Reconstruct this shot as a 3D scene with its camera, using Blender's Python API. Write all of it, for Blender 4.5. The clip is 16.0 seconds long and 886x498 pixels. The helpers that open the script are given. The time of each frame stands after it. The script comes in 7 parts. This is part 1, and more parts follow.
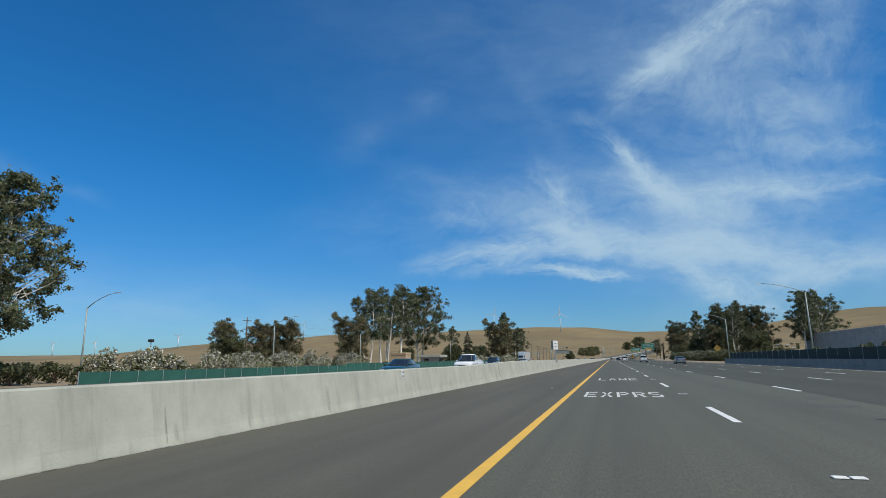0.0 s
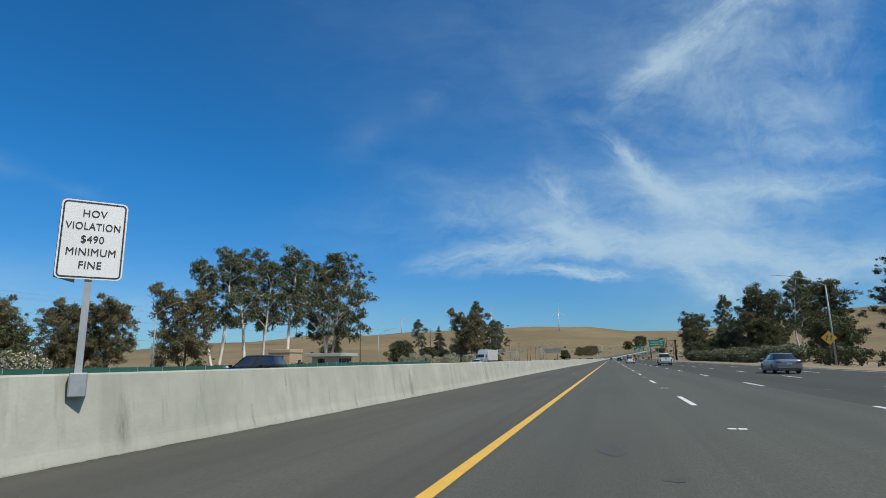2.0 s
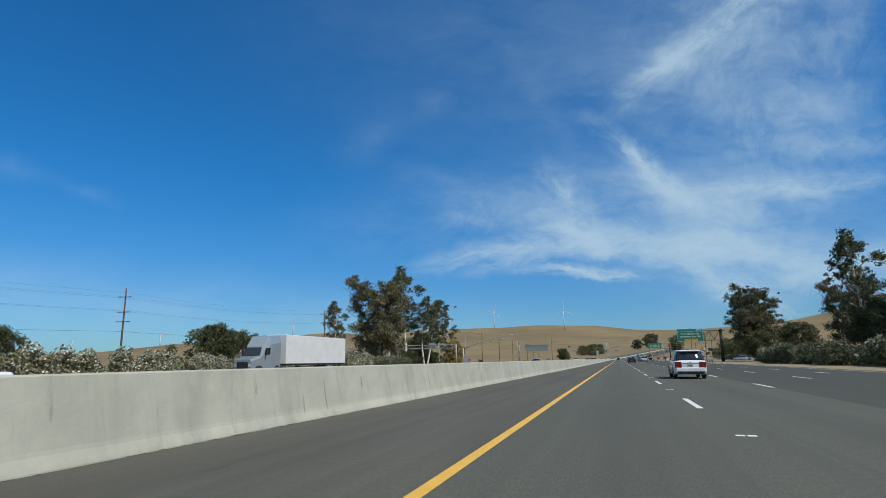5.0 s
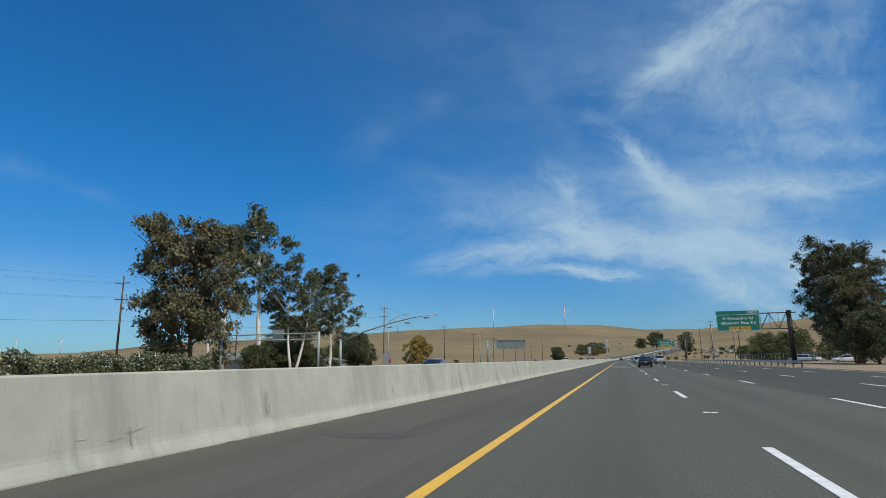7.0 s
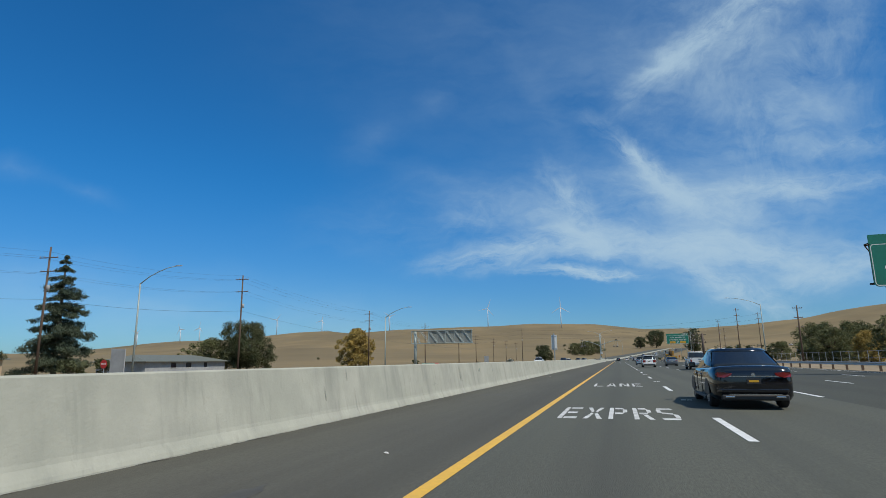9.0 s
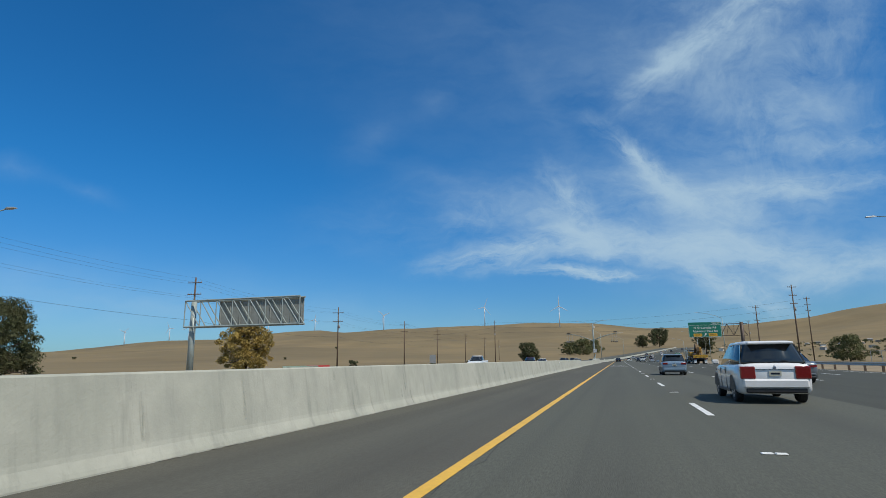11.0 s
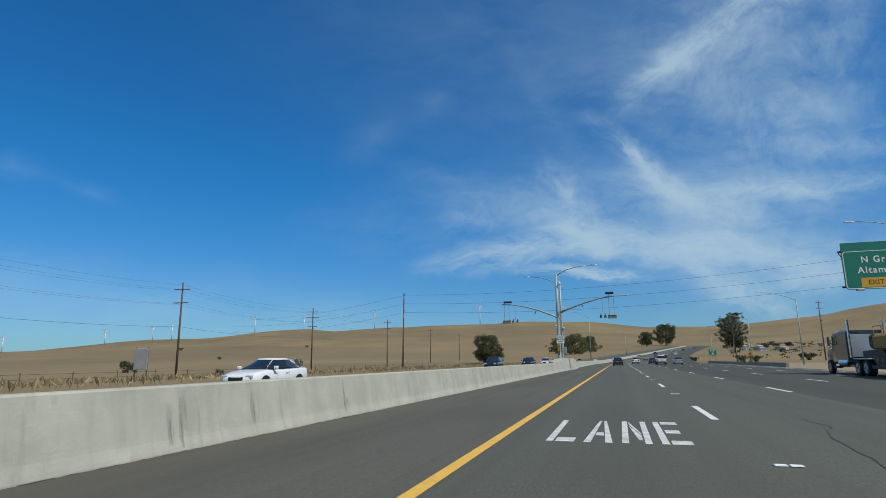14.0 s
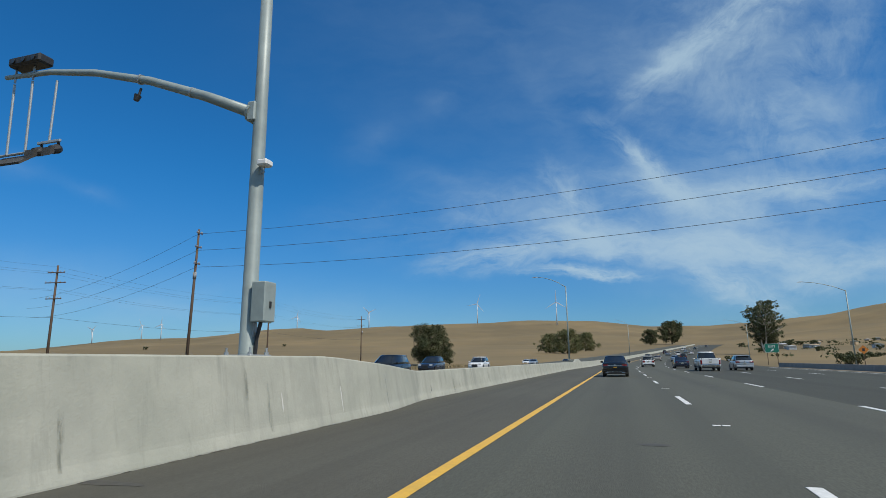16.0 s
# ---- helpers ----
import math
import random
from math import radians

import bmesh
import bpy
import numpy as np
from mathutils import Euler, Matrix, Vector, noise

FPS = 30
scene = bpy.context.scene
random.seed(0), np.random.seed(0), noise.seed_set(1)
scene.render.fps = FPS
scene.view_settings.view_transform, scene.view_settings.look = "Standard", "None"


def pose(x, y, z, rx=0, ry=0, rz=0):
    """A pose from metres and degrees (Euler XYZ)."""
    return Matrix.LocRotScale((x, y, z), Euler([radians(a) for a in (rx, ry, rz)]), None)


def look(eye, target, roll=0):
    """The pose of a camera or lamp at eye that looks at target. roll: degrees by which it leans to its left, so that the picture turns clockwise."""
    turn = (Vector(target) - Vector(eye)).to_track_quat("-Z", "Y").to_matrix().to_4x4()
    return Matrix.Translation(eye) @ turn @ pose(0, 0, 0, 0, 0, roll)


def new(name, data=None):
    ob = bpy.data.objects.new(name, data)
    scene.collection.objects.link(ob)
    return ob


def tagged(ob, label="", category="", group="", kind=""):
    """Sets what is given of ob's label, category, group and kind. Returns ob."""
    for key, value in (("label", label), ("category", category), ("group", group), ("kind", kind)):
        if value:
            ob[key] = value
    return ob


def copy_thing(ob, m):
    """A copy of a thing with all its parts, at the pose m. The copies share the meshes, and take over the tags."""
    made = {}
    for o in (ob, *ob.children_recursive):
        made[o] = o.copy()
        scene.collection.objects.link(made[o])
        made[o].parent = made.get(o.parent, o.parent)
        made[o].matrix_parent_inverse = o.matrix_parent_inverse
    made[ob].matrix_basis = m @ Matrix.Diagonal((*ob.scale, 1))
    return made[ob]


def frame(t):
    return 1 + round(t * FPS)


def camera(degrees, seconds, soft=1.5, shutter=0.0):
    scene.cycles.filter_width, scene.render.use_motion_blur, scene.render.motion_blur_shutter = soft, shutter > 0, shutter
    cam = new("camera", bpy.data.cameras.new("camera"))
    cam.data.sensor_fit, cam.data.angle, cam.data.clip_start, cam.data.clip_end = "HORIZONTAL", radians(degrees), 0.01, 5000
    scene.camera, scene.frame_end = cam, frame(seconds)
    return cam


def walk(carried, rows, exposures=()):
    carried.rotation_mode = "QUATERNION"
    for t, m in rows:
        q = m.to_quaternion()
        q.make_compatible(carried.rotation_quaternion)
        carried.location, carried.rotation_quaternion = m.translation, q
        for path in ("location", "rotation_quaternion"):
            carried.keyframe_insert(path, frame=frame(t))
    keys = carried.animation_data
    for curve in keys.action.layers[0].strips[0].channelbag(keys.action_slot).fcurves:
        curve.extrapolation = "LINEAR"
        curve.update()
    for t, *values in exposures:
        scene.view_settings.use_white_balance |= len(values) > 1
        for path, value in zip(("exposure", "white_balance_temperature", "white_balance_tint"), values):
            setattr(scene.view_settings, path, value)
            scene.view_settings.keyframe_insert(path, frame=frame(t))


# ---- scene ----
# ---- the camera: a car that drives straight along the express lane at a steady 34.4 m/s ----
SPEED = 34.43
EYE = 1.269
TURNS = ((0.0, 16.30), (2.0, 16.30), (2.5, 16.34), (3.0, 16.46), (3.5, 16.65), (4.0, 16.73), (5.2, 17.05), (6.5, 17.23), (7.0, 17.23),
         (7.5, 17.31), (8.0, 17.19), (8.5, 17.11), (9.0, 17.00), (9.5, 16.95), (10.0, 16.90), (11.2, 17.05), (12.5, 17.19), (13.0, 17.19),
         (13.5, 17.12), (14.0, 17.08), (14.5, 17.10), (15.0, 17.10), (15.5, 17.14), (16.0, 17.20))


def side(t):
    """How far the car has drifted to the right within its lane."""
    s, e = min(max(t / 3.6, 0.0), 1.0), min(max((t - 12.5) / 3.5, 0.0), 1.0)
    return -0.3 + 0.41 * s * s * (3 - 2 * s) + 0.15 * e * e * (3 - 2 * e)


cam = camera(76.2, 16.0, soft=0.8)
walk(cam, [(t, pose(side(t), SPEED * t, EYE, 90 + 11.17, 0.8 - 0.02 * t, yaw)) for t, yaw in TURNS], [(0.0, 0.03), (4.0, 0.02), (8.0, -0.02), (12.0, -0.05), (16.0, -0.07)])

# ---- sky, clouds and sun ----
SUN_HEIGHT, SUN_SIDE = radians(53), radians(114)      # the sun stands to the right of the road, a little behind
sky_world = bpy.data.worlds.new("sky")
scene.world = sky_world
sky_world.use_nodes = True
wn, wl = sky_world.node_tree.nodes, sky_world.node_tree.links
wn.clear()


def wnode(kind, **values):
    n = wn.new(kind)
    for key, value in values.items():
        n.inputs[key].default_value = value
    return n


def wmath(op, a, b=None, clamp=False):
    n = wn.new("ShaderNodeMath")
    n.operation, n.use_clamp = op, clamp
    for slot, v in ((0, a), (1, b)):
        if v is None:
            continue
        if isinstance(v, (int, float)):
            n.inputs[slot].default_value = v
        else:
            wl.new(v, n.inputs[slot])
    return n.outputs[0]


def wdot(a, vector):
    n = wn.new("ShaderNodeVectorMath")
    n.operation = "DOT_PRODUCT"
    wl.new(a, n.inputs[0])
    n.inputs[1].default_value = vector
    return n.outputs["Value"]


sky = wn.new("ShaderNodeTexSky")
sky.sky_type, sky.sun_disc = "NISHITA", False
sky.sun_elevation, sky.sun_rotation = SUN_HEIGHT, SUN_SIDE
sky.altitude, sky.air_density, sky.dust_density, sky.ozone_density = 150, 1.0, 0.3, 1.6
heading = wn.new("ShaderNodeTexCoord").outputs["Generated"]
# cirrus lies on a flat chart of the sky ahead, touching the dome above the road at this heading
chart = Matrix.Rotation(radians(17.2), 3, "Z") @ Matrix.Rotation(radians(0.66), 3, "Y") @ Matrix.Rotation(radians(11.17), 3, "X")
ahead = wdot(heading, chart @ Vector((0, 1, 0)))
depth = wmath("MAXIMUM", ahead, 0.15)
chart_u = wmath("DIVIDE", wdot(heading, chart @ Vector((1, 0, 0))), depth)
chart_v = wmath("DIVIDE", wdot(heading, chart @ Vector((0, 0, 1))), depth)
join = wn.new("ShaderNodeCombineXYZ")
wl.new(chart_u, join.inputs[0]), wl.new(chart_v, join.inputs[1])


def wnoise(vector, scale, detail, rough, turn, stretch, distortion=0.0):
    m = wn.new("ShaderNodeMapping")
    m.inputs["Rotation"].default_value = (0, 0, turn)
    m.inputs["Scale"].default_value = (stretch, 1, 1)
    wl.new(vector, m.inputs["Vector"])
    n = wnode("ShaderNodeTexNoise", Scale=scale, Detail=detail, Roughness=rough, Distortion=distortion)
    wl.new(m.outputs[0], n.inputs["Vector"])
    return n


warp = wnoise(join.outputs[0], 9.0, 6, 0.6, 0.0, 1.0)
shift = wn.new("ShaderNodeVectorMath")
shift.operation = "MULTIPLY_ADD"
wl.new(warp.outputs["Color"], shift.inputs[0])
shift.inputs[1].default_value = (0.055, 0.055, 0)
wl.new(join.outputs[0], shift.inputs[2])
centred = wn.new("ShaderNodeVectorMath")
centred.operation = "SUBTRACT"
wl.new(shift.outputs[0], centred.inputs[0])
centred.inputs[1].default_value = (0.0275, 0.0275, 0)

# wisps: middle (right, up), half length, half width, slope in degrees, thickness
STREAKS = ((0.465, 0.375, 0.15, 0.024, 40, 1.3), (0.57, 0.42, 0.12, 0.034, 52, 0.75), (0.40, 0.33, 0.09, 0.020, 33, 0.6), (0.375, 0.135, 0.11, 0.018, -40, 1.1),
           (0.405, 0.105, 0.05, 0.018, -22, 1.1), (0.615, 0.112, 0.17, 0.022, 6, 1.0), (0.45, 0.082, 0.13, 0.030, -14, 0.75), (0.235, 0.065, 0.075, 0.034, -58, 1.0),
           (0.17, 0.004, 0.15, 0.026, 9, 1.4), (0.275, 0.020, 0.12, 0.030, -9, 1.35), (0.46, 0.004, 0.22, 0.028, -8, 1.1), (0.64, -0.016, 0.20, 0.034, -2, 0.9))
PUFFS = ((0.262, -0.041, 0.085, 0.0095, -2, 1.7), (0.51, -0.066, 0.12, 0.026, -24, 0.95), (0.68, -0.045, 0.12, 0.03, 14, 0.6), (0.350, 0.160, 0.03, 0.014, -45, 0.9),
         (0.19, 0.25, 0.10, 0.020, -58, 0.08), (-0.125, 0.195, 0.065, 0.035, 50, 0.09), (-0.012, 0.257, 0.05, 0.022, 35, 0.09), (-0.01, 0.122, 0.09, 0.024, -14, 0.11),
         (0.07, 0.062, 0.08, 0.035, 20, 0.30), (-0.62, 0.10, 0.05, 0.014, -18, 0.09), (-0.75, 0.135, 0.06, 0.02, -12, 0.08), (0.73, 0.19, 0.12, 0.03, 12, 0.35))
VEILS = ((0.36, 0.07, 0.40, 0.075, 3, 0.40), (0.60, 0.25, 0.30, 0.16, 68, 0.48), (0.50, 0.40, 0.30, 0.12, 45, 0.30), (0.25, 0.32, 0.48, 0.26, -20, 0.14),
         (-0.45, -0.110, 0.62, 0.060, -6, 0.24), (0.70, -0.02, 0.30, 0.09, 0, 0.25))
total = None
for u, v, length, width, slope, thick in STREAKS + PUFFS + VEILS:
    m = wn.new("ShaderNodeMapping")
    m.vector_type = "TEXTURE"
    m.inputs["Location"].default_value = (u, v, 0)
    m.inputs["Rotation"].default_value = (0, 0, radians(slope))
    m.inputs["Scale"].default_value = (length * 1.9, width * 1.9, 1)
    wl.new(centred.outputs[0], m.inputs["Vector"])
    g = wn.new("ShaderNodeTexGradient")
    g.gradient_type = "QUADRATIC_SPHERE"
    wl.new(m.outputs[0], g.inputs[0])
    piece = wmath("MULTIPLY", g.outputs["Fac"], thick * 1.7)
    if thick > 0.25:
        # fibres drawn out along the wisp
        comb = wnoise(m.outputs[0], 2.0, 6, 0.62, 0.0, 1.7, 0.7)
        comb.inputs["Lacunarity"].default_value = 2.3
        piece = wmath("MULTIPLY", piece, wmath("MULTIPLY", wmath("MAXIMUM", wmath("SUBTRACT", comb.outputs["Fac"], 0.30), 0.03), 4.6))
    total = piece if total is None else wmath("ADD", total, piece)
fine = wnoise(centred.outputs[0], 7.0, 7, 0.60, radians(-10), 0.45, 0.25).outputs["Fac"]
streak = wnoise(centred.outputs[0], 16.0, 6, 0.58, radians(33), 0.30, 0.2).outputs["Fac"]
texture = wmath("ADD", wmath("MULTIPLY", fine, 2.3), wmath("MULTIPLY", streak, 1.3))
texture = wmath("MAXIMUM", wmath("SUBTRACT", texture, 1.05), 0.13)
veil = wmath("MULTIPLY", wmath("MULTIPLY", total, texture), wmath("GREATER_THAN", ahead, 0.16))
# unseen broken cirrus added overhead and behind, to make the fill light less blue
fill_cirrus = wnoise(heading, 2.6, 6, 0.6, radians(25), 0.5, 0.4).outputs["Fac"]
beyond = wn.new("ShaderNodeMapRange")
beyond.interpolation_type = "SMOOTHSTEP"
beyond.inputs["From Min"].default_value, beyond.inputs["From Max"].default_value = 0.70, 0.35
beyond.inputs["To Min"].default_value, beyond.inputs["To Max"].default_value = 0.0, 1.0
wl.new(ahead, beyond.inputs["Value"])
veil = wmath("ADD", veil, wmath("MULTIPLY", beyond.outputs[0], wmath("MULTIPLY", wmath("MAXIMUM", wmath("SUBTRACT", fill_cirrus, 0.36), 0.0), 4.0)))
cover = wmath("SUBTRACT", 1.0, wmath("POWER", 0.36, veil))      # thin ice cloud: the sky shows through
cover = wmath("MULTIPLY", cover, 0.86)
mixer = wn.new("ShaderNodeMix")
mixer.data_type = "RGBA"
wl.new(cover, mixer.inputs["Factor"])
height = wn.new("ShaderNodeMapRange")     # clear dry air: deep clean blue above, paler towards the horizon
height.interpolation_type = "SMOOTHSTEP"
height.inputs["From Min"].default_value, height.inputs["From Max"].default_value = 0.0, 0.34
wl.new(wdot(heading, (0, 0, 1)), height.inputs["Value"])
air = wn.new("ShaderNodeMix")
air.data_type = "RGBA"
wl.new(height.outputs[0], air.inputs["Factor"])
air.inputs["A"].default_value, air.inputs["B"].default_value = (0.32, 0.61, 0.94, 1), (0.133, 0.708, 1.175, 1)
tint = wn.new("ShaderNodeMix")
tint.data_type, tint.blend_type = "RGBA", "MULTIPLY"
tint.inputs["Factor"].default_value = 1.0
wl.new(sky.outputs[0], tint.inputs["A"])
wl.new(air.outputs["Result"], tint.inputs["B"])
wl.new(tint.outputs["Result"], mixer.inputs["A"])
mixer.inputs["B"].default_value = (4.5, 6.1, 7.25, 1)
back = wnode("ShaderNodeBackground", Strength=0.1)
wl.new(mixer.outputs["Result"], back.inputs["Color"])
wl.new(back.outputs[0], wn.new("ShaderNodeOutputWorld").inputs["Surface"])

sun = bpy.data.lights.new("sun", "SUN")
sun.energy, sun.angle, sun.color = 4.3, radians(0.53), (1.0, 0.94, 0.84)
sun_ob = new("sun", sun)
toward = Vector((math.sin(SUN_SIDE) * math.cos(SUN_HEIGHT), math.cos(SUN_SIDE) * math.cos(SUN_HEIGHT), math.sin(SUN_HEIGHT)))
sun_ob.matrix_world = look(toward * 50 + Vector((60, 0, 0)), (60, 0, 0))
scene.view_settings.exposure = 0.0
# ---- materials ----
def material(name, colour, rough=0.8, metal=0.0, second=None, scale=3.0, detail=6, amount=1.0, bump=0.0, bump_scale=40.0,
             grime=None, grime_scale=0.4, grime_amount=0.5, per_object=0.0, per_island=0.0, stretch=None, coat=0.0, spec=0.5, runs=None, tracks=None, lanes=None):
    """A procedural surface: two colours mixed by noise, broad grime (on the hills, painted shading) over them, fine
    relief, and small shifts from piece to piece.
    """
    mat = bpy.data.materials.new(name)
    mat.use_nodes = True
    nodes, links = mat.node_tree.nodes, mat.node_tree.links
    bsdf = nodes["Principled BSDF"]
    bsdf.inputs["Roughness"].default_value = rough
    bsdf.inputs["Metallic"].default_value = metal
    bsdf.inputs["Coat Weight"].default_value = coat
    bsdf.inputs["Specular IOR Level"].default_value = spec
    coord = nodes.new("ShaderNodeTexCoord").outputs["Object"]
    if stretch:
        m = nodes.new("ShaderNodeMapping")
        m.inputs["Scale"].default_value = stretch
        links.new(coord, m.inputs["Vector"])
        coord = m.outputs[0]

    def noise_fac(s, d, low=0.35, high=0.65):
        n = nodes.new("ShaderNodeTexNoise")
        n.inputs["Scale"].default_value, n.inputs["Detail"].default_value, n.inputs["Roughness"].default_value = s, d, 0.62
        links.new(coord, n.inputs["Vector"])
        r = nodes.new("ShaderNodeMapRange")
        r.inputs["From Min"].default_value, r.inputs["From Max"].default_value = low, high
        links.new(n.outputs["Fac"], r.inputs["Value"])
        return r.outputs[0], n.outputs["Fac"]

    def mix(fac, a, b, strength=1.0):
        n = nodes.new("ShaderNodeMix")
        n.data_type = "RGBA"
        if strength != 1.0:
            k = nodes.new("ShaderNodeMath")
            k.operation = "MULTIPLY"
            links.new(fac, k.inputs[0])
            k.inputs[1].default_value = strength
            fac = k.outputs[0]
        links.new(fac, n.inputs["Factor"])
        for slot, v in (("A", a), ("B", b)):
            if isinstance(v, tuple):
                n.inputs[slot].default_value = (*v, 1)
            else:
                links.new(v, n.inputs[slot])
        return n.outputs["Result"]

    out = tuple(colour)
    if second:
        fac, _ = noise_fac(scale, detail)
        out = mix(fac, out, tuple(second), amount)
    if grime:
        fac, _ = noise_fac(grime_scale, 5, 0.42, 0.72)
        out = mix(fac, out, tuple(grime), grime_amount)
    if tracks:
        # wheel tracks and oil drawn out along the lanes
        m = nodes.new("ShaderNodeMapping")
        m.inputs["Scale"].default_value = (1.0, 0.006, 1.0)
        links.new(nodes.new("ShaderNodeTexCoord").outputs["Object"], m.inputs["Vector"])
        for s, low, high, k in ((0.9, 0.46, 0.66, 0.55), (3.5, 0.5, 0.7, 0.35)):
            n = nodes.new("ShaderNodeTexNoise")
            n.inputs["Scale"].default_value, n.inputs["Detail"].default_value, n.inputs["Roughness"].default_value = s, 4, 0.6
            links.new(m.outputs[0], n.inputs["Vector"])
            r = nodes.new("ShaderNodeMapRange")
            r.inputs["From Min"].default_value, r.inputs["From Max"].default_value = low, high
            links.new(n.outputs["Fac"], r.inputs["Value"])
            out = mix(r.outputs[0], out, tuple(tracks), k)
    if lanes:
        # a dark strip of oil down the middle of each lane
        where = nodes.new("ShaderNodeSeparateXYZ")
        links.new(nodes.new("ShaderNodeTexCoord").outputs["Object"], where.inputs[0])
        shift_x, fold, strip, patch = nodes.new("ShaderNodeMath"), nodes.new("ShaderNodeMath"), nodes.new("ShaderNodeMapRange"), nodes.new("ShaderNodeMath")
        shift_x.operation, fold.operation, patch.operation = "SUBTRACT", "PINGPONG", "MULTIPLY"
        links.new(where.outputs[0], shift_x.inputs[0])
        shift_x.inputs[1].default_value, fold.inputs[1].default_value = 2.0, 2.12
        links.new(shift_x.outputs[0], fold.inputs[0])
        strip.interpolation_type = "SMOOTHSTEP"
        strip.inputs["From Min"].default_value, strip.inputs["From Max"].default_value = 1.2, 2.1
        links.new(fold.outputs[0], strip.inputs["Value"])
        patchy, _ = noise_fac(0.5, 4, 0.2, 0.7)
        links.new(strip.outputs[0], patch.inputs[0]), links.new(patchy, patch.inputs[1])
        out = mix(patch.outputs[0], out, tuple(lanes), 0.5)
    if runs:
        # damp runs and streaks, long down the face
        m = nodes.new("ShaderNodeMapping")
        m.inputs["Scale"].default_value = (1.0, 1.5, 0.16)
        links.new(nodes.new("ShaderNodeTexCoord").outputs["Object"], m.inputs["Vector"])
        for s, low, high, k in ((0.7, 0.52, 0.74, 0.6), (3.0, 0.56, 0.74, 0.5)):
            n = nodes.new("ShaderNodeTexNoise")
            n.inputs["Scale"].default_value, n.inputs["Detail"].default_value, n.inputs["Roughness"].default_value = s, 5, 0.6
            links.new(m.outputs[0], n.inputs["Vector"])
            r = nodes.new("ShaderNodeMapRange")
            r.inputs["From Min"].default_value, r.inputs["From Max"].default_value = low, high
            links.new(n.outputs["Fac"], r.inputs["Value"])
            out = mix(r.outputs[0], out, tuple(runs), k)
    if per_object or per_island:
        source = nodes.new("ShaderNodeObjectInfo").outputs["Random"] if per_object else nodes.new("ShaderNodeNewGeometry").outputs["Random Per Island"]
        r = nodes.new("ShaderNodeMapRange")
        k = per_object or per_island
        r.inputs["To Min"].default_value, r.inputs["To Max"].default_value = 1 - k, 1 + k
        links.new(source, r.inputs["Value"])
        h = nodes.new("ShaderNodeHueSaturation")
        links.new(r.outputs[0], h.inputs["Value"])
        if isinstance(out, tuple):
            h.inputs["Color"].default_value = (*out, 1)
        else:
            links.new(out, h.inputs["Color"])
        out = h.outputs[0]
    if isinstance(out, tuple):
        bsdf.inputs["Base Color"].default_value = (*out, 1)
    else:
        links.new(out, bsdf.inputs["Base Color"])
    if bump:
        _, raw = noise_fac(bump_scale, 4)
        b = nodes.new("ShaderNodeBump")
        b.inputs["Strength"].default_value, b.inputs["Distance"].default_value = bump, 0.02
        links.new(raw, b.inputs["Height"])
        links.new(b.outputs[0], bsdf.inputs["Normal"])
    return mat


def leaf_material(name, colour, dry, glow=0.18):
    mat = material(name, colour, 0.7, second=dry, scale=0.35, detail=4, per_island=0.3, spec=0.22)
    nodes, links = mat.node_tree.nodes, mat.node_tree.links
    bsdf = nodes["Principled BSDF"]
    t = nodes.new("ShaderNodeBsdfTranslucent")
    source = bsdf.inputs["Base Color"].links[0].from_socket
    links.new(source, t.inputs["Color"])
    m = nodes.new("ShaderNodeMixShader")
    m.inputs[0].default_value = glow
    links.new(bsdf.outputs[0], m.inputs[1]), links.new(t.outputs[0], m.inputs[2])
    links.new(m.outputs[0], nodes["Material Output"].inputs["Surface"])
    return mat


ASPHALT = material("asphalt", (0.067, 0.069, 0.054), 0.88, second=(0.106, 0.108, 0.085), scale=38, detail=8, bump=0.25, bump_scale=90,
                   grime=(0.070, 0.070, 0.058), grime_scale=0.25, grime_amount=0.5, stretch=(1, 0.2, 1), spec=0.3, tracks=(0.064, 0.066, 0.054), lanes=(0.058, 0.058, 0.049))
OLD_ASPHALT = material("old_asphalt", (0.047, 0.049, 0.039), 0.9, second=(0.074, 0.076, 0.060), scale=38, detail=8, bump=0.25, bump_scale=90,
                       grime=(0.050, 0.050, 0.042), grime_scale=0.25, grime_amount=0.5, stretch=(1, 0.2, 1), spec=0.3, tracks=(0.045, 0.046, 0.038), lanes=(0.041, 0.041, 0.035))
SHOULDER = material("shoulder_asphalt", (0.076, 0.074, 0.058), 0.9, second=(0.104, 0.101, 0.080), scale=34, detail=8, bump=0.3, bump_scale=80,
                    grime=(0.060, 0.055, 0.045), grime_scale=0.35, grime_amount=0.6, stretch=(1, 0.25, 1), spec=0.3, tracks=(0.060, 0.058, 0.047))
CONCRETE = material("barrier_concrete", (0.405, 0.400, 0.330), 0.85, second=(0.335, 0.335, 0.278), scale=1.3, detail=10, bump=0.3, bump_scale=18,
                    grime=(0.27, 0.28, 0.225), grime_scale=0.55, grime_amount=0.55, runs=(0.20, 0.207, 0.172))
OLD_CONCRETE = material("old_concrete", (0.24, 0.235, 0.22), 0.9, second=(0.18, 0.175, 0.165), scale=1.2, detail=8, bump=0.3, bump_scale=25)
STAIN = material("concrete_stain", (0.21, 0.22, 0.175), 0.9, second=(0.16, 0.17, 0.135), scale=5, detail=8)
stain_nodes, stain_links = STAIN.node_tree.nodes, STAIN.node_tree.links


def stain_math(op, a, b, clamp=False):
    n = stain_nodes.new("ShaderNodeMath")
    n.operation, n.use_clamp = op, clamp
    for slot, v in ((0, a), (1, b)):
        if isinstance(v, (int, float)):
            n.inputs[slot].default_value = v
        else:
            stain_links.new(v, n.inputs[slot])
    return n.outputs[0]


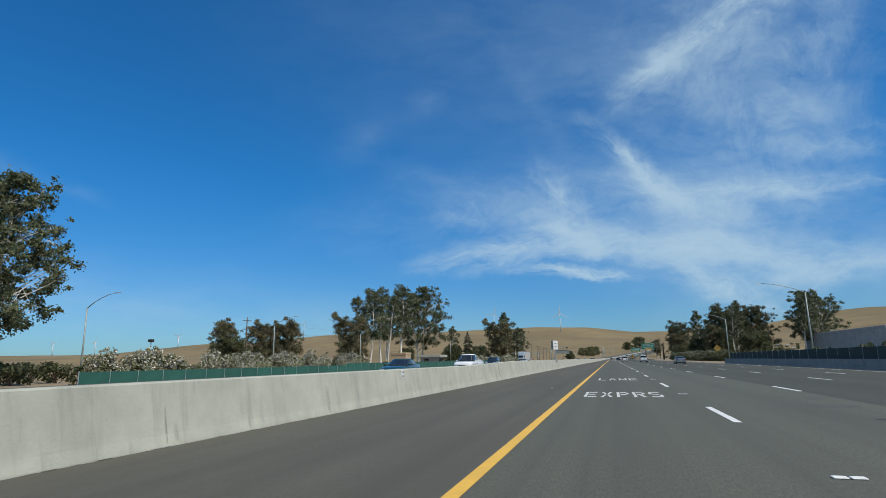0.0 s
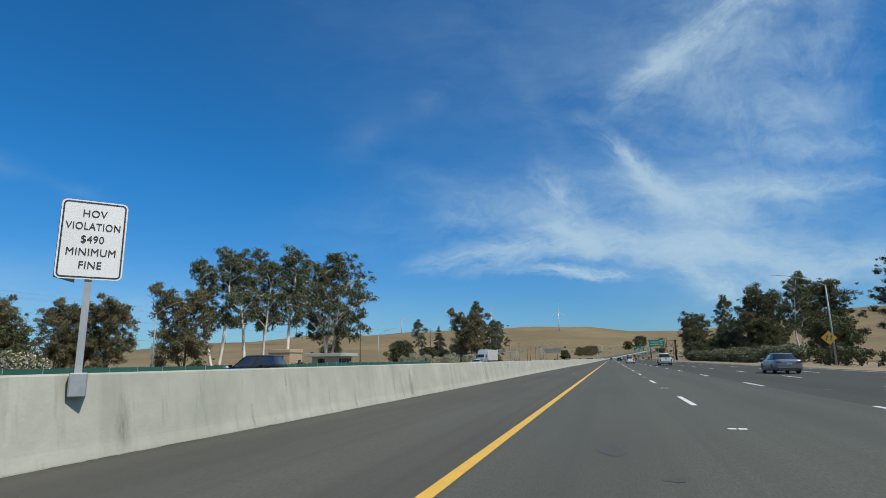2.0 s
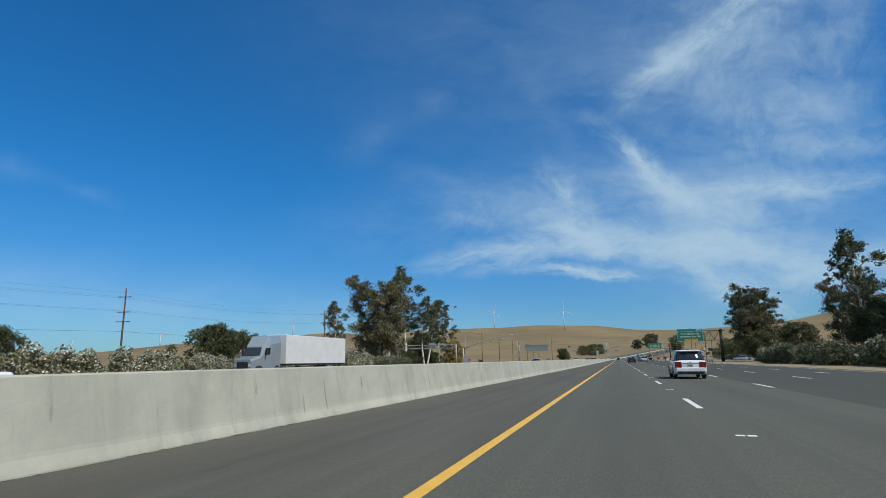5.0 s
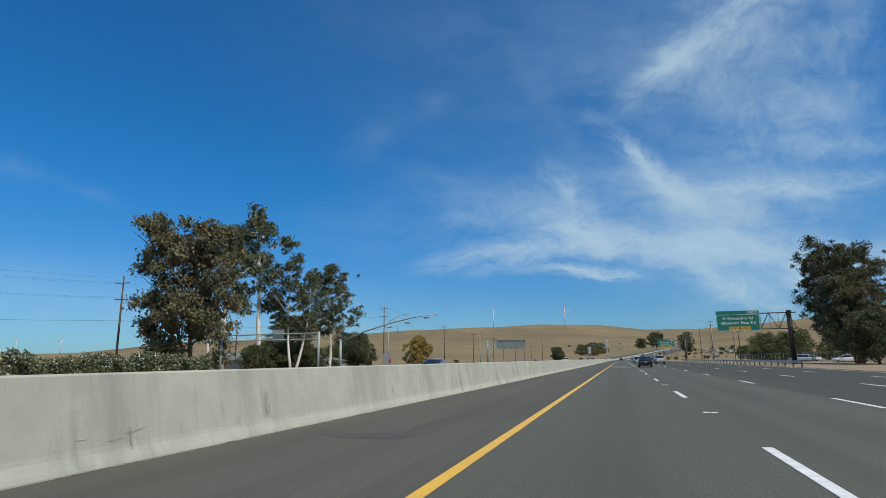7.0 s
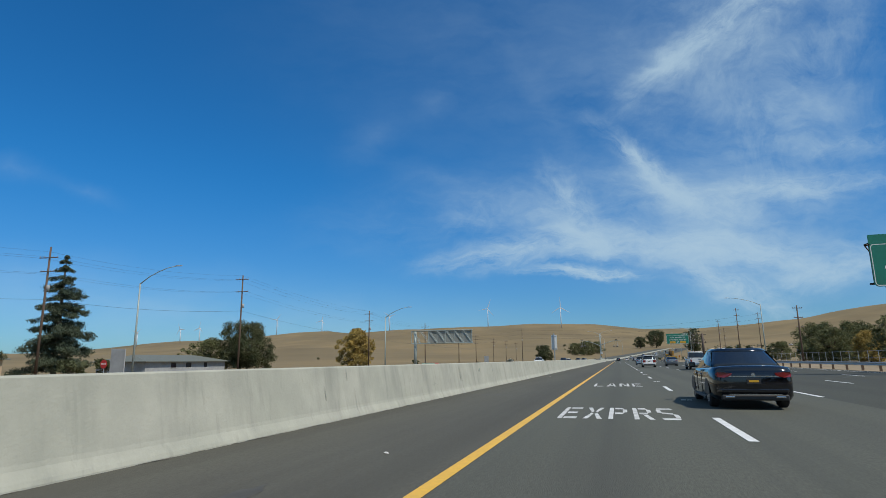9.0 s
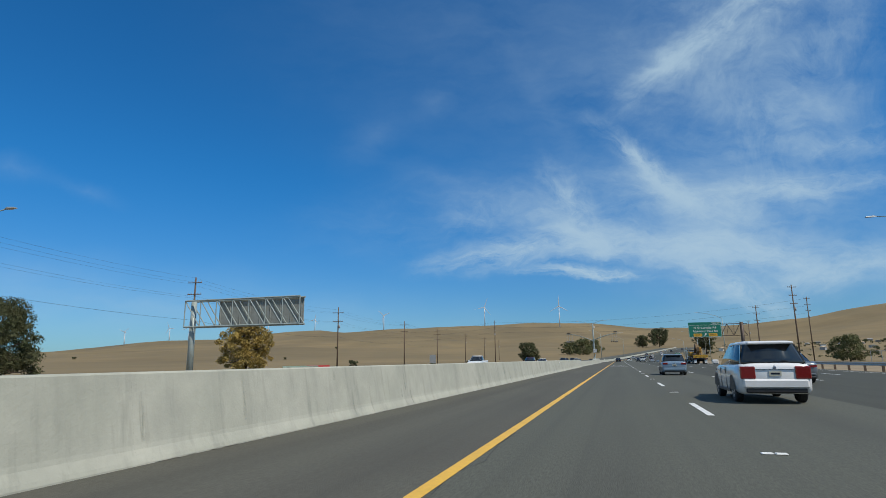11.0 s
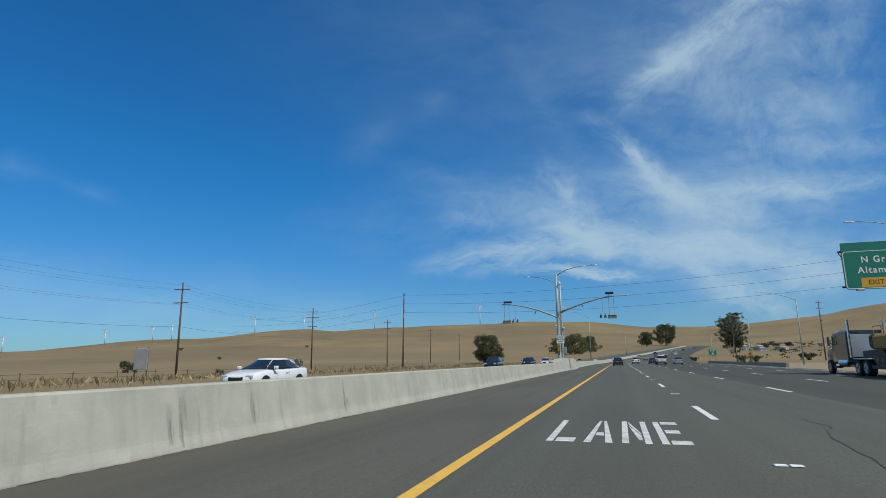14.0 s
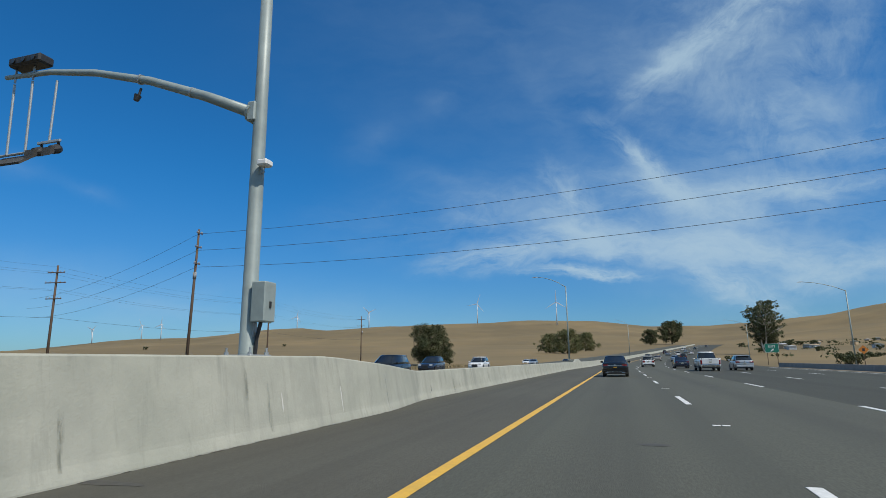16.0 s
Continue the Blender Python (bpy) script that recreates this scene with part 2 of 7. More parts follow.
# damp runs are thin films that fade out towards their edges
film_axes = stain_nodes.new("ShaderNodeSeparateXYZ")
stain_links.new(stain_nodes.new("ShaderNodeTexCoord").outputs["Generated"], film_axes.inputs[0])
across = stain_math("SUBTRACT", 1.0, stain_math("ABSOLUTE", stain_math("SUBTRACT", stain_math("MULTIPLY", film_axes.outputs[1], 2.0), 1.0), 0.0))
along = stain_math("MULTIPLY", stain_math("SUBTRACT", 1.0, film_axes.outputs[2], True), stain_math("MULTIPLY", film_axes.outputs[2], 4.0, True))
patchy = stain_nodes.new("ShaderNodeTexNoise")
patchy.inputs["Scale"].default_value, patchy.inputs["Detail"].default_value = 9.0, 5.0
stain_map = stain_nodes.new("ShaderNodeMapping")
stain_map.inputs["Scale"].default_value = (1.0, 3.0, 0.5)
stain_links.new(stain_nodes.new("ShaderNodeTexCoord").outputs["Object"], stain_map.inputs["Vector"])
stain_links.new(stain_map.outputs[0], patchy.inputs["Vector"])
film = stain_math("MULTIPLY", stain_math("MULTIPLY", across, stain_math("POWER", along, 0.5)), stain_math("MULTIPLY", stain_math("SUBTRACT", patchy.outputs["Fac"], 0.28, True), 3.0))
film = stain_math("MULTIPLY", film, stain_math("MULTIPLY", stain_math("ADD", stain_nodes.new("ShaderNodeObjectInfo").outputs["Random"], 0.25), 0.62), True)
clear_film, film_mix = stain_nodes.new("ShaderNodeBsdfTransparent"), stain_nodes.new("ShaderNodeMixShader")
stain_links.new(film, film_mix.inputs[0])
stain_links.new(clear_film.outputs[0], film_mix.inputs[1])
stain_links.new(stain_nodes["Principled BSDF"].outputs[0], film_mix.inputs[2])
stain_links.new(film_mix.outputs[0], stain_nodes["Material Output"].inputs["Surface"])
LOUVRE = material("louvre_metal", (0.30, 0.31, 0.28), 0.7, 0.1, second=(0.24, 0.25, 0.225), scale=2)
SCUFF = material("rubber_scuff", (0.21, 0.21, 0.185), 0.9, second=(0.29, 0.29, 0.25), scale=14, detail=8)
YELLOW = material("yellow_paint", (0.72, 0.42, 0.045), 0.6, second=(0.62, 0.36, 0.05), scale=12, detail=8, grime=(0.45, 0.28, 0.06), grime_scale=2.0, grime_amount=0.4)
WHITE_PAINT = material("road_paint", (0.74, 0.74, 0.70), 0.6, second=(0.60, 0.60, 0.57), scale=10, detail=8, grime=(0.36, 0.36, 0.34), grime_scale=3.0, grime_amount=0.5)
WORN_PAINT = material("worn_road_paint", (0.66, 0.66, 0.62), 0.7, second=(0.42, 0.42, 0.40), scale=5, detail=9, grime=(0.20, 0.20, 0.19), grime_scale=2.2, grime_amount=0.6)
TAR = material("tar", (0.018, 0.017, 0.016), 0.7, second=(0.028, 0.027, 0.025), scale=8, bump=0.2)
RUBBER_STAIN = material("oil_stain", (0.052, 0.050, 0.043), 0.8, second=(0.068, 0.066, 0.056), scale=5)
# uneven dry grass; its broad dark patches also paint in shading of the hill folds
DRY_GRASS = material("dry_grass", (0.223, 0.167, 0.089), 0.95, second=(0.178, 0.140, 0.079), scale=0.006, detail=3, bump=0.08, bump_scale=0.05,
                     grime=(0.122, 0.097, 0.058), grime_scale=0.0028, grime_amount=0.8, spec=0.1)
DIRT = material("dirt", (0.30, 0.235, 0.16), 0.95, second=(0.23, 0.18, 0.12), scale=0.6, detail=10, bump=0.5, bump_scale=12,
                grime=(0.17, 0.145, 0.09), grime_scale=0.08, grime_amount=0.6, spec=0.1)
GALVANISED = material("galvanised_steel", (0.42, 0.44, 0.44), 0.5, 0.55, second=(0.34, 0.36, 0.36), scale=5, detail=6)
POLE_PAINT = material("pole_paint", (0.30, 0.345, 0.325), 0.5, 0.1, second=(0.24, 0.28, 0.265), scale=2.5, detail=6)
DARK_STEEL = material("dark_steel", (0.06, 0.05, 0.045), 0.6, 0.4, second=(0.10, 0.07, 0.05), scale=3)
WOOD = material("weathered_wood", (0.13, 0.085, 0.055), 0.9, second=(0.075, 0.05, 0.035), scale=6, detail=8, stretch=(4, 4, 0.3), bump=0.4, bump_scale=20)
WIRE = material("wire", (0.03, 0.03, 0.032), 0.6, second=(0.045, 0.045, 0.045), scale=2)
BLACK = material("black_plastic", (0.015, 0.015, 0.016), 0.5, second=(0.025, 0.025, 0.025), scale=8)
SIGN_WHITE = material("sign_white", (0.72, 0.72, 0.70), 0.5, second=(0.66, 0.66, 0.64), scale=2, grime=(0.55, 0.54, 0.5), grime_scale=1.5, grime_amount=0.25)
SIGN_GREEN = material("sign_green", (0.0, 0.17, 0.115), 0.5, second=(0.005, 0.15, 0.10), scale=1.0, grime=(0.02, 0.12, 0.09), grime_scale=0.8, grime_amount=0.3)
SIGN_YELLOW = material("sign_yellow", (0.62, 0.34, 0.02), 0.5, second=(0.55, 0.30, 0.02), scale=1.5)
DULL_YELLOW = material("dull_sign_yellow", (0.36, 0.22, 0.025), 0.6, second=(0.28, 0.17, 0.025), scale=1.5)
SIGN_BLACK = material("sign_black", (0.02, 0.02, 0.02), 0.5, second=(0.03, 0.03, 0.03), scale=3)
ORANGE = material("sign_orange", (0.55, 0.19, 0.02), 0.5, second=(0.45, 0.15, 0.02), scale=2)
RED = material("red_paint", (0.45, 0.025, 0.02), 0.5, second=(0.36, 0.02, 0.02), scale=2)
GREEN_MESH = material("green_screen", (0.012, 0.075, 0.058), 0.8, second=(0.016, 0.092, 0.07), scale=0.8, detail=6, per_object=0.12)
GREEN_PALE = material("pale_green_paint", (0.30, 0.40, 0.33), 0.7, second=(0.24, 0.33, 0.27), scale=1.5)
FENCE_DARK = material("dark_screen", (0.02, 0.03, 0.028), 0.85, second=(0.03, 0.042, 0.036), scale=0.6, detail=6, per_object=0.15)
BARK = material("pale_bark", (0.70, 0.66, 0.59), 0.9, second=(0.46, 0.40, 0.33), scale=2.0, detail=7, stretch=(1, 1, 0.35), bump=0.3, bump_scale=8)
DARK_BARK = material("dark_bark", (0.12, 0.085, 0.06), 0.95, second=(0.07, 0.05, 0.035), scale=3, detail=7, stretch=(1, 1, 0.3), bump=0.4, bump_scale=8)
GUM_LEAF = leaf_material("gum_leaf", (0.078, 0.100, 0.053), (0.132, 0.138, 0.072), 0.22)
GUM_LEAF_BROWN = leaf_material("gum_leaf_brown", (0.105, 0.115, 0.060), (0.175, 0.140, 0.078), 0.22)
DENSE_LEAF = leaf_material("dense_gum_leaf", (0.066, 0.080, 0.043), (0.112, 0.105, 0.055), 0.18)
DARK_LEAF = leaf_material("dark_leaf", (0.065, 0.080, 0.036), (0.095, 0.095, 0.045), 0.22)
OLIVE_LEAF = leaf_material("olive_leaf", (0.10, 0.115, 0.048), (0.15, 0.14, 0.06))
OLEANDER_LEAF = leaf_material("oleander_leaf", (0.14, 0.155, 0.075), (0.20, 0.19, 0.10))
HEDGE_LEAF = leaf_material("hedge_leaf", (0.085, 0.105, 0.048), (0.12, 0.125, 0.06))
GOLD_LEAF = leaf_material("gold_leaf", (0.40, 0.28, 0.075), (0.26, 0.20, 0.065))
NEEDLE = leaf_material("needle", (0.045, 0.065, 0.042), (0.07, 0.085, 0.05), 0.12)
PETAL = leaf_material("white_petal", (0.70, 0.67, 0.60), (0.58, 0.54, 0.47), 0.25)
# white of the turbines, dulled: distance haze is put into the colour
HAZED_WHITE = material("hazed_white", (0.60, 0.61, 0.62), 0.5, second=(0.56, 0.57, 0.58), scale=0.2)
STUCCO = material("tan_stucco", (0.42, 0.32, 0.21), 0.9, second=(0.37, 0.28, 0.18), scale=1.2, bump=0.2, bump_scale=30, grime=(0.3, 0.23, 0.15), grime_amount=0.4)
WHITE_WALL = material("white_wall", (0.62, 0.62, 0.60), 0.8, second=(0.55, 0.55, 0.53), scale=0.8, grime=(0.42, 0.41, 0.38), grime_amount=0.4)
GREY_WALL = material("grey_wall", (0.33, 0.34, 0.34), 0.8, second=(0.28, 0.29, 0.29), scale=0.8, grime=(0.2, 0.2, 0.2), grime_amount=0.4)
GREEN_GREY = material("fascia_paint", (0.36, 0.38, 0.33), 0.8, second=(0.31, 0.33, 0.28), scale=0.8, grime=(0.24, 0.25, 0.21), grime_amount=0.4)
ROOF = material("grey_roof", (0.135, 0.15, 0.13), 0.85, second=(0.09, 0.10, 0.09), scale=4, detail=8, stretch=(1, 3, 1), bump=0.3, bump_scale=10)
WINDOW_DARK = material("window_glass", (0.02, 0.025, 0.03), 0.08, second=(0.03, 0.035, 0.04), scale=0.5)
TYRE = material("tyre_rubber", (0.018, 0.018, 0.019), 0.85, second=(0.03, 0.029, 0.028), scale=12)
RIM = material("alloy_rim", (0.45, 0.46, 0.47), 0.35, 0.8, second=(0.36, 0.37, 0.38), scale=6)
CAR_GLASS = material("car_glass", (0.012, 0.015, 0.018), 0.04, second=(0.016, 0.019, 0.022), scale=0.5, coat=0.5)
CHROME = material("chrome", (0.75, 0.76, 0.78), 0.12, 1.0, second=(0.68, 0.69, 0.71), scale=3)
TAIL_RED = material("tail_lamp_red", (0.20, 0.010, 0.010), 0.12, second=(0.14, 0.008, 0.008), scale=20, coat=0.8)
LAMP_CLEAR = material("clear_lamp", (0.65, 0.66, 0.68), 0.12, 0.2, second=(0.5, 0.5, 0.52), scale=20, coat=0.8)
PLATE = material("plate", (0.50, 0.48, 0.38), 0.5, second=(0.42, 0.40, 0.32), scale=6)
MACHINE_YELLOW = material("machine_yellow", (0.44, 0.23, 0.02), 0.6, second=(0.32, 0.17, 0.02), scale=1.5, detail=7, grime=(0.14, 0.09, 0.04), grime_scale=0.9, grime_amount=0.7)


def paint(name, colour, rough=0.25, metal=0.0, coat=0.8):
    return material(name, colour, rough, metal, second=tuple(c * 0.93 for c in colour), scale=0.8, coat=coat,
                    grime=tuple(c * 0.75 + 0.012 for c in colour), grime_scale=1.2, grime_amount=0.35)


# ---- mesh helpers ----
def part(name, bm, mat, parent=None, label="", smooth=False):
    """Links a bmesh as one mesh object, under a thing or a part if given."""
    me = bpy.data.meshes.new(name)
    bmesh.ops.recalc_face_normals(bm, faces=bm.faces)
    bm.to_mesh(me)
    bm.free()
    me.materials.append(mat)
    if smooth:
        me.polygons.foreach_set("use_smooth", [True] * len(me.polygons))
    ob = new(name, me)
    if parent:
        ob.parent = parent
    return tagged(ob, label)


def mesh_part(name, verts, faces, mat, parent=None, label="", smooth=False):
    me = bpy.data.meshes.new(name)
    me.from_pydata(verts, [], faces)
    me.materials.append(mat)
    if smooth:
        me.polygons.foreach_set("use_smooth", [True] * len(me.polygons))
    ob = new(name, me)
    if parent:
        ob.parent = parent
    return tagged(ob, label)


def thing(name, label, category, x=0.0, y=0.0, z=0.0, turn=0.0, group="", kind=""):
    ob = new(name)
    ob.empty_display_size = 0.3
    ob.matrix_basis = pose(x, y, z, 0, 0, turn)
    return tagged(ob, label, category, group, kind)


def box(bm, x0, y0, z0, x1, y1, z1, bevel=0.0):
    r = bmesh.ops.create_cube(bm, size=1.0, matrix=Matrix.LocRotScale(((x0 + x1) / 2, (y0 + y1) / 2, (z0 + z1) / 2), None, (abs(x1 - x0), abs(y1 - y0), abs(z1 - z0))))
    if bevel:
        edges = {e for v in r["verts"] for e in v.link_edges}
        bmesh.ops.bevel(bm, geom=list(edges), offset=bevel, segments=1, affect="EDGES", clamp_overlap=True)
    return bm


def boxed(*a, **k):
    return box(bmesh.new(), *a, **k)


def tube(bm, points, radii, sides=8):
    """A round bar through the points; radii one for all or one each."""
    pts = [Vector(p) for p in points]
    if isinstance(radii, (int, float)):
        radii = [radii] * len(pts)
    rings = []
    for i, p in enumerate(pts):
        d = (pts[min(i + 1, len(pts) - 1)] - pts[max(i - 1, 0)]).normalized()
        a = d.cross(Vector((0, 0, 1)) if abs(d.z) < 0.9 else Vector((1, 0, 0))).normalized()
        b = d.cross(a)
        rings.append([bm.verts.new(p + (a * math.cos(2 * math.pi * k / sides) + b * math.sin(2 * math.pi * k / sides)) * radii[i]) for k in range(sides)])
    for r0, r1 in zip(rings, rings[1:]):
        for k in range(sides):
            bm.faces.new((r0[k], r0[(k + 1) % sides], r1[(k + 1) % sides], r1[k]))
    bm.faces.new(rings[0][::-1]), bm.faces.new(rings[-1])
    return bm


def tubed(points, radii, sides=8):
    return tube(bmesh.new(), points, radii, sides)


def loft(sections, closed=True, caps=True):
    """A skin over sections, lists of points of equal length."""
    bm = bmesh.new()
    rings = [[bm.verts.new(p) for p in s] for s in sections]
    n = len(rings[0])
    for r0, r1 in zip(rings, rings[1:]):
        for k in range(n if closed else n - 1):
            bm.faces.new((r0[k], r0[(k + 1) % n], r1[(k + 1) % n], r1[k]))
    if caps:
        bm.faces.new(rings[0][::-1]), bm.faces.new(rings[-1])
    return bm


def sheet(points, thick_axis, thick):
    """A flat plate from an outline, given thickness along an axis."""
    axis = Vector(thick_axis) * thick
    return loft([[Vector(p) for p in points], [Vector(p) + axis for p in points]])


def lettering(name, text, size, m, mat, parent=None, stretch=1.0, depth=0.004, narrow=1.0, kind_label="", bold=0.0, space=1.0):
    """Words in the built-in letters as a thin mesh."""
    curve = bpy.data.curves.new(name, "FONT")
    curve.body, curve.size, curve.extrude, curve.align_x, curve.align_y = text, size, depth, "CENTER", "CENTER"
    curve.resolution_u, curve.offset, curve.space_character = 3, bold, space
    ob = bpy.data.objects.new(name, curve)
    me = bpy.data.meshes.new_from_object(ob)
    bpy.data.objects.remove(ob)
    me.transform(m @ Matrix.Diagonal((narrow, stretch, 1, 1)))
    me.materials.clear()
    me.materials.append(mat)
    out = new(name, me)
    if parent:
        out.parent = parent
    return tagged(out, kind_label)
# ---- the lie of the land ----
def bend(y):
    """How far the road has swung to the right at y."""
    return 44 * ((y - 620) / 380) ** 1.5 if y > 620 else 0.0


def rise(y):
    """How high the road has climbed at y."""
    return 8 * ((y - 650) / 350) ** 1.45 if y > 650 else 0.0


BEARINGS = (-180, -90, -54, -50, -46, -42, -37, -31, -28, -26, -21, -11, -8, -2, 2.5, 7, 11, 15, 19, 22, 40, 90, 180)
SKYLINE = (0.8, 0.9, 0.9, 1.05, 1.5, 1.95, 2.1, 2.8, 2.95, 2.75, 3.1, 3.3, 3.42, 3.3, 2.75, 2.6, 2.8, 3.2, 3.9, 4.15, 4.0, 1.5, 0.8)


def land(x, y):
    """The height of the ground: level beside the road, rolling hills all round."""
    dx, dy = x, y - 280
    r, b = math.hypot(dx, dy), math.degrees(math.atan2(dx, dy))
    far = 2600.0 if b > -25 else 2600 + 25 * min(-25 - b, 24)
    top = far * math.tan(radians(float(np.interp(b, BEARINGS, SKYLINE))))
    s = min(max((r - 420) / (far - 420), 0.0), 1.0)
    z = top * (s ** 1.9 if r < far else math.exp(-((r - far) / 1500) ** 2))
    k = min(max((r - 500) / 900, 0.0), 1.0)
    gully = noise.fractal(Vector((x / 420, y / 420, 3.1)), 1.0, 2.0, 5)
    fold = noise.ridged_multi_fractal(Vector((x / 700, y / 700, 7.7)), 1.0, 2.0, 4, 1.0, 2.0)
    z += k * (9 * gully - 7 * (fold - 1.0)) * (0.45 if r > far * 0.9 else 1.0)
    low = rise(min(y, 1300)) if y > 650 else 0.0
    near = min(max((abs(x - bend(min(y, 1300))) - 45) / 160, 0.0), 1.0)
    if y < 1500:
        z = z * near + low * (1 - near) + (low * near * 0.4)
    if x < -36 and y < 700:
        z -= 0.55 * min((-36 - x) / 4, 1)
    return z - 0.10


xs = sorted(set([-40, -36, -34, 20, 24, 30, 45, 60, 80, 100] + list(range(-300, -40, 20)) + list(range(-4600, -300, 50)) + [-20, 0] + list(range(120, 320, 20)) + list(range(320, 4600, 50))))
ys = sorted(set(list(range(-1500, 0, 60)) + list(range(0, 1500, 25)) + list(range(1500, 4650, 45))))
gv = [(x, y, land(x, y)) for y in ys for x in xs]
nx = len(xs)
gf = [(j * nx + i, j * nx + i + 1, (j + 1) * nx + i + 1, (j + 1) * nx + i) for j in range(len(ys) - 1) for i in range(nx - 1)]
ground = mesh_part("ground", gv, gf, DRY_GRASS, smooth=True)
tagged(ground, "rolling golden hills of dry grass", "ground", kind="structure")


def ribbon(name, x0, x1, z, mat, parent=None, label="", y0=-120, y1=1180, thick=0.0):
    """A strip along the road between two distances from its middle."""
    rows = list(range(y0, 620, 50)) + list(range(620, y1 + 1, 10)) if y1 > 650 else list(range(y0, y1, 50)) + [y1]
    verts, faces = [], []
    for y in rows:
        a, b = (x0(y), x1(y)) if callable(x0) else (x0, x1)
        verts += [(a + bend(y), y, z + rise(y)), (b + bend(y), y, z + rise(y))]
        if thick:
            verts += [(b + bend(y), y, z + rise(y) - thick), (a + bend(y), y, z + rise(y) - thick)]
    k = 4 if thick else 2
    for j in range(len(rows) - 1):
        for i in range(k if thick else 1):
            faces.append((j * k + i, j * k + (i + 1) % k, (j + 1) * k + (i + 1) % k, (j + 1) * k + i))
    if thick:
        faces += [(3, 2, 1, 0), tuple(len(verts) - 4 + i for i in range(4))]
    return mesh_part(name, verts, faces, mat, parent, label)


def far_edge(y):
    """The outer edge of the oncoming carriageway, which narrows past the frontage road."""
    s = min(max((y - 400) / 60, 0.0), 1.0)
    return -36.0 + 11.5 * s * s * (3 - 2 * s)


road = tagged(ribbon("road", -1.95, 6.15, 0.0, ASPHALT, thick=0.25), "dark grey asphalt freeway lanes with painted lines", "road", kind="structure")
tagged(ribbon("road_outer", 6.15, 20.3, 0.0, OLD_ASPHALT, thick=0.25), "older darker asphalt of the outer lanes", "road", kind="structure")
shoulder = tagged(ribbon("shoulder", -7.6, -1.95, 0.0, SHOULDER, thick=0.25), "brownish asphalt median shoulder beside the barrier", "road", kind="structure")
far_road = tagged(ribbon("road_opposite", far_edge, lambda y: -7.6, -0.02, ASPHALT, thick=0.25), "grey asphalt lanes for oncoming traffic", "road", kind="structure")
verge = tagged(ribbon("verge", 20.3, 46.0, -0.03, DIRT, y1=640), "bare dirt verge beside the freeway", "ground", kind="structure")
far_verge = tagged(ribbon("verge_opposite", -70.0, -40.0, -0.62, DIRT, y1=440), "dusty ground beyond the oncoming lanes", "ground", kind="structure")

ribbon("yellow_line", -1.93, -1.76, 0.005, YELLOW, road, "solid yellow edge line")
ribbon("edge_line", 18.9, 19.05, 0.005, WHITE_PAINT, road, "solid white edge line", y1=640)
ribbon("edge_line", -10.1, -9.95, 0.0, YELLOW, far_road, "solid yellow edge line")

# ---- concrete median barrier, cast in lengths ----
def barrier_top(y):
    if y < 42:
        return 1.0 + 0.16 * min(max((y - 29) / 13, 0.0), 1.0)
    if y < 474.5:
        return 1.16
    if y < 540:
        return 1.16 - 0.22 * min((y - 474.5) / 5, 1)
    if y < 550:
        return 0.94 + 0.44 * (y - 540) / 10
    if y < 562:
        return 1.38
    if y < 569:
        return 1.38 - 0.45 * (y - 562) / 7
    if 634 < y < 640:
        return 1.3
    return 0.93


def barrier_face(y):
    s = min(max((y - 110) / 170, 0.0), 1.0)
    out = float(np.interp(y, (541, 546, 551, 555, 565, 569), (0.0, 0.22, 0.34, 0.62, 0.55, 0.0)))
    swing = float(np.interp(y, (0, 50, 110, 250, 350, 474, 482, 500, 540, 548), (0.0, 0.04, 0.20, 0.08, 0.33, 0.33, 0.08, 0.14, 0.33, 0.1)))
    return -7.09 + 0.92 * s * s * (3 - 2 * s) + out + swing


def toe(y):
    """How far the sloping foot of the barrier stands out from its face."""
    return float(np.interp(y, (0, 110, 200, 350, 474, 482, 540, 550, 570), (0.02, 0.03, 0.06, 0.06, 0.06, 0.03, 0.05, 0.03, 0.03)))


TOE = ((0.02, 1.0), (0.07, 0.80), (0.13, 0.45), (0.19, 0.12), (0.25, 0.0))


median = thing("median_barrier", "pale grey cast concrete median barrier with stains", "barrier", kind="structure")
y = -30.0
while y < 1170:
    length = 6.1 if 536 < y < 575 else 12.2
    e0, e1 = y + 0.0004, y + length - 0.0004
    rings = []
    for e in [e0 + (e1 - e0) * k / 8 for k in range(9)]:
        t, f, foot = barrier_top(e), barrier_face(e), toe(e)
        wide = 0.62 + (0.75 if 543 < e < 566 else 0)
        o, z = bend(e), rise(e)
        lean = 0.17 * t
        rings.append([(f + foot + o, e, z - 0.05)] + [(f - lean * h / t + foot * k + o, e, z + h) for h, k in TOE] + [(f - lean + o, e, z + t - 0.025), (f - lean - 0.025 + o, e, z + t),
                      (f - wide + lean + 0.025 + o, e, z + t), (f - wide + lean + o, e, z + t - 0.025), (f - wide + 0.03 + o, e, z + 0.1), (f - wide + o, e, z - 0.05)])
    part("segment", loft(rings), CONCRETE, median)
    y += length

# crumbs of dirt and concrete along the barrier's foot
CRUMB = material("foot_dirt", (0.070, 0.064, 0.051), 0.95, second=(0.13, 0.12, 0.10), scale=9, detail=6)
fr = random.Random(31)
bm = bmesh.new()
for k in range(1500):
    e = -8 + 600 * fr.random()
    x, a, b = barrier_face(e) + toe(e), 0.012 + 0.05 * fr.random() ** 2, 0.03 + 0.22 * fr.random() ** 2
    ring = [bm.verts.new((x - 0.01 + a * (0.5 + fr.random()) * max(math.cos(w), 0.0), e + b * math.sin(w), 0.004 + 0.002 * (k % 2))) for w in [math.pi * (m / 6 - 0.5) for m in range(7)]]
    bm.faces.new(ring)
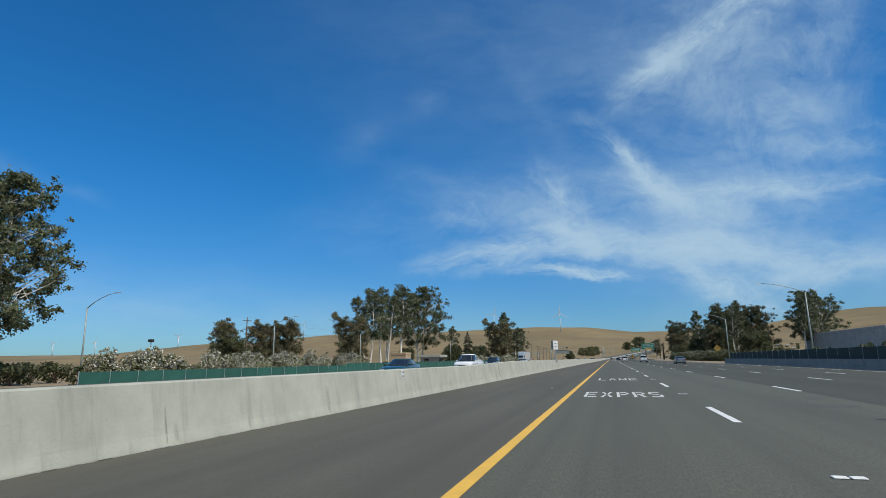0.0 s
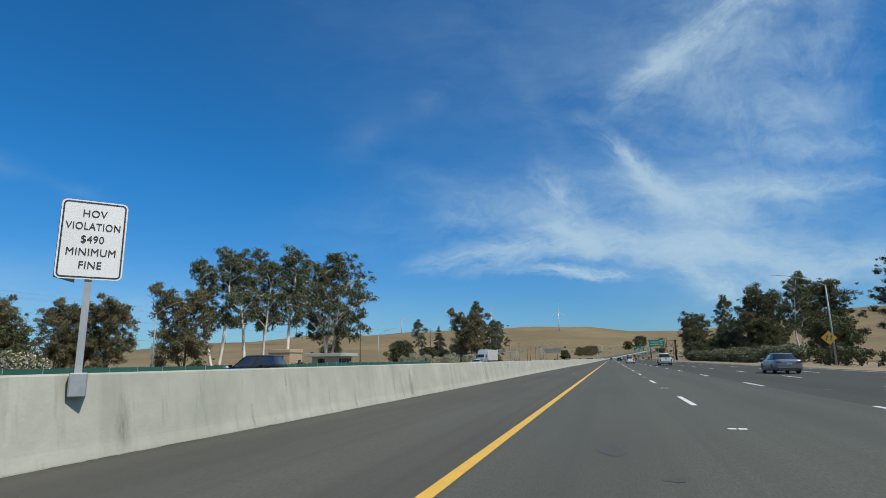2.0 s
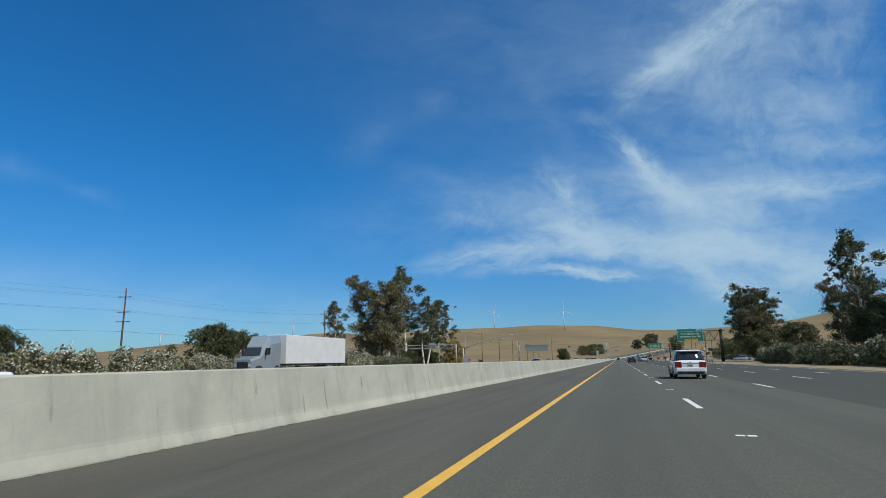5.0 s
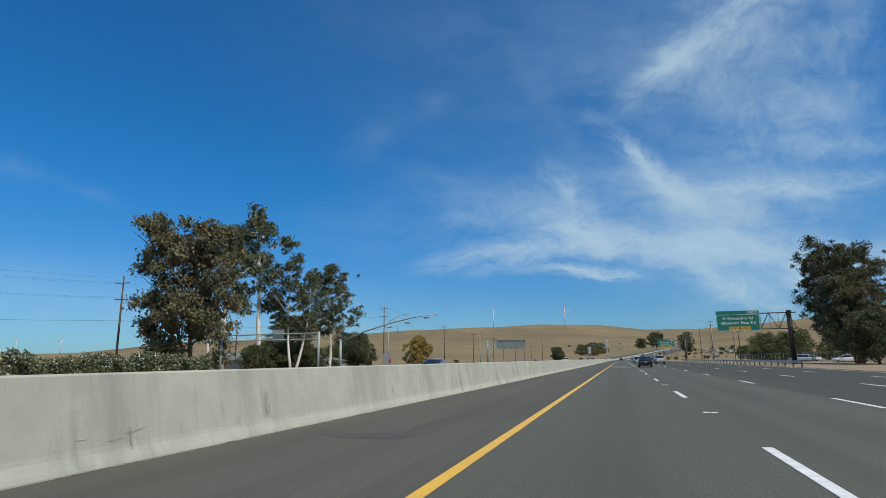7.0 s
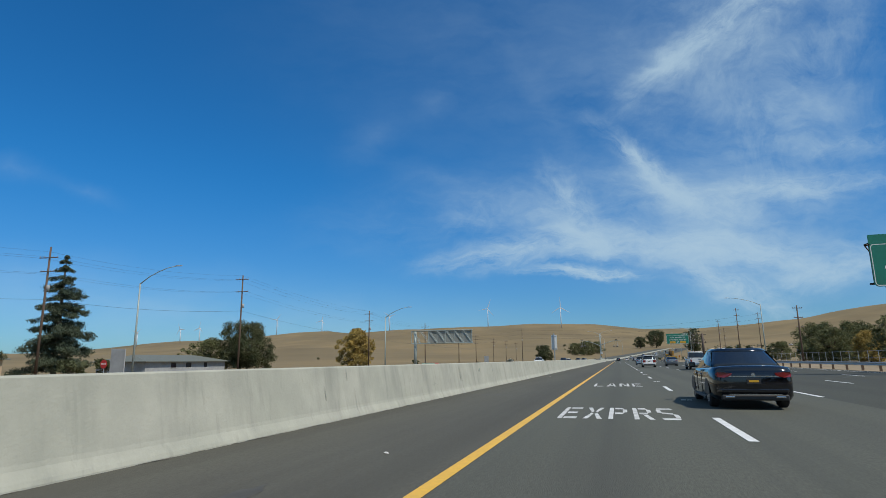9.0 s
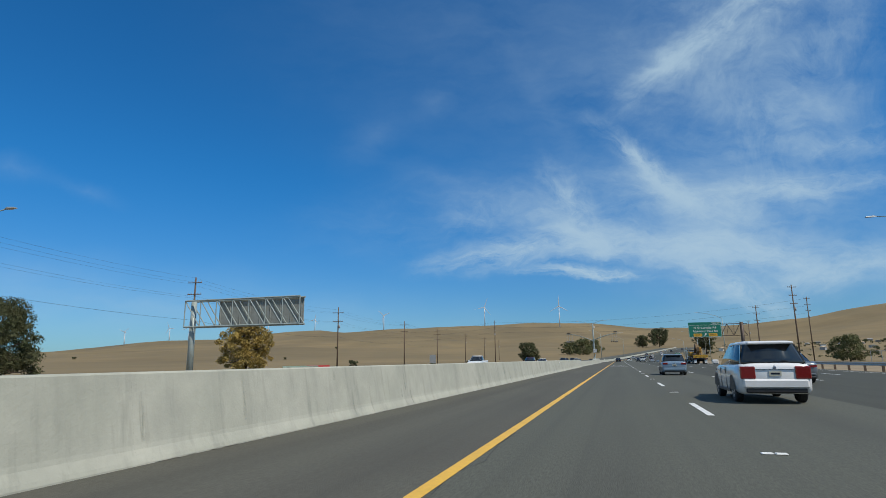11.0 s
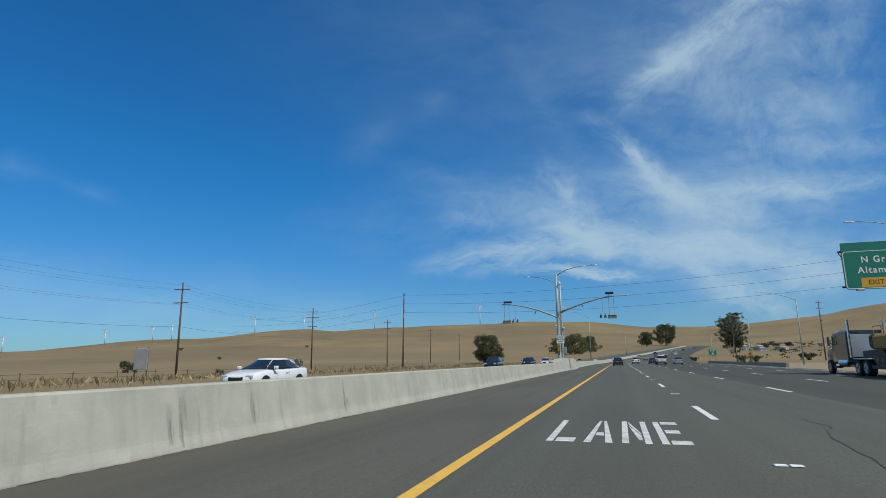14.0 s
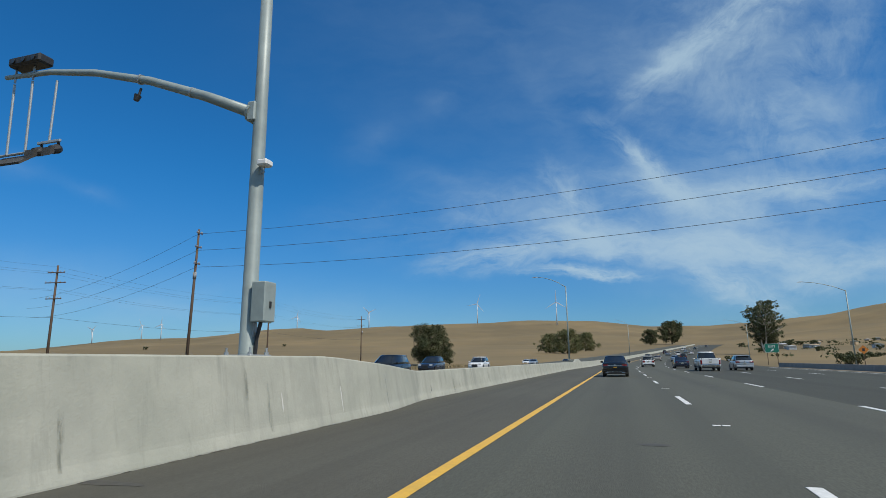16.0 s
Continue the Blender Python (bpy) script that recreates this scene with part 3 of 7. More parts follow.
part("foot_dirt", bm, CRUMB, shoulder, "ragged line of dirt along the barrier's foot")

right_wall = thing("roadside_barrier", "blue-grey old concrete roadside barrier", "barrier", kind="structure")
for k in range(28):
    e0, e1 = -50 + 6.1 * k + 0.006, -50 + 6.1 * (k + 1) - 0.006
    part("segment", loft([[(20.35, e, 0), (20.45, e, 0.2), (20.55, e, 0.9), (20.8, e, 0.9), (20.9, e, 0.2), (21.0, e, 0)] for e in (e0, e1)]), OLD_CONCRETE, right_wall)

# ---- paint on the road ----
dash_mesh = None
marker_mesh = None
for lane_x, start, last in ((2.0, 12.67, 1250), (6.2, 9.2, 1100), (10.6, 5.3, 1000), (15.0, 2.0, 640)):
    e = start - 14.63 * 2
    while e < last:
        turn = -math.degrees(math.atan((bend(e + 1) - bend(e)))) if e > 620 else 0
        tilt = math.degrees(math.atan(rise(e + 2) - rise(e + 1))) if e > 650 else 0
        if dash_mesh is None:
            dash = part("dash", boxed(-0.075, 0, 0, 0.075, 3.66, 0.006), WHITE_PAINT, road)
            dash_mesh = dash.data
        else:
            dash = new("dash", dash_mesh)
            dash.parent = road
        dash.matrix_basis = pose(lane_x + bend(e), e, 0.001 + rise(e), tilt, 0, turn)
        if lane_x == 2.0 and e < 760:
            for s in (-0.085, 0.085):
                if marker_mesh is None:
                    marker = part("marker", boxed(-0.075, -0.06, 0, 0.075, 0.06, 0.018, bevel=0.012), WHITE_PAINT, road)
                    marker_mesh = marker.data
                else:
                    marker = new("marker", marker_mesh)
                    marker.parent = road
                marker.matrix_basis = pose(lane_x + s + bend(e), e + 9.14, 0.001 + rise(e))
        e += 14.63
# stencil letters in a unit cell: each stroke is a four-sided patch, with the gaps that the stencil leaves
STROKES = {
    "E": ((0, 0, 0.24, 0, 0.24, 1, 0, 1), (0.32, 0, 1, 0, 1, 0.14, 0.32, 0.14), (0.32, 0.43, 0.86, 0.43, 0.86, 0.57, 0.32, 0.57), (0.32, 0.86, 1, 0.86, 1, 1, 0.32, 1)),
    "X": ((0, 0, 0.26, 0, 0.47, 0.40, 0.35, 0.50), (0.74, 0, 1, 0, 0.65, 0.50, 0.53, 0.40), (0.35, 0.53, 0.47, 0.62, 0.26, 1, 0, 1), (0.53, 0.62, 0.65, 0.53, 1, 1, 0.74, 1)),
    "P": ((0, 0, 0.24, 0, 0.24, 1, 0, 1), (0.32, 0.40, 0.74, 0.40, 0.84, 0.54, 0.32, 0.54), (0.32, 0.86, 0.84, 0.86, 0.74, 1, 0.32, 1), (0.76, 0.52, 1, 0.58, 1, 0.82, 0.76, 0.86)),
    "R": ((0, 0, 0.24, 0, 0.24, 1, 0, 1), (0.32, 0.42, 0.74, 0.42, 0.84, 0.55, 0.32, 0.55), (0.32, 0.86, 0.84, 0.86, 0.74, 1, 0.32, 1), (0.76, 0.54, 1, 0.59, 1, 0.82, 0.76, 0.86), (0.74, 0, 1, 0, 0.72, 0.38, 0.48, 0.38)),
    "S": ((0.10, 0, 0.90, 0, 0.96, 0.14, 0.04, 0.14), (0.76, 0.17, 1, 0.17, 1, 0.40, 0.76, 0.46), (0.20, 0.50, 0.72, 0.42, 0.80, 0.52, 0.26, 0.60), (0, 0.58, 0.24, 0.54, 0.24, 0.83, 0, 0.83), (0.04, 0.86, 0.96, 0.86, 0.90, 1, 0.10, 1)),
    "L": ((0, 0, 0.25, 0, 0.25, 1, 0, 1), (0.33, 0, 1, 0, 1, 0.15, 0.33, 0.15)),
    "A": ((0, 0, 0.25, 0, 0.46, 1, 0.34, 1), (0.75, 0, 1, 0, 0.66, 1, 0.54, 1), (0.34, 0.26, 0.66, 0.26, 0.62, 0.40, 0.38, 0.40)),
    "N": ((0, 0, 0.23, 0, 0.23, 1, 0, 1), (0.77, 0, 1, 0, 1, 1, 0.77, 1), (0.29, 0.74, 0.58, 0.12, 0.71, 0.12, 0.71, 0.30), (0.29, 0.98, 0.29, 0.80, 0.71, 0.34, 0.71, 0.40))}


def road_word(text, x, y, wide, tall):
    """A word painted on the lane through a stencil, letter by letter."""
    cell = wide / (len(text) * 1.32 - 0.32)
    for k, ch in enumerate(text):
        x0 = x - wide / 2 + k * cell * 1.32
        bm = bmesh.new()
        for q in STROKES[ch]:
            bm.faces.new([bm.verts.new((x0 + q[2 * j] * cell, y + q[2 * j + 1] * tall, 0.004)) for j in range(4)])
        part("letter", bm, WORN_PAINT, road, "worn white stencilled road letter")


for y0 in (19.9, 322.7, 476.2):
    late = 0.07 if y0 > 400 else 0.0
    road_word("EXPRS", 0.01, y0 + 0.25, 2.6, 2.9)
    road_word("LANE", -0.02 + late, y0 + 15.3, 2.2, 3.2)

# dark patches, tar seams and scraps that lie on the asphalt
rng = random.Random(4)
def blotch(x, y, rx, ry, seed, z=0.003, steps=14):
    bm = bmesh.new()
    r = random.Random(seed)
    ring = [bm.verts.new((x + rx * math.cos(a) * (0.7 + 0.5 * r.random()), y + ry * math.sin(a) * (0.7 + 0.5 * r.random()), z)) for a in [2 * math.pi * k / steps for k in range(steps)]]
    bm.faces.new(ring)
    return bm
for k, (x, y, rx, ry) in enumerate(((5.1, 17.0, 0.5, 0.35), (5.0, 13.6, 0.35, 0.2), (5.5, 20.2, 0.4, 0.3), (-4.4, 331, 0.8, 0.25), (-3.4, 441, 0.5, 0.35), (-0.4, 443.5, 0.22, 0.3),
                                    (0.4, 446.5, 0.3, 0.3), (-4.6, 512.5, 0.5, 0.7), (-3.1, 548, 0.5, 0.5), (-5.2, 556, 0.6, 0.12), (3.4, 275, 0.3, 1.2), (4.2, 262, 0.25, 1.0), (-4.5, 130, 0.35, 0.3), (-4.2, 250.5, 0.9, 0.4))):
    part("stain", blotch(x, y, rx, ry, k), RUBBER_STAIN if k not in (1, 5) else TAR, road if x > -1.9 else shoulder)
stain_rng = random.Random(9)
for k in range(70):
    x, y = stain_rng.choice((0.1, 4.1, 8.4, 12.8, -4.0, 0.0)) + stain_rng.gauss(0, 0.5), 6 + 590 * stain_rng.random()
    part("stain", blotch(x, y, 0.08 + 0.22 * stain_rng.random() ** 2, 0.12 + 0.5 * stain_rng.random() ** 2, 100 + k), RUBBER_STAIN, road if x > -1.9 else shoulder)


def crack(x, y, way, length, wide, parent):
    """A wandering dark crack, sealed in places."""
    p, a, pts = Vector((x, y, 0.0045)), way, []
    for _ in range(int(length / 0.4)):
        pts.append(p.copy())
        a = way + (a - way) * 0.4 + stain_rng.gauss(0, 0.13)
        p = p + Vector((math.sin(a), math.cos(a), 0)) * 0.4
    bm = bmesh.new()
    rows = []
    for q in pts:
        w = wide * (0.4 + stain_rng.random())
        rows.append((bm.verts.new(q - Vector((w, 0, 0))), bm.verts.new(q + Vector((w, 0, 0)))))
    for a0, b0 in zip(rows, rows[1:]):
        bm.faces.new((a0[0], a0[1], b0[1], b0[0]))
    part("crack", bm, TAR, parent)


for y in range(10, 600, 24):
    crack(-4.6 + stain_rng.gauss(0, 0.8), y, stain_rng.gauss(0, 0.08), 2.5 + 4 * stain_rng.random(), 0.003, shoulder)
    if stain_rng.random() < 0.35:
        crack(stain_rng.choice((-1.6, 1.6, 2.5, 5.9, 6.6)), y + 9, stain_rng.gauss(0, 0.03), 5 + 14 * stain_rng.random(), 0.004, road)
for x, y, way, length in ((4.1, 474, 0.25, 9.0), (5.6, 477, 0.5, 6.0), (3.0, 490, 0.1, 7.0), (4.9, 476, -0.3, 5.0)):
    crack(x, y, way, length, 0.010, road)
# scraps of litter on the shoulder
SCRAP = material("litter", (0.62, 0.60, 0.56), 0.7, second=(0.45, 0.43, 0.40), scale=20)
for x, y in ((-4.9, 353.6), (-3.1, 317.6), (-2.9, 26.0), (-3.3, 120.4), (5.9, 477.5), (-5.2, 538.6)):
    scrap = thing("litter", "crumpled pale scrap of litter on the asphalt", "litter", x, y, 0.003, 37 * y)
    part("scrap", loft([[(a * w, b, 0.05 * c * w / 0.09) for a, c in ((-1, 0.02), (0.2, 0.02), (1, 0.3), (0.3, 1.0), (-0.7, 0.6))] for b, w in ((-0.05, 0.012), (-0.01, 0.04), (0.03, 0.028), (0.06, 0.01))]), SCRAP, scrap)

# stains that run down the barrier, and scuffs where tyres and loads have brushed it
def on_face(e, z):
    """The x of the barrier's road face at height z."""
    t, f, foot = barrier_top(e), barrier_face(e), toe(e)
    return f - 0.17 * z + foot * float(np.interp(z, *zip(*TOE)))


def sliver(bm, e, z, de, dz, wide, proud=0.004):
    """A thin ragged mark from (e, z) along (de, dz) over the face."""
    n = 7
    length = math.hypot(de, dz)
    ce, cz = -dz / length, de / length
    a, b = [], []
    for j in range(n + 1):
        s = j / n
        w = wide * (0.15 + math.sin(math.pi * min(s + 0.12, 1.0))) * (0.55 + 0.7 * rng.random())
        y, h = e + de * s, z + dz * s
        for side_way, row in ((1, a), (-1, b)):
            yy, zz = y + ce * w * side_way, min(max(h + cz * w * side_way, 0.03), barrier_top(y) - 0.04)
            row.append(bm.verts.new((on_face(yy, zz) + proud, yy, zz)))
    for j in range(n):
        bm.faces.new((a[j], a[j + 1], b[j + 1], b[j]))


def drip(e, top, long, wide=0.03):
    """A damp run: a thin film down the face, a little askew."""
    bm, n, lean = bmesh.new(), 5, rng.uniform(-0.04, 0.04)
    top = min(top, barrier_top(e) - 0.05)
    long = min(long, top - 0.04)
    rows = []
    for j in range(n + 1):
        h = top - long * j / n
        rows.append([bm.verts.new((on_face(e, h) + 0.004, e + lean * j / n + k * wide, h)) for k in (-1, 1)])
    for a, b in zip(rows, rows[1:]):
        bm.faces.new((a[0], a[1], b[1], b[0]))
    part("stain", bm, STAIN, median)


for e, top, long in ((22.9, 0.32, 0.25), (24.5, 0.45, 0.28), (112.4, 0.72, 0.5), (113.0, 0.9, 0.3), (114.9, 0.6, 0.32), (116.5, 0.85, 0.2), (117.2, 0.6, 0.5), (118.0, 0.6, 0.4), (120.6, 0.7, 0.5),
                     (246.5, 0.75, 0.75), (247.3, 0.45, 0.3), (249.2, 0.7, 0.35), (262.4, 0.7, 0.6), (263.0, 0.75, 0.6), (349.6, 0.95, 0.9), (354.3, 0.6, 0.5), (357.4, 0.5, 0.42), (437.5, 0.9, 0.6), (438.3, 0.9, 0.7),
                     (469.4, 0.8, 0.75), (470.4, 1.0, 0.45), (471.6, 0.75, 0.6), (472.9, 0.95, 0.4), (480.8, 0.75, 0.45), (489.0, 0.7, 0.6), (491.0, 0.8, 0.6), (539.9, 0.5, 0.3), (552.0, 0.9, 0.8), (559.6, 0.95, 0.85)):
    drip(e, top, long, 0.07)
for k in range(170):
    e = -6 + rng.random() * 600
    drip(e, barrier_top(e) * (0.4 + 0.58 * rng.random()), 0.2 + 0.7 * rng.random() ** 1.5, 0.02 + 0.05 * rng.random())
for k in range(40):
    e = -6 + rng.random() * 600
    drip(e, barrier_top(e) * (0.6 + 0.38 * rng.random()), 0.5 + 0.5 * rng.random(), 0.08 + 0.12 * rng.random())
for e, z in ((98.9, 0.54), (329.0, 0.5), (352.0, 0.35), (122.0, 0.5), (247.0, 0.4), (468.0, 0.5), (520.5, 0.4), (36.0, 0.55), (52.0, 0.6)):
    bm = bmesh.new()
    for k in range(rng.randint(3, 6)):
        sliver(bm, e + rng.gauss(0, 0.35), z + rng.gauss(0, 0.05), 0.10 + 0.35 * rng.random(), rng.gauss(0, 0.02), 0.003 + 0.006 * rng.random())
    part("scuff", bm, SCUFF, median)
# a crack in the joint where the wall steps down, and pale filled marks on the pedestal
for e, z0, z1, mat, name in ((479.2, 0.9, 0.1, SCUFF, "crack"), (540.6, 0.9, 0.06, SCUFF, "crack"), (551.6, 1.3, 0.1, SCUFF, "crack")):
    bm = bmesh.new()
    sliver(bm, e, z0, 0.05, z1 - z0, 0.006)
    part(name, bm, mat, median)
PATCH = material("pale_patch", (0.60, 0.59, 0.54), 0.8, second=(0.50, 0.49, 0.44), scale=9)
for e, z0, z1 in ((549.3, 0.62, 0.32), (560.0, 0.72, 0.30), (562.3, 0.75, 0.15), (552.9, 0.62, 0.28)):
    bm = bmesh.new()
    sliver(bm, e, z0, 0.02, z1 - z0, 0.017)
    part("patch", bm, PATCH, median, "pale filled mark on the concrete")
# ---- kit: poles, lamps, signs ----
def light_pole(x, y, z, height, reach, turn, label, drop=1.6):
    """A steel street lamp with an upswept arm; reach is its arm, turn the way it points (0: to the right)."""
    ob = thing("street_lamp", label, "street lamp", x, y, z, turn, "freeway street lamps")
    part("pole", tubed([(0, 0, 0), (0, 0, height)], [0.12, 0.075], 10), POLE_PAINT, ob, smooth=True)
    part("base_plate", boxed(-0.2, -0.2, 0, 0.2, 0.2, 0.05, bevel=0.01), GALVANISED, ob)
    part("arm", tubed([(0, 0, height - 0.1), (reach * 0.25, 0, height + drop * 0.38), (reach * 0.5, 0, height + drop * 0.68), (reach * 0.75, 0, height + drop * 0.9), (reach, 0, height + drop)], [0.055, 0.05, 0.045, 0.04, 0.035], 8), POLE_PAINT, ob, smooth=True)
    part("lamp_head", loft([[(reach - 0.1, s * 0.06, height + drop - 0.03) for s in (-1, 1)] + [(reach - 0.1, s * 0.06, height + drop + 0.05) for s in (1, -1)],
                            [(reach + 0.2, s * 0.17, height + drop - 0.03) for s in (-1, 1)] + [(reach + 0.2, s * 0.14, height + drop + 0.08) for s in (1, -1)],
                            [(reach + 0.7, s * 0.14, height + drop - 0.02) for s in (-1, 1)] + [(reach + 0.7, s * 0.1, height + drop + 0.04) for s in (1, -1)]]), GALVANISED, ob)
    return ob


def utility_pole(x, y, z, height, arms, turn=0.0, lean=0.0):
    """A weathered wooden pole with crossarms at the heights given, from the top down."""
    ob = thing("utility_pole", "weathered brown wooden utility pole with crossarms", "utility pole", x, y, z, turn, "utility poles along the frontage")
    part("pole", tubed([(0, 0, 0), (lean * 0.5, 0, height * 0.5), (lean, 0, height)], [0.19, 0.16, 0.12], 9), WOOD, ob, smooth=True)
    for down, half in arms:
        at = lean * (1 - down / height)
        arm = part("crossarm", boxed(at - half, -0.19, height - down - 0.06, at + half, -0.09, height - down + 0.06), WOOD, ob)
        for s in (-0.92, -0.5, 0.5, 0.92):
            part("insulator", tubed([(at + s * half, -0.14, height - down + 0.06), (at + s * half, -0.14, height - down + 0.16), (at + s * half, -0.14, height - down + 0.24)], [0.025, 0.06, 0.03], 6), GREY_WALL, arm)
    part("transformer", tubed([(0.32, 0, height * 0.66), (0.32, 0, height * 0.66 + 0.75)], 0.2, 10), GREY_WALL, ob, smooth=True) if height > 15.5 else None
    return ob


def wire(a, b, sag, label="black overhead wire", thick=0.02, n=14):
    pts = []
    for k in range(n + 1):
        s = k / n
        p = Vector(a).lerp(Vector(b), s)
        p.z -= 4 * sag * s * (1 - s)
        pts.append(p)
    ob = part("overhead_wire", tubed(pts, thick, 5), WIRE)
    return tagged(ob, label, "wire", "overhead wires")


def panel_outline(w, h, r=0.06, n=4):
    pts = []
    for cx, cz, a0 in ((w / 2 - r, h / 2 - r, 0), (-w / 2 + r, h / 2 - r, 90), (-w / 2 + r, -h / 2 + r, 180), (w / 2 - r, -h / 2 + r, 270)):
        for k in range(n + 1):
            a = radians(a0 + 90 * k / n)
            pts.append((cx + r * math.cos(a), cz + r * math.sin(a)))
    return pts


def plate(name, w, h, x, y, z, mat, parent, thick=0.02, r=0.06, label=""):
    """An upright plate whose face looks back along the road; y is its face."""
    return part(name, sheet([(x + px, y, z + pz) for px, pz in panel_outline(w, h, r)], (0, 1, 0), thick), mat, parent, label)


def border(parent, w, h, x, y, z, mat, thick=0.03, inset=0.05, r=0.08):
    outer, inner = panel_outline(w - 2 * inset, h - 2 * inset, r), panel_outline(w - 2 * inset - 2 * thick, h - 2 * inset - 2 * thick, max(r - thick, 0.01))
    bm = bmesh.new()
    a = [bm.verts.new((x + px, y, z + pz)) for px, pz in outer]
    b = [bm.verts.new((x + px, y, z + pz)) for px, pz in inner]
    for k in range(len(a)):
        bm.faces.new((a[k], a[(k + 1) % len(a)], b[(k + 1) % len(b)], b[k]))
    return part("border", bm, mat, parent)


def face_text(text, size, x, y, z, mat, parent, narrow=1.0, space=1.0, bold=0.0):
    return lettering("lettering", text, size, Matrix.Translation((x, y, z)) @ Matrix.Rotation(radians(90), 4, "X"), mat, parent, narrow=narrow, depth=0.003, space=space, bold=bold)


def exit_gantry(x0, x1, post_x, y, low, high, tab, arrow):
    """A cantilever frame that carries a green exit sign."""
    ob = thing("overhead_sign", "green overhead exit sign on a dark steel cantilever", "road sign", 0, y, 0, group="overhead exit signs")
    part("post", tubed([(post_x, 0.3, 0), (post_x, 0.3, high + 0.5)], [0.44, 0.38], 14), DARK_STEEL, ob, smooth=True)
    for z in (low + 0.3, high + 0.1):
        for dy in (0.05, 0.75):
            part("chord", tubed([(x0 + 0.1, dy, z), (post_x + 1.2, dy, z)], 0.075, 8), DARK_STEEL, ob)
    n = 9
    for k in range(n):
        a, b = x0 + 0.1 + (post_x + 1.0 - x0) * k / n, x0 + 0.1 + (post_x + 1.0 - x0) * (k + 1) / n
        z0, z1 = (low + 0.3, high + 0.1) if k % 2 else (high + 0.1, low + 0.3)
        for dy in (0.05, 0.75):
            part("brace", tubed([(a, dy, z0), (b, dy, z1)], 0.04, 6), DARK_STEEL, ob)
        part("brace", tubed([(a, 0.05, high + 0.1), (a, 0.75, high + 0.1)], 0.035, 6), DARK_STEEL, ob)
        part("brace", tubed([(a, 0.05, low + 0.3), (a, 0.05, high + 0.1)], 0.035, 6), DARK_STEEL, ob)
    w, h, cx, cz = x1 - x0, high - low, (x0 + x1) / 2, (low + high) / 2
    for k in range(4):
        bx = x0 + w * (0.1 + 0.27 * k)
        part("bracket", boxed(bx - 0.05, -0.22, low - 0.1, bx + 0.05, -0.06, high), DARK_STEEL, ob)
        part("lamp", boxed(bx - 0.25, -0.95, low - 0.16, bx + 0.25, -0.75, low - 0.02, bevel=0.02), GALVANISED, ob)
        part("lamp_arm", tubed([(bx, -0.2, low - 0.1), (bx, -0.85, low - 0.1)], 0.03, 6), DARK_STEEL, ob)
    board = plate("board", w, h, cx, -0.26, cz, SIGN_GREEN, ob, 0.04, 0.25)
    border(board, w, h, cx, -0.264, cz - 0.0, SIGN_WHITE, 0.05, 0.05, 0.22)
    if tab:
        tag_board = plate("header_board", w, 0.66, cx, -0.24, high + 0.30, SIGN_GREEN, ob, 0.04, 0.03, "plain green header panel")
        border(tag_board, w * 0.29, 0.60, x1 - w * 0.15, -0.247, high + 0.31, SIGN_WHITE, 0.035, 0.02, 0.07)
        face_text(tab, 0.42, x1 - w * 0.15, -0.249, high + 0.31, SIGN_WHITE, tag_board, 1.0, 1.1, 0.008)
    face_text("N Greenville Rd", 0.70, cx, -0.268, high - h * 0.25, SIGN_WHITE, board, 0.90, 1.2, 0.012)
    face_text("Altamont Pass Rd", 0.70, cx, -0.268, high - h * 0.52, SIGN_WHITE, board, 0.93, 1.2, 0.012)
    if arrow:
        for s, word in ((-1, "EXIT"), (1, "ONLY")):
            p = plate("exit_panel", w * 0.26, 0.72, cx + s * w * 0.23, -0.27, low + h * 0.17, SIGN_YELLOW, board, 0.008, 0.05)
            face_text(word, 0.5, cx + s * w * 0.23, -0.274, low + h * 0.17, SIGN_BLACK, p)
        part("arrow", sheet([(cx - 0.25, -0.272, low + 0.3), (cx - 0.12, -0.272, low + 0.22), (cx + 0.14, -0.272, low + 0.62), (cx + 0.24, -0.272, low + 0.5),
                             (cx + 0.28, -0.272, low + 0.98), (cx - 0.16, -0.272, low + 0.80), (cx - 0.02, -0.272, low + 0.72)], (0, 1, 0), 0.005), SIGN_WHITE, board)
    else:
        p = plate("exit_panel", w * 0.5, 0.66, cx + 0.2, -0.27, low + h * 0.15, SIGN_YELLOW, board, 0.008, 0.05)
        face_text("EXIT", 0.46, cx - 0.9, -0.274, low + h * 0.15, SIGN_BLACK, p)
        face_text("ONLY", 0.46, cx + 1.3, -0.274, low + h * 0.15, SIGN_BLACK, p)
        z = low + h * 0.15
        part("arrow", sheet([(cx + 0.12, -0.276, z + 0.24), (cx + 0.12, -0.276, z - 0.02), (cx - 0.06, -0.276, z - 0.02), (cx + 0.2, -0.276, z - 0.26),
                             (cx + 0.46, -0.276, z - 0.02), (cx + 0.28, -0.276, z - 0.02), (cx + 0.28, -0.276, z + 0.24)], (0, 1, 0), 0.004), SIGN_BLACK, p)
    return ob
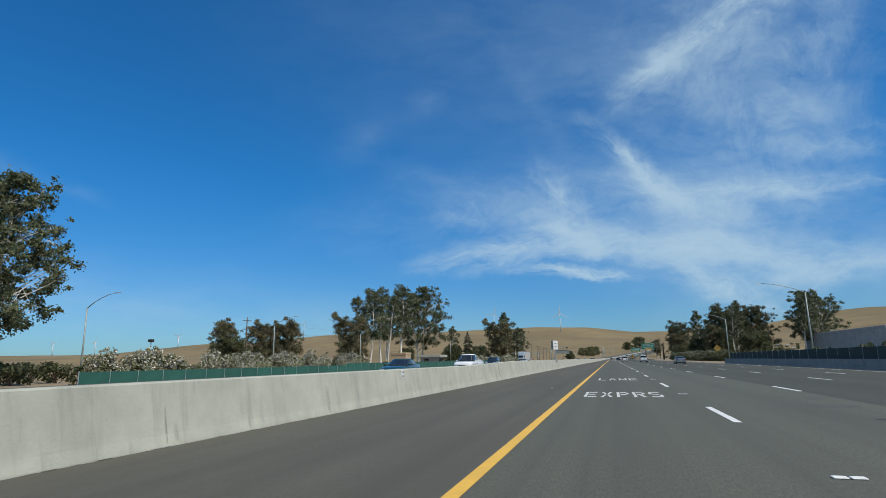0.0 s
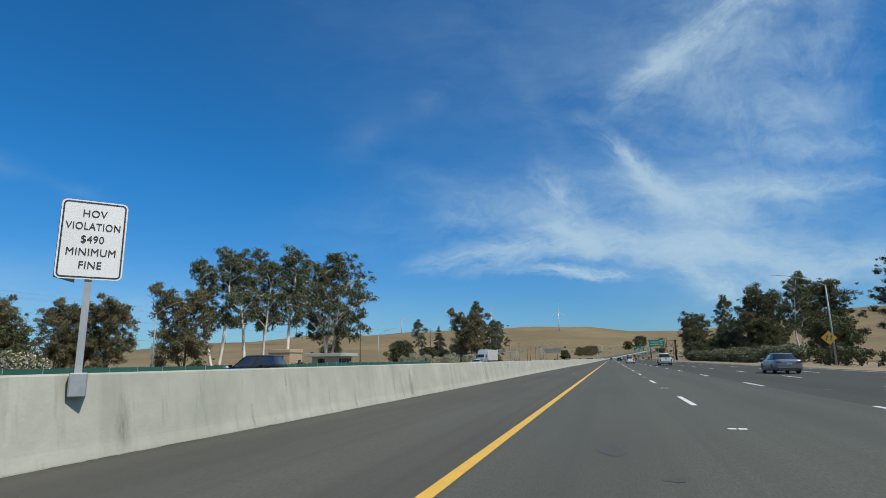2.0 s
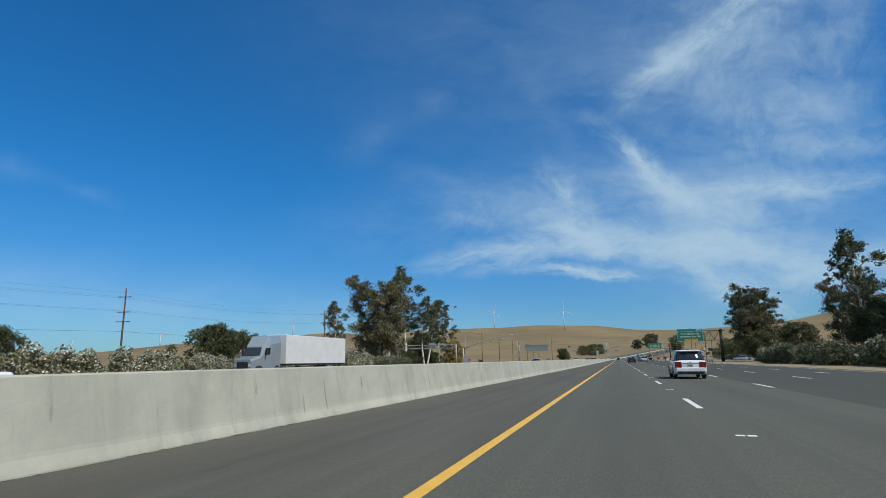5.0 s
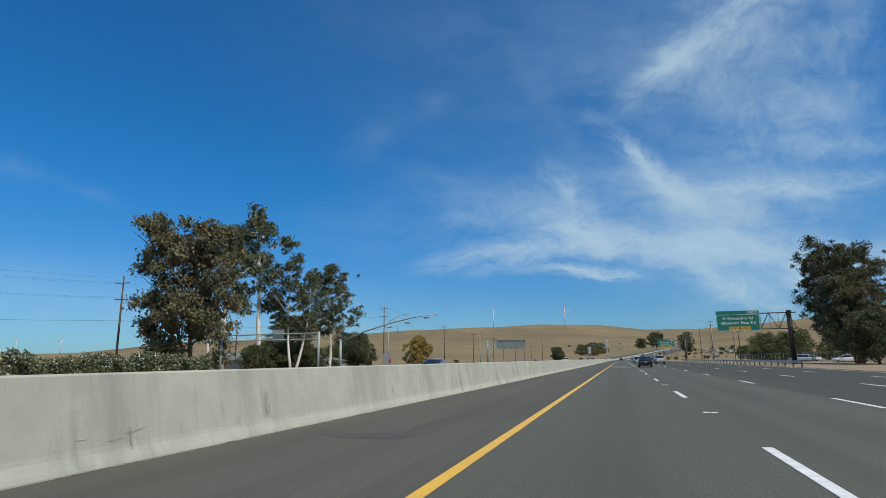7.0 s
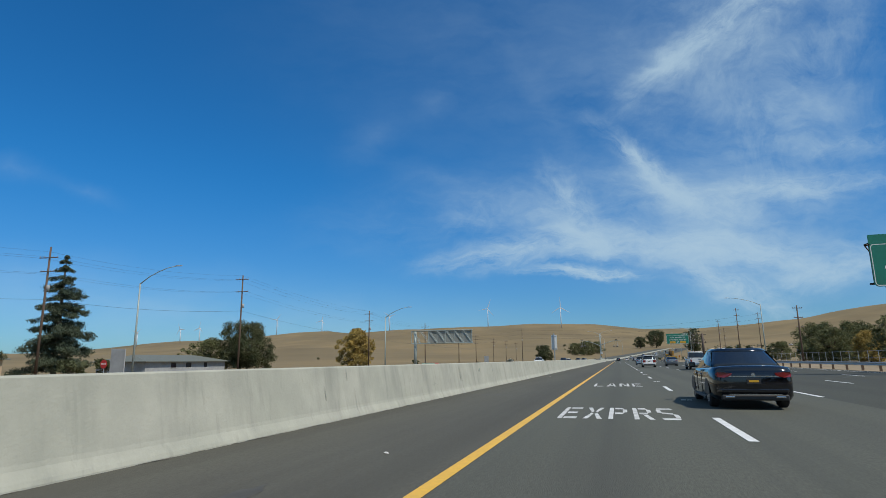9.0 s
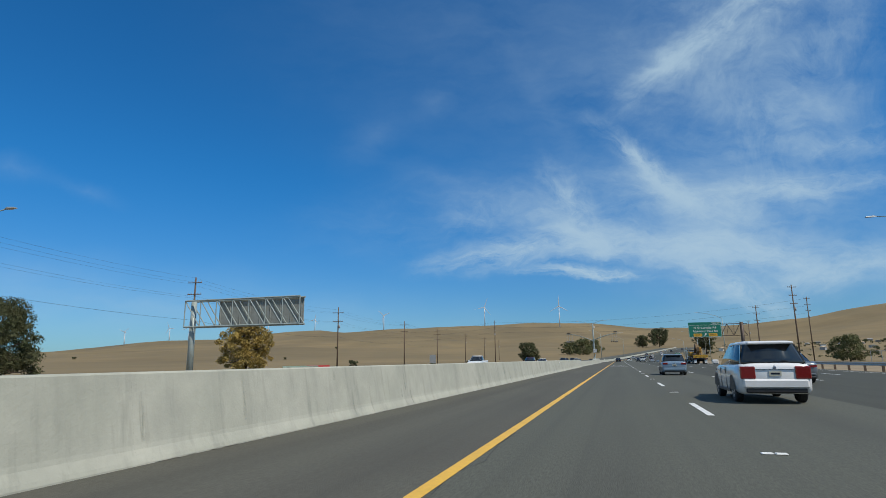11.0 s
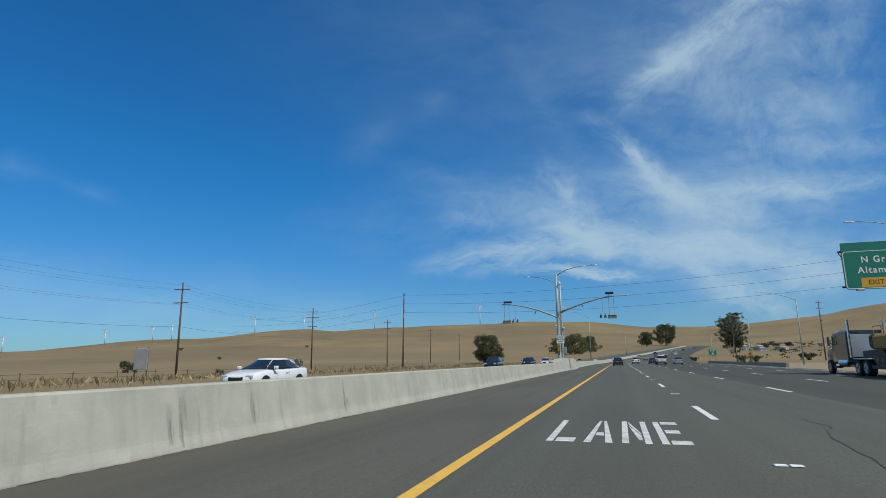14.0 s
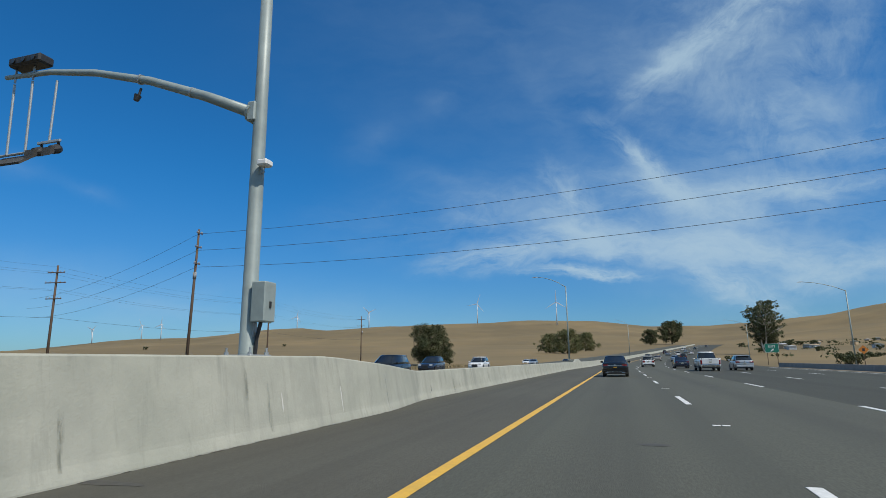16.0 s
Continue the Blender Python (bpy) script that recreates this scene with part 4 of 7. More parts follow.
# ---- plants ----
def leaf_mesh(name, centres, lengths, widths, mat, parent, droop, seed, label=""):
    """One crown: a small bent blade of two faces at each centre."""
    r = np.random.RandomState(seed)
    n = len(centres)
    c = np.asarray(centres, float)
    a = r.normal(size=(n, 3))
    a[:, 2] -= droop
    a /= np.linalg.norm(a, axis=1)[:, None]
    b = np.cross(a, r.normal(size=(n, 3)))
    b /= np.linalg.norm(b, axis=1)[:, None] + 1e-9
    up = np.cross(a, b)
    L, W = np.asarray(lengths)[:, None], np.asarray(widths)[:, None]
    v = np.stack([c - a * L / 2, c + b * W / 2 + up * W * 0.15, c + a * L / 2, c - b * W / 2 + up * W * 0.15], 1).reshape(-1, 3)
    me = bpy.data.meshes.new(name)
    me.vertices.add(4 * n), me.loops.add(4 * n), me.polygons.add(n)
    me.vertices.foreach_set("co", v.astype(np.float32).ravel())
    me.loops.foreach_set("vertex_index", np.arange(4 * n, dtype=np.int32))
    me.polygons.foreach_set("loop_start", np.arange(0, 4 * n, 4, dtype=np.int32))
    me.update(calc_edges=True)
    me.materials.append(mat)
    ob = new(name, me)
    if parent:
        ob.parent = parent
    return tagged(ob, label)


def clumps_to_leaves(clumps, per_volume, r, flat=0.75, hollow=0.35):
    """Points scattered in each clump (x, y, z, radius), thicker near its skin."""
    out = []
    for x, y, z, rad in clumps:
        k = max(20, int(per_volume * rad * rad))
        d = r.normal(size=(k, 3))
        d /= np.linalg.norm(d, axis=1)[:, None]
        q = rad * (hollow + (1 - hollow) * r.rand(k) ** 0.6) * (0.75 + 0.5 * r.rand(k))
        out.append(np.array([x, y, z]) + d * q[:, None] * np.array([1, 1, flat]))
    return np.concatenate(out)


def gum_tree(seed, height, stems, leaf, bark, width, clear=0.3, label="", spread=0.1, leaf_size=0.355, limbs=13, puff=0.047, low=0.0):
    """A eucalyptus: pale leaders that run up through the crown, and many separate clumps of drooping leaves on forking limbs."""
    r = np.random.RandomState(seed)
    ob = thing("eucalyptus_tree", label, "tree")
    bm, clumps = bmesh.new(), []
    for k in range(stems):
        a = 2 * math.pi * (k / stems + 0.12 * r.rand())
        tall = height * (0.97 - (0.22 * r.rand() if k else 0))
        lean = (spread + 0.06 * r.rand()) if stems > 1 else 0.03
        p = Vector((math.cos(a), math.sin(a), 0)) * (height * 0.012 if stems > 1 else 0) + Vector((0, 0, -0.3))
        way = Vector((math.cos(a) * lean, math.sin(a) * lean, 1)).normalized()
        path, n = [p.copy()], 10
        for j in range(n):
            way = (way + Vector((r.normal(), r.normal(), 0.25)) * 0.07).normalized()
            p = p + way * tall / n
            path.append(p.copy())
        rad = height * 0.0138 * (1.0 if stems == 1 else 0.8)
        tube(bm, path, [rad * (1.2 - 0.11 * j) if j < 10 else rad * 0.1 for j in range(n + 1)], 8)
        clumps.append((*path[-1], height * puff))
        count = int(limbs * (1.0 if stems == 1 else 0.8))
        for j in range(count):
            s = clear + (0.97 - clear) * (j + r.rand()) / count
            q = min(s * n, n - 0.01)
            root = path[int(q)].lerp(path[int(q) + 1], q - int(q))
            az = 2.4 * j + r.rand()
            swell = math.sin(math.pi * min(0.25 + 0.7 * (s - clear) / (1 - clear), 1.0)) ** 0.8
            reach = width * 0.5 * swell * (0.52 + 0.42 * r.rand())
            out = Vector((math.cos(az), math.sin(az), 0))
            tip = root + out * reach + Vector((0, 0, reach * (0.45 + 0.45 * r.rand())))
            mid = root + out * reach * 0.45 + Vector((0, 0, reach * 0.38))
            tube(bm, [root, mid, tip], [rad * 0.42, rad * 0.25, rad * 0.08], 5)
            for m in range(9):
                base = mid.lerp(tip, 0.05 + 0.95 * r.rand())
                turn = Vector([max(-1.5, min(1.5, v)) for v in (r.normal(), r.normal(), r.normal() * 0.75)]) * (reach * 0.20 + 0.42)
                end = base + turn
                if end.xy.length > width * 0.54:
                    continue
                if m < 5:
                    tube(bm, [base, end], [rad * 0.12, rad * 0.05], 4)
                clumps.append((end.x, end.y, min(end.z, height * 0.99), height * puff * (0.42 + 0.80 * r.rand() ** 1.5)))
    for _ in range(int(low * 40)):
        az, q = 2 * math.pi * r.rand(), width * (0.15 + 0.32 * r.rand())
        clumps.append((q * math.cos(az), q * math.sin(az), height * (0.10 + 0.35 * r.rand()), height * puff * 1.2))
    part("trunk", bm, bark, ob, "forking pale trunk and limbs" if bark is BARK else "dark trunk and limbs", smooth=True)
    pts = clumps_to_leaves(clumps, 60, r, 0.70, 0.25)
    pts, long = with_core(pts, leaf_size * (0.7 + 0.7 * r.rand(len(pts))), clumps, r, 0.95)
    leaf_mesh("crown", pts, long, long * 0.56 * (0.8 + 0.4 * r.rand(len(pts))), leaf, ob, 0.8, seed)
    return ob


def round_tree(seed, height, width, leaf, bark=DARK_BARK, label="", lumps=46, leaf_size=0.40, base=0.16, name="tree", density=52):
    """A dense rounded tree: a short trunk and a lumpy crown that reaches low."""
    r = np.random.RandomState(seed)
    ob = thing(name, label, "tree")
    bm, tips = bmesh.new(), []
    tube(bm, [(0, 0, -0.3), (0.05, 0, height * 0.2), (0.1, 0.1, height * 0.4)], [height * 0.028, height * 0.022, height * 0.016], 8)
    clumps = []
    for k in range(lumps):
        a, s = 2.4 * k, (k + 0.5) / lumps
        z = height * (base + (0.90 - base) * s)
        belly = math.sin(math.pi * (0.18 + 0.74 * s)) ** 0.7
        q = width * 0.5 * belly * (0.45 + 0.55 * r.rand()) * (0.95 + 0.95 * noise.noise(Vector((math.cos(a) * 1.2, math.sin(a) * 1.2, z / height * 3 + seed))))
        rad = width * (0.055 + 0.085 * r.rand())
        clumps.append((q * math.cos(a), q * math.sin(a), z, rad))
        if k % 3 == 0:
            tube(bm, [(0.05, 0, height * 0.22 + 0.2 * z), (q * 0.5 * math.cos(a), q * 0.5 * math.sin(a), z * 0.8), (q * math.cos(a), q * math.sin(a), z)], [height * 0.011, height * 0.008, height * 0.004], 5)
    part("trunk", bm, bark, ob, "trunk and limbs", smooth=True)
    pts = clumps_to_leaves(clumps, density * (0.40 / leaf_size) ** 2 * 1.6, r, 0.8, 0.6)
    pts = pts[pts[:, 2] > 0.1]
    pts, long = with_core(pts, leaf_size * (0.7 + 0.7 * r.rand(len(pts))), clumps, r, 1.15)
    leaf_mesh("crown", pts, long, long * 0.55 * (0.7 + 0.6 * r.rand(len(pts))), leaf, ob, 0.3, seed)
    return ob


def conifer(seed, height, width, label):
    """A tapering conifer in uneven whorls of drooping boughs."""
    r = np.random.RandomState(seed)
    ob = thing("conifer_tree", label, "tree")
    bm, clumps = bmesh.new(), []
    tube(bm, [(0, 0, -0.3), (0, 0, height * 0.6), (0, 0, height * 0.97)], [height * 0.022, height * 0.012, 0.03], 8)
    levels = 22
    for k in range(levels):
        s = k / (levels - 1)
        z = height * (0.08 + 0.88 * s)
        reach = width * 0.5 * (1 - s) ** 0.8 * (0.75 + 0.4 * r.rand()) + 0.15
        for j in range(7 if s < 0.7 else 5):
            a = 2 * math.pi * (j / 7 + r.rand() * 0.3) + 1.7 * k
            q = reach * (0.5 + 0.75 * r.rand())
            z += r.normal() * height * 0.008
            tip = (q * math.cos(a), q * math.sin(a), z - q * 0.22)
            tube(bm, [(0, 0, z), (tip[0] * 0.6, tip[1] * 0.6, z - q * 0.08), tip], [0.07, 0.05, 0.02], 4)
            for m in (0.35, 0.62, 0.88, 1.0):
                clumps.append((tip[0] * m, tip[1] * m, z - q * 0.22 * m, 0.30 + 0.22 * q * (1.1 - m * 0.5)))
    part("trunk", bm, DARK_BARK, ob, "straight trunk and boughs", smooth=True)
    pts = clumps_to_leaves(clumps, 110, r, 0.6, 0.2)
    n = len(pts)
    leaf_mesh("crown", pts, 0.40 * (0.7 + 0.7 * r.rand(n)), 0.12 * (0.7 + 0.6 * r.rand(n)), NEEDLE, ob, 0.4, seed)
    return ob


def bush(seed, height, width, leaf, label, name="bush", petals=0.0, lumps=20):
    """A rounded shrub that reaches the ground, with or without white flowers over it."""
    r = np.random.RandomState(seed)
    ob = thing(name, label, "shrub")
    bm, clumps = bmesh.new(), []
    for k in range(lumps):
        a, q = 2 * math.pi * r.rand(), width * 0.38 * math.sqrt(r.rand())
        z = height * (0.12 + 0.68 * r.rand()) * (1 - 0.35 * (q / (width * 0.5)) ** 2)
        clumps.append((q * math.cos(a), q * math.sin(a), z, min(width, height) * (0.14 + 0.08 * r.rand())))
        if k % 2:
            tube(bm, [(0, 0, -0.15), (q * 0.4 * math.cos(a), q * 0.4 * math.sin(a), z * 0.5), (q * math.cos(a), q * math.sin(a), z)], [0.035, 0.025, 0.012], 5)
    part("woody_base", bm, DARK_BARK, ob)
    pts = clumps_to_leaves(clumps, 190, r, 0.9, 0.55)
    pts = pts[pts[:, 2] > 0.02]
    n = len(pts)
    leaf_mesh("foliage", pts, 0.36 * (0.7 + 0.7 * r.rand(n)), 0.16 * (0.7 + 0.6 * r.rand(n)), leaf, ob, -0.3, seed)
    if petals:
        d = r.normal(size=(n, 3)) * 0.07
        skin = [pts[i] + d[i] for i in range(n) if r.rand() < petals * (0.35 + 1.3 * max(0, pts[i][2] / height - 0.1)) and noise.noise(Vector(pts[i]) * 0.9) > -0.3]
        m = len(skin)
        leaf_mesh("blossom", skin, (0.13 + 0.08 * r.rand(m)) * max(petals, 1.0), (0.11 + 0.06 * r.rand(m)) * max(petals, 1.0), PETAL, ob, 0.0, seed + 1, "white oleander blossom")
    return ob


def with_core(pts, lengths, clumps, r, share=0.8):
    """Adds a few broad blades at the heart of each clump, so that no light falls straight through."""
    heart = np.array([(x, y, z) for x, y, z, rad in clumps for _ in range(2)])
    big = np.array([rad * share * (1.1 + 0.4 * r.rand()) for x, y, z, rad in clumps for _ in range(2)])
    return np.concatenate([pts, heart]), np.concatenate([lengths, big])


# prototypes stand where the first of their kind stands; the rest are copies
def plant(proto, spots, base=None):
    """Sets the prototype at the first spot and copies at the others: (x, y, z, turn, size)."""
    for k, (x, y, z, turn, size) in enumerate(spots):
        m = pose(x, y, z, 0, 0, turn)
        if k == 0:
            proto.matrix_basis = m
            proto.scale = (size, size, size)
            first = proto
        else:
            c = copy_thing(first, m)
            c.scale = (size, size, size)


GL = -0.62
slim = gum_tree(11, 25, 1, GUM_LEAF, BARK, 10, 0.36, "tall slender eucalyptus with a white trunk and open crown", limbs=18)
plant(slim, [(-66.7, 177.6, GL, 0, 1.1), (-69, 166, GL, 140, 0.97), (-56, 321, GL, 60, 1.13), (-59, 316, GL, 220, 0.95), (38.7, 279.5, 0, 20, 0.88), (-97, 359, GL, 80, 0.95), (60, 210, 0, 300, 0.85)])
tall = gum_tree(23, 25, 2, GUM_LEAF, BARK, 10, 0.33, "tall eucalyptus with twin pale trunks and open crown", 0.09, limbs=17)
plant(tall, [(-70, 159, GL, 0, 0.98), (-69.6, 173.4, GL, 100, 1.05), (-51.5, 324, GL, 200, 0.80), (40, 212, 0, 200, 0.80)])
leafy = gum_tree(61, 21, 1, GUM_LEAF, BARK, 13, 0.24, "eucalyptus with a stout pale trunk and hanging clumps", limbs=26, puff=0.056)
plant(leafy, [(-51.5, 336.5, GL, 40, 0.93)])
wide = gum_tree(31, 25, 3, GUM_LEAF, BARK, 20, 0.20, "broad eucalyptus with pale limbs and grey-green drooping clumps", 0.17, limbs=27, puff=0.048)
plant(wide, [(-66.6, 196, GL, 0, 1.14), (-58.5, 39, GL, 60, 0.84), (66, 217, 0, 200, 0.93), (44.5 + 14, 822, 4.0, 20, 0.86)])
thick = gum_tree(53, 25, 3, DENSE_LEAF, DARK_BARK, 19, 0.15, "dense dark eucalyptus with a heavy crown down to the hedge", 0.15, limbs=21, puff=0.062, low=0.7)
plant(thick, [(48.8, 217.5, 0, 30, 0.76), (47, 268.5, 0, 120, 0.92), (40, 358, 0, 75, 0.88)])
brown = gum_tree(37, 21, 2, GUM_LEAF_BROWN, DARK_BARK, 12, 0.16, "brownish eucalyptus with a dense uneven crown", 0.12, limbs=22, puff=0.064, low=0.6)
plant(brown, [(-58, 307.5, GL, 180, 1.2), (37, 351, 0, 40, 0.8), (-72.8, 153.5, GL, 200, 0.81), (-54, 330, GL, 60, 0.55), (42, 260, 0, 60, 0.8), (-101, 164, GL, 300, 0.80), (-114, 151, GL, 130, 0.8), (-105, 162, GL, 210, 0.78), (41, 290, 0, 130, 0.75), (-107, 158, GL, 20, 0.75)])
dome = round_tree(18, 20, 14, DARK_LEAF, label="tall dark domed tree with dense foliage", lumps=90, base=0.2)
plant(dome, [(45, 258, 0, 0, 0.66), (48, 270, 0, 120, 0.72), (60, 824, 4.0, 40, 0.78)])
oak = round_tree(5, 12, 13, DARK_LEAF, label="dense dark green rounded tree", lumps=70, leaf_size=0.42, density=58)
plant(oak, [(-53, 316, GL, 20, 0.40), (-56, 323, GL, 90, 0.46), (-50.5, 329, GL, 250, 0.38), (-60, 305, GL, 310, 0.42), (-62, 338.7, GL, 70, 0.46), (-66, 351.5, GL, 200, 0.52), (-56, 331, GL, 140, 0.36), (-112, 150, GL, 90, 0.9), (-56, 326, GL, 30, 0.42), (46, 345, 0, 150, 0.9), (37, 268, 0, 200, 0.8), (36, 340, 0, 90, 0.7), (44, 205, 0, 30, 0.8),
            (-72, 262, GL, 0, 0.8), (-76, 274, GL, 70, 0.75), (-64, 268, GL, 200, 0.6), (-84, 231, GL, 10, 0.65), (56, 1240, land(56, 1240), 0, 2.3), (32, 1210, land(32, 1210), 60, 1.5)])
fine_oak = round_tree(25, 12, 13, DARK_LEAF, label="dense dark green rounded tree beside a house", lumps=84, leaf_size=0.27, density=62, base=0.05)
plant(fine_oak, [(-99, 447.5, GL, 70, 1.15), (-46.6, 693, 0.5, 40, 0.88)])
fine_olive = round_tree(29, 9, 12, OLIVE_LEAF, label="olive green dense spreading tree", lumps=70, base=0.05, leaf_size=0.26, density=50)
plant(fine_olive, [(-108, 443, GL, 0, 1.0), (56, 500, 0, 190, 1.25), (61, 488, 0, 40, 1.2), (52, 476, 0, 140, 0.95)])
olive = round_tree(9, 9, 12, OLIVE_LEAF, label="olive green spreading roadside tree", lumps=64, base=0.06, leaf_size=0.40, density=52)
plant(olive, [(47.5, 424, 0, 0, 0.98), (66, 460, 0, 100, 0.8), (60, 560, 0, 0, 0.8), (-30, 900, land(-30, 900), 0, 1.6), (-44, 930, land(-44, 930), 90, 1.4), (-24, 980, land(-24, 980), 30, 1.5)])
gold = round_tree(14, 13.5, 11.5, GOLD_LEAF, label="golden brown dense lumpy tree", lumps=90, base=0.03, leaf_size=0.40, density=85)
plant(gold, [(-97.5, 513.5, GL, 0, 1.15), (50, 450, 0, 60, 0.52), (54, 461, 0, 160, 0.48)])
fir = conifer(3, 19, 10, "dark green conifer with drooping boughs")
plant(fir, [(-95.5, 387.3, GL, 0, 1.17)])
oleander = bush(2, 3.4, 4.6, OLEANDER_LEAF, "oleander bush covered in white blossom", "oleander_bush", 1.2)
hedge = bush(19, 3.4, 4.8, HEDGE_LEAF, "green oleander hedge bush with scattered white blossom", "oleander_bush", 0.35, lumps=26)
dark_bush = bush(8, 2.2, 3.0, DARK_LEAF, "low dark green roadside bush")
spots, dark_spots = [], []
blossom_bush = bush(41, 3.3, 4.0, DARK_LEAF, "round bush thick with white blossom in dry grass", "oleander_bush", 1.5, lumps=36)
plant(blossom_bush, [(-44.5, 554.0, GL, 0, 0.85)])
pr = random.Random(12)
for y0, y1, x in ((46, 110, -49), (206, 255, -50), (255, 272, -47)):
    y = y0
    while y < y1:
        spots.append((x + pr.uniform(-1, 1), y, GL, pr.uniform(0, 360), pr.uniform(0.85, 1.2) * (1.22 if y > 250 else 1)))
        if pr.random() < 0.4:
            dark_spots.append((x + pr.uniform(-4, -1), y + 1.5, GL, pr.uniform(0, 360), pr.uniform(0.9, 1.6)))
        y += pr.uniform(2.6, 4.2)
hedge_spots = [(-47 + pr.uniform(-1, 1), y, GL, 40.0 * y, pr.uniform(0.85, 1.1)) for y in range(273, 298, 3)] + [(29 + pr.uniform(-1.0, 2.5), y, 0, pr.uniform(0, 360), pr.uniform(0.95, 1.25)) for y in range(182, 314, 4)]
for y in range(114, 205, 7):
    dark_spots.append((-54 + pr.uniform(-3, 3), y, GL, pr.uniform(0, 360), pr.uniform(0.7, 1.1)))
for y in range(130, 180, 6):
    dark_spots.append((29 + pr.uniform(-1.0, 3), y, 0, pr.uniform(0, 360), pr.uniform(1.0, 1.5)))
for x, y, s in ((-60, 50, 1.3), (-63, 46, 1.4), (-58, 43.5, 1.2), (-66, 52, 1.3), (-62, 570, 0.7), (-58, 556, 0.5), (-95, 575, 1.3), (-47, 690, 1), (29, 640, 1), (35, 655, 1.1), (25, 700, 1), (60, 700, 1.6), (75, 760, 1.6), (-62, 300, 1.3), (-66, 366, 1.4), (-90, 352, 1.5), (-92, 395, 1.6)):
    dark_spots.append((x, y, GL if x < 0 else 0.0, 30 * s, s))
for y in range(-10, 128, 6):
    dark_spots.append((24.5 + pr.uniform(0, 2), y, 0, pr.uniform(0, 360), pr.uniform(0.9, 1.5)))
plant(oleander, spots)
plant(hedge, hedge_spots)
plant(dark_bush, dark_spots)
# ---- lamps and poles ----
for x, y, h in ((-61.7, 95.5, 8.9), (-61.7, 134.8, 8.9), (-57.5, 206, 8.6), (-49, 358.5, 10.5), (-38.7, 402.5, 9.5), (-61.7, 54.5, 8.9)):
    light_pole(x, y, GL, h, 4.2 if h < 10 else 4.6, 0, "grey steel street lamp with a long curved arm")
for x, y, h in ((27.0, 92, 10.2), (27, 152, 10.2), (27.3, 434, 11.4), (25.8, 537.7, 11.2), (30.4, 595, 11.2), (33.3, 650, 11.2), (37, 742, 11.2)):
    light_pole(x, y, 0, h, 5.6, 180, "grey steel street lamp with a long curved arm", 1.5)
light_pole(-7.0, 637, 1.25, 10.8, 4.2, 180, "grey steel street lamp standing on the median barrier")
light_pole(-6.6 + bend(760), 760, 0.9 + rise(760), 10.8, 4.2, 180, "grey steel street lamp standing on the median barrier")
for x, y, z, arms in ((-92.8, 130.8, 13.4, ((0.9, 1.2), (3.2, 1.0))), (-83.5, 252, 14.7, ((1.6, 1.2), (4.3, 1.2), (6.0, 1.4))), (-77.5, 313.8, 15.6, ((1.2, 1.3), (3.9, 1.2))), (-77.4, 370, 18.0, ((1.6, 1.5), (3.6, 1.1))),
                      (-69, 403, 18.0, ((0.8, 1.3), (3.2, 1.3))), (-65.6, 455, 15.1, ((0.9, 1.2), (2.8, 1.2))), (-67.7, 509.4, 14.9, ((1.4, 1.4), (3.6, 1.3))), (-68.4, 558.5, 14.4, ((1.2, 1.4), (3.4, 1.3))),
                      (-72.6, 608.3, 14.5, ((1.0, 1.3), (2.4, 1.6), (4.6, 1.2))), (-74, 660, 15.0, ((1.0, 1.3), (3.0, 1.3))), (-76, 712, 15, ((1.0, 1.3), (3.0, 1.3))), (-78, 765, 15, ((1.0, 1.3), (3.0, 1.3)))):
    utility_pole(x, y, GL, z - GL, arms, 8)
utility_pole(-86, 355, GL, 11.6, ((0.5, 1.2),), 0)
utility_pole(-47.2, 605, GL, 17.6, ((0.5, 0.5), (2.2, 0.5), (4.2, 0.5)), 90, 0.5)
for x, y, h in ((37, 447, 12), (41, 533, 18.4), (40.6, 570, 16.7), (60, 590, 20.6), (62, 690, 19)):
    utility_pole(x, y, 0, h, ((0.6, 1.1), (2.6, 1.0), (4.6, 0.9)), 20)
line = [(-92.8, 130.8, 12.4), (-83.5, 252, 13.0), (-77.5, 313.8, 14.3), (-77.4, 370, 16.4), (-69, 403, 17.1), (-65.6, 455, 14.1), (-67.7, 509.4, 13.4), (-68.4, 558.5, 13.1), (-72.6, 608.3, 13.4), (-74, 660, 13.9), (-76, 712, 13.9)]
for a, b in zip(line, line[1:]):
    for s, low in ((-1.1, 0.0), (1.1, 0.0), (-1.0, 2.3), (1.0, 2.3), (0.0, -0.9)):
        wire((a[0] + s, a[1], a[2] - low), (b[0] + s, b[1], b[2] - low), 0.9, "thin black utility wire between poles", 0.009)
    wire((a[0], a[1], a[2] - 6.0), (b[0], b[1], b[2] - 6.0), 0.7, "thick black cable between poles", 0.017)
for z, far in ((16.9, 20.0), (14.9, 17.7), (12.9, 15.3)):
    wire((-46.8, 605, z - 0.6), (60, 590, far), 2.4, "black wire crossing high over the freeway", 0.02, 24)
    wire((-46.8, 605, z - 0.6), (-120, 640, z - 2), 1.5, "black wire leading from the tall pole", 0.018)

# ---- overhead exit signs ----
exit_gantry(17.2, 24.3, 29.1, 355.5, 5.9, 8.9, "EXIT 57", False)
exit_gantry(17.1, 24.6, 29.2, 532.5, 6.3, 9.3, "EXIT 57", True)

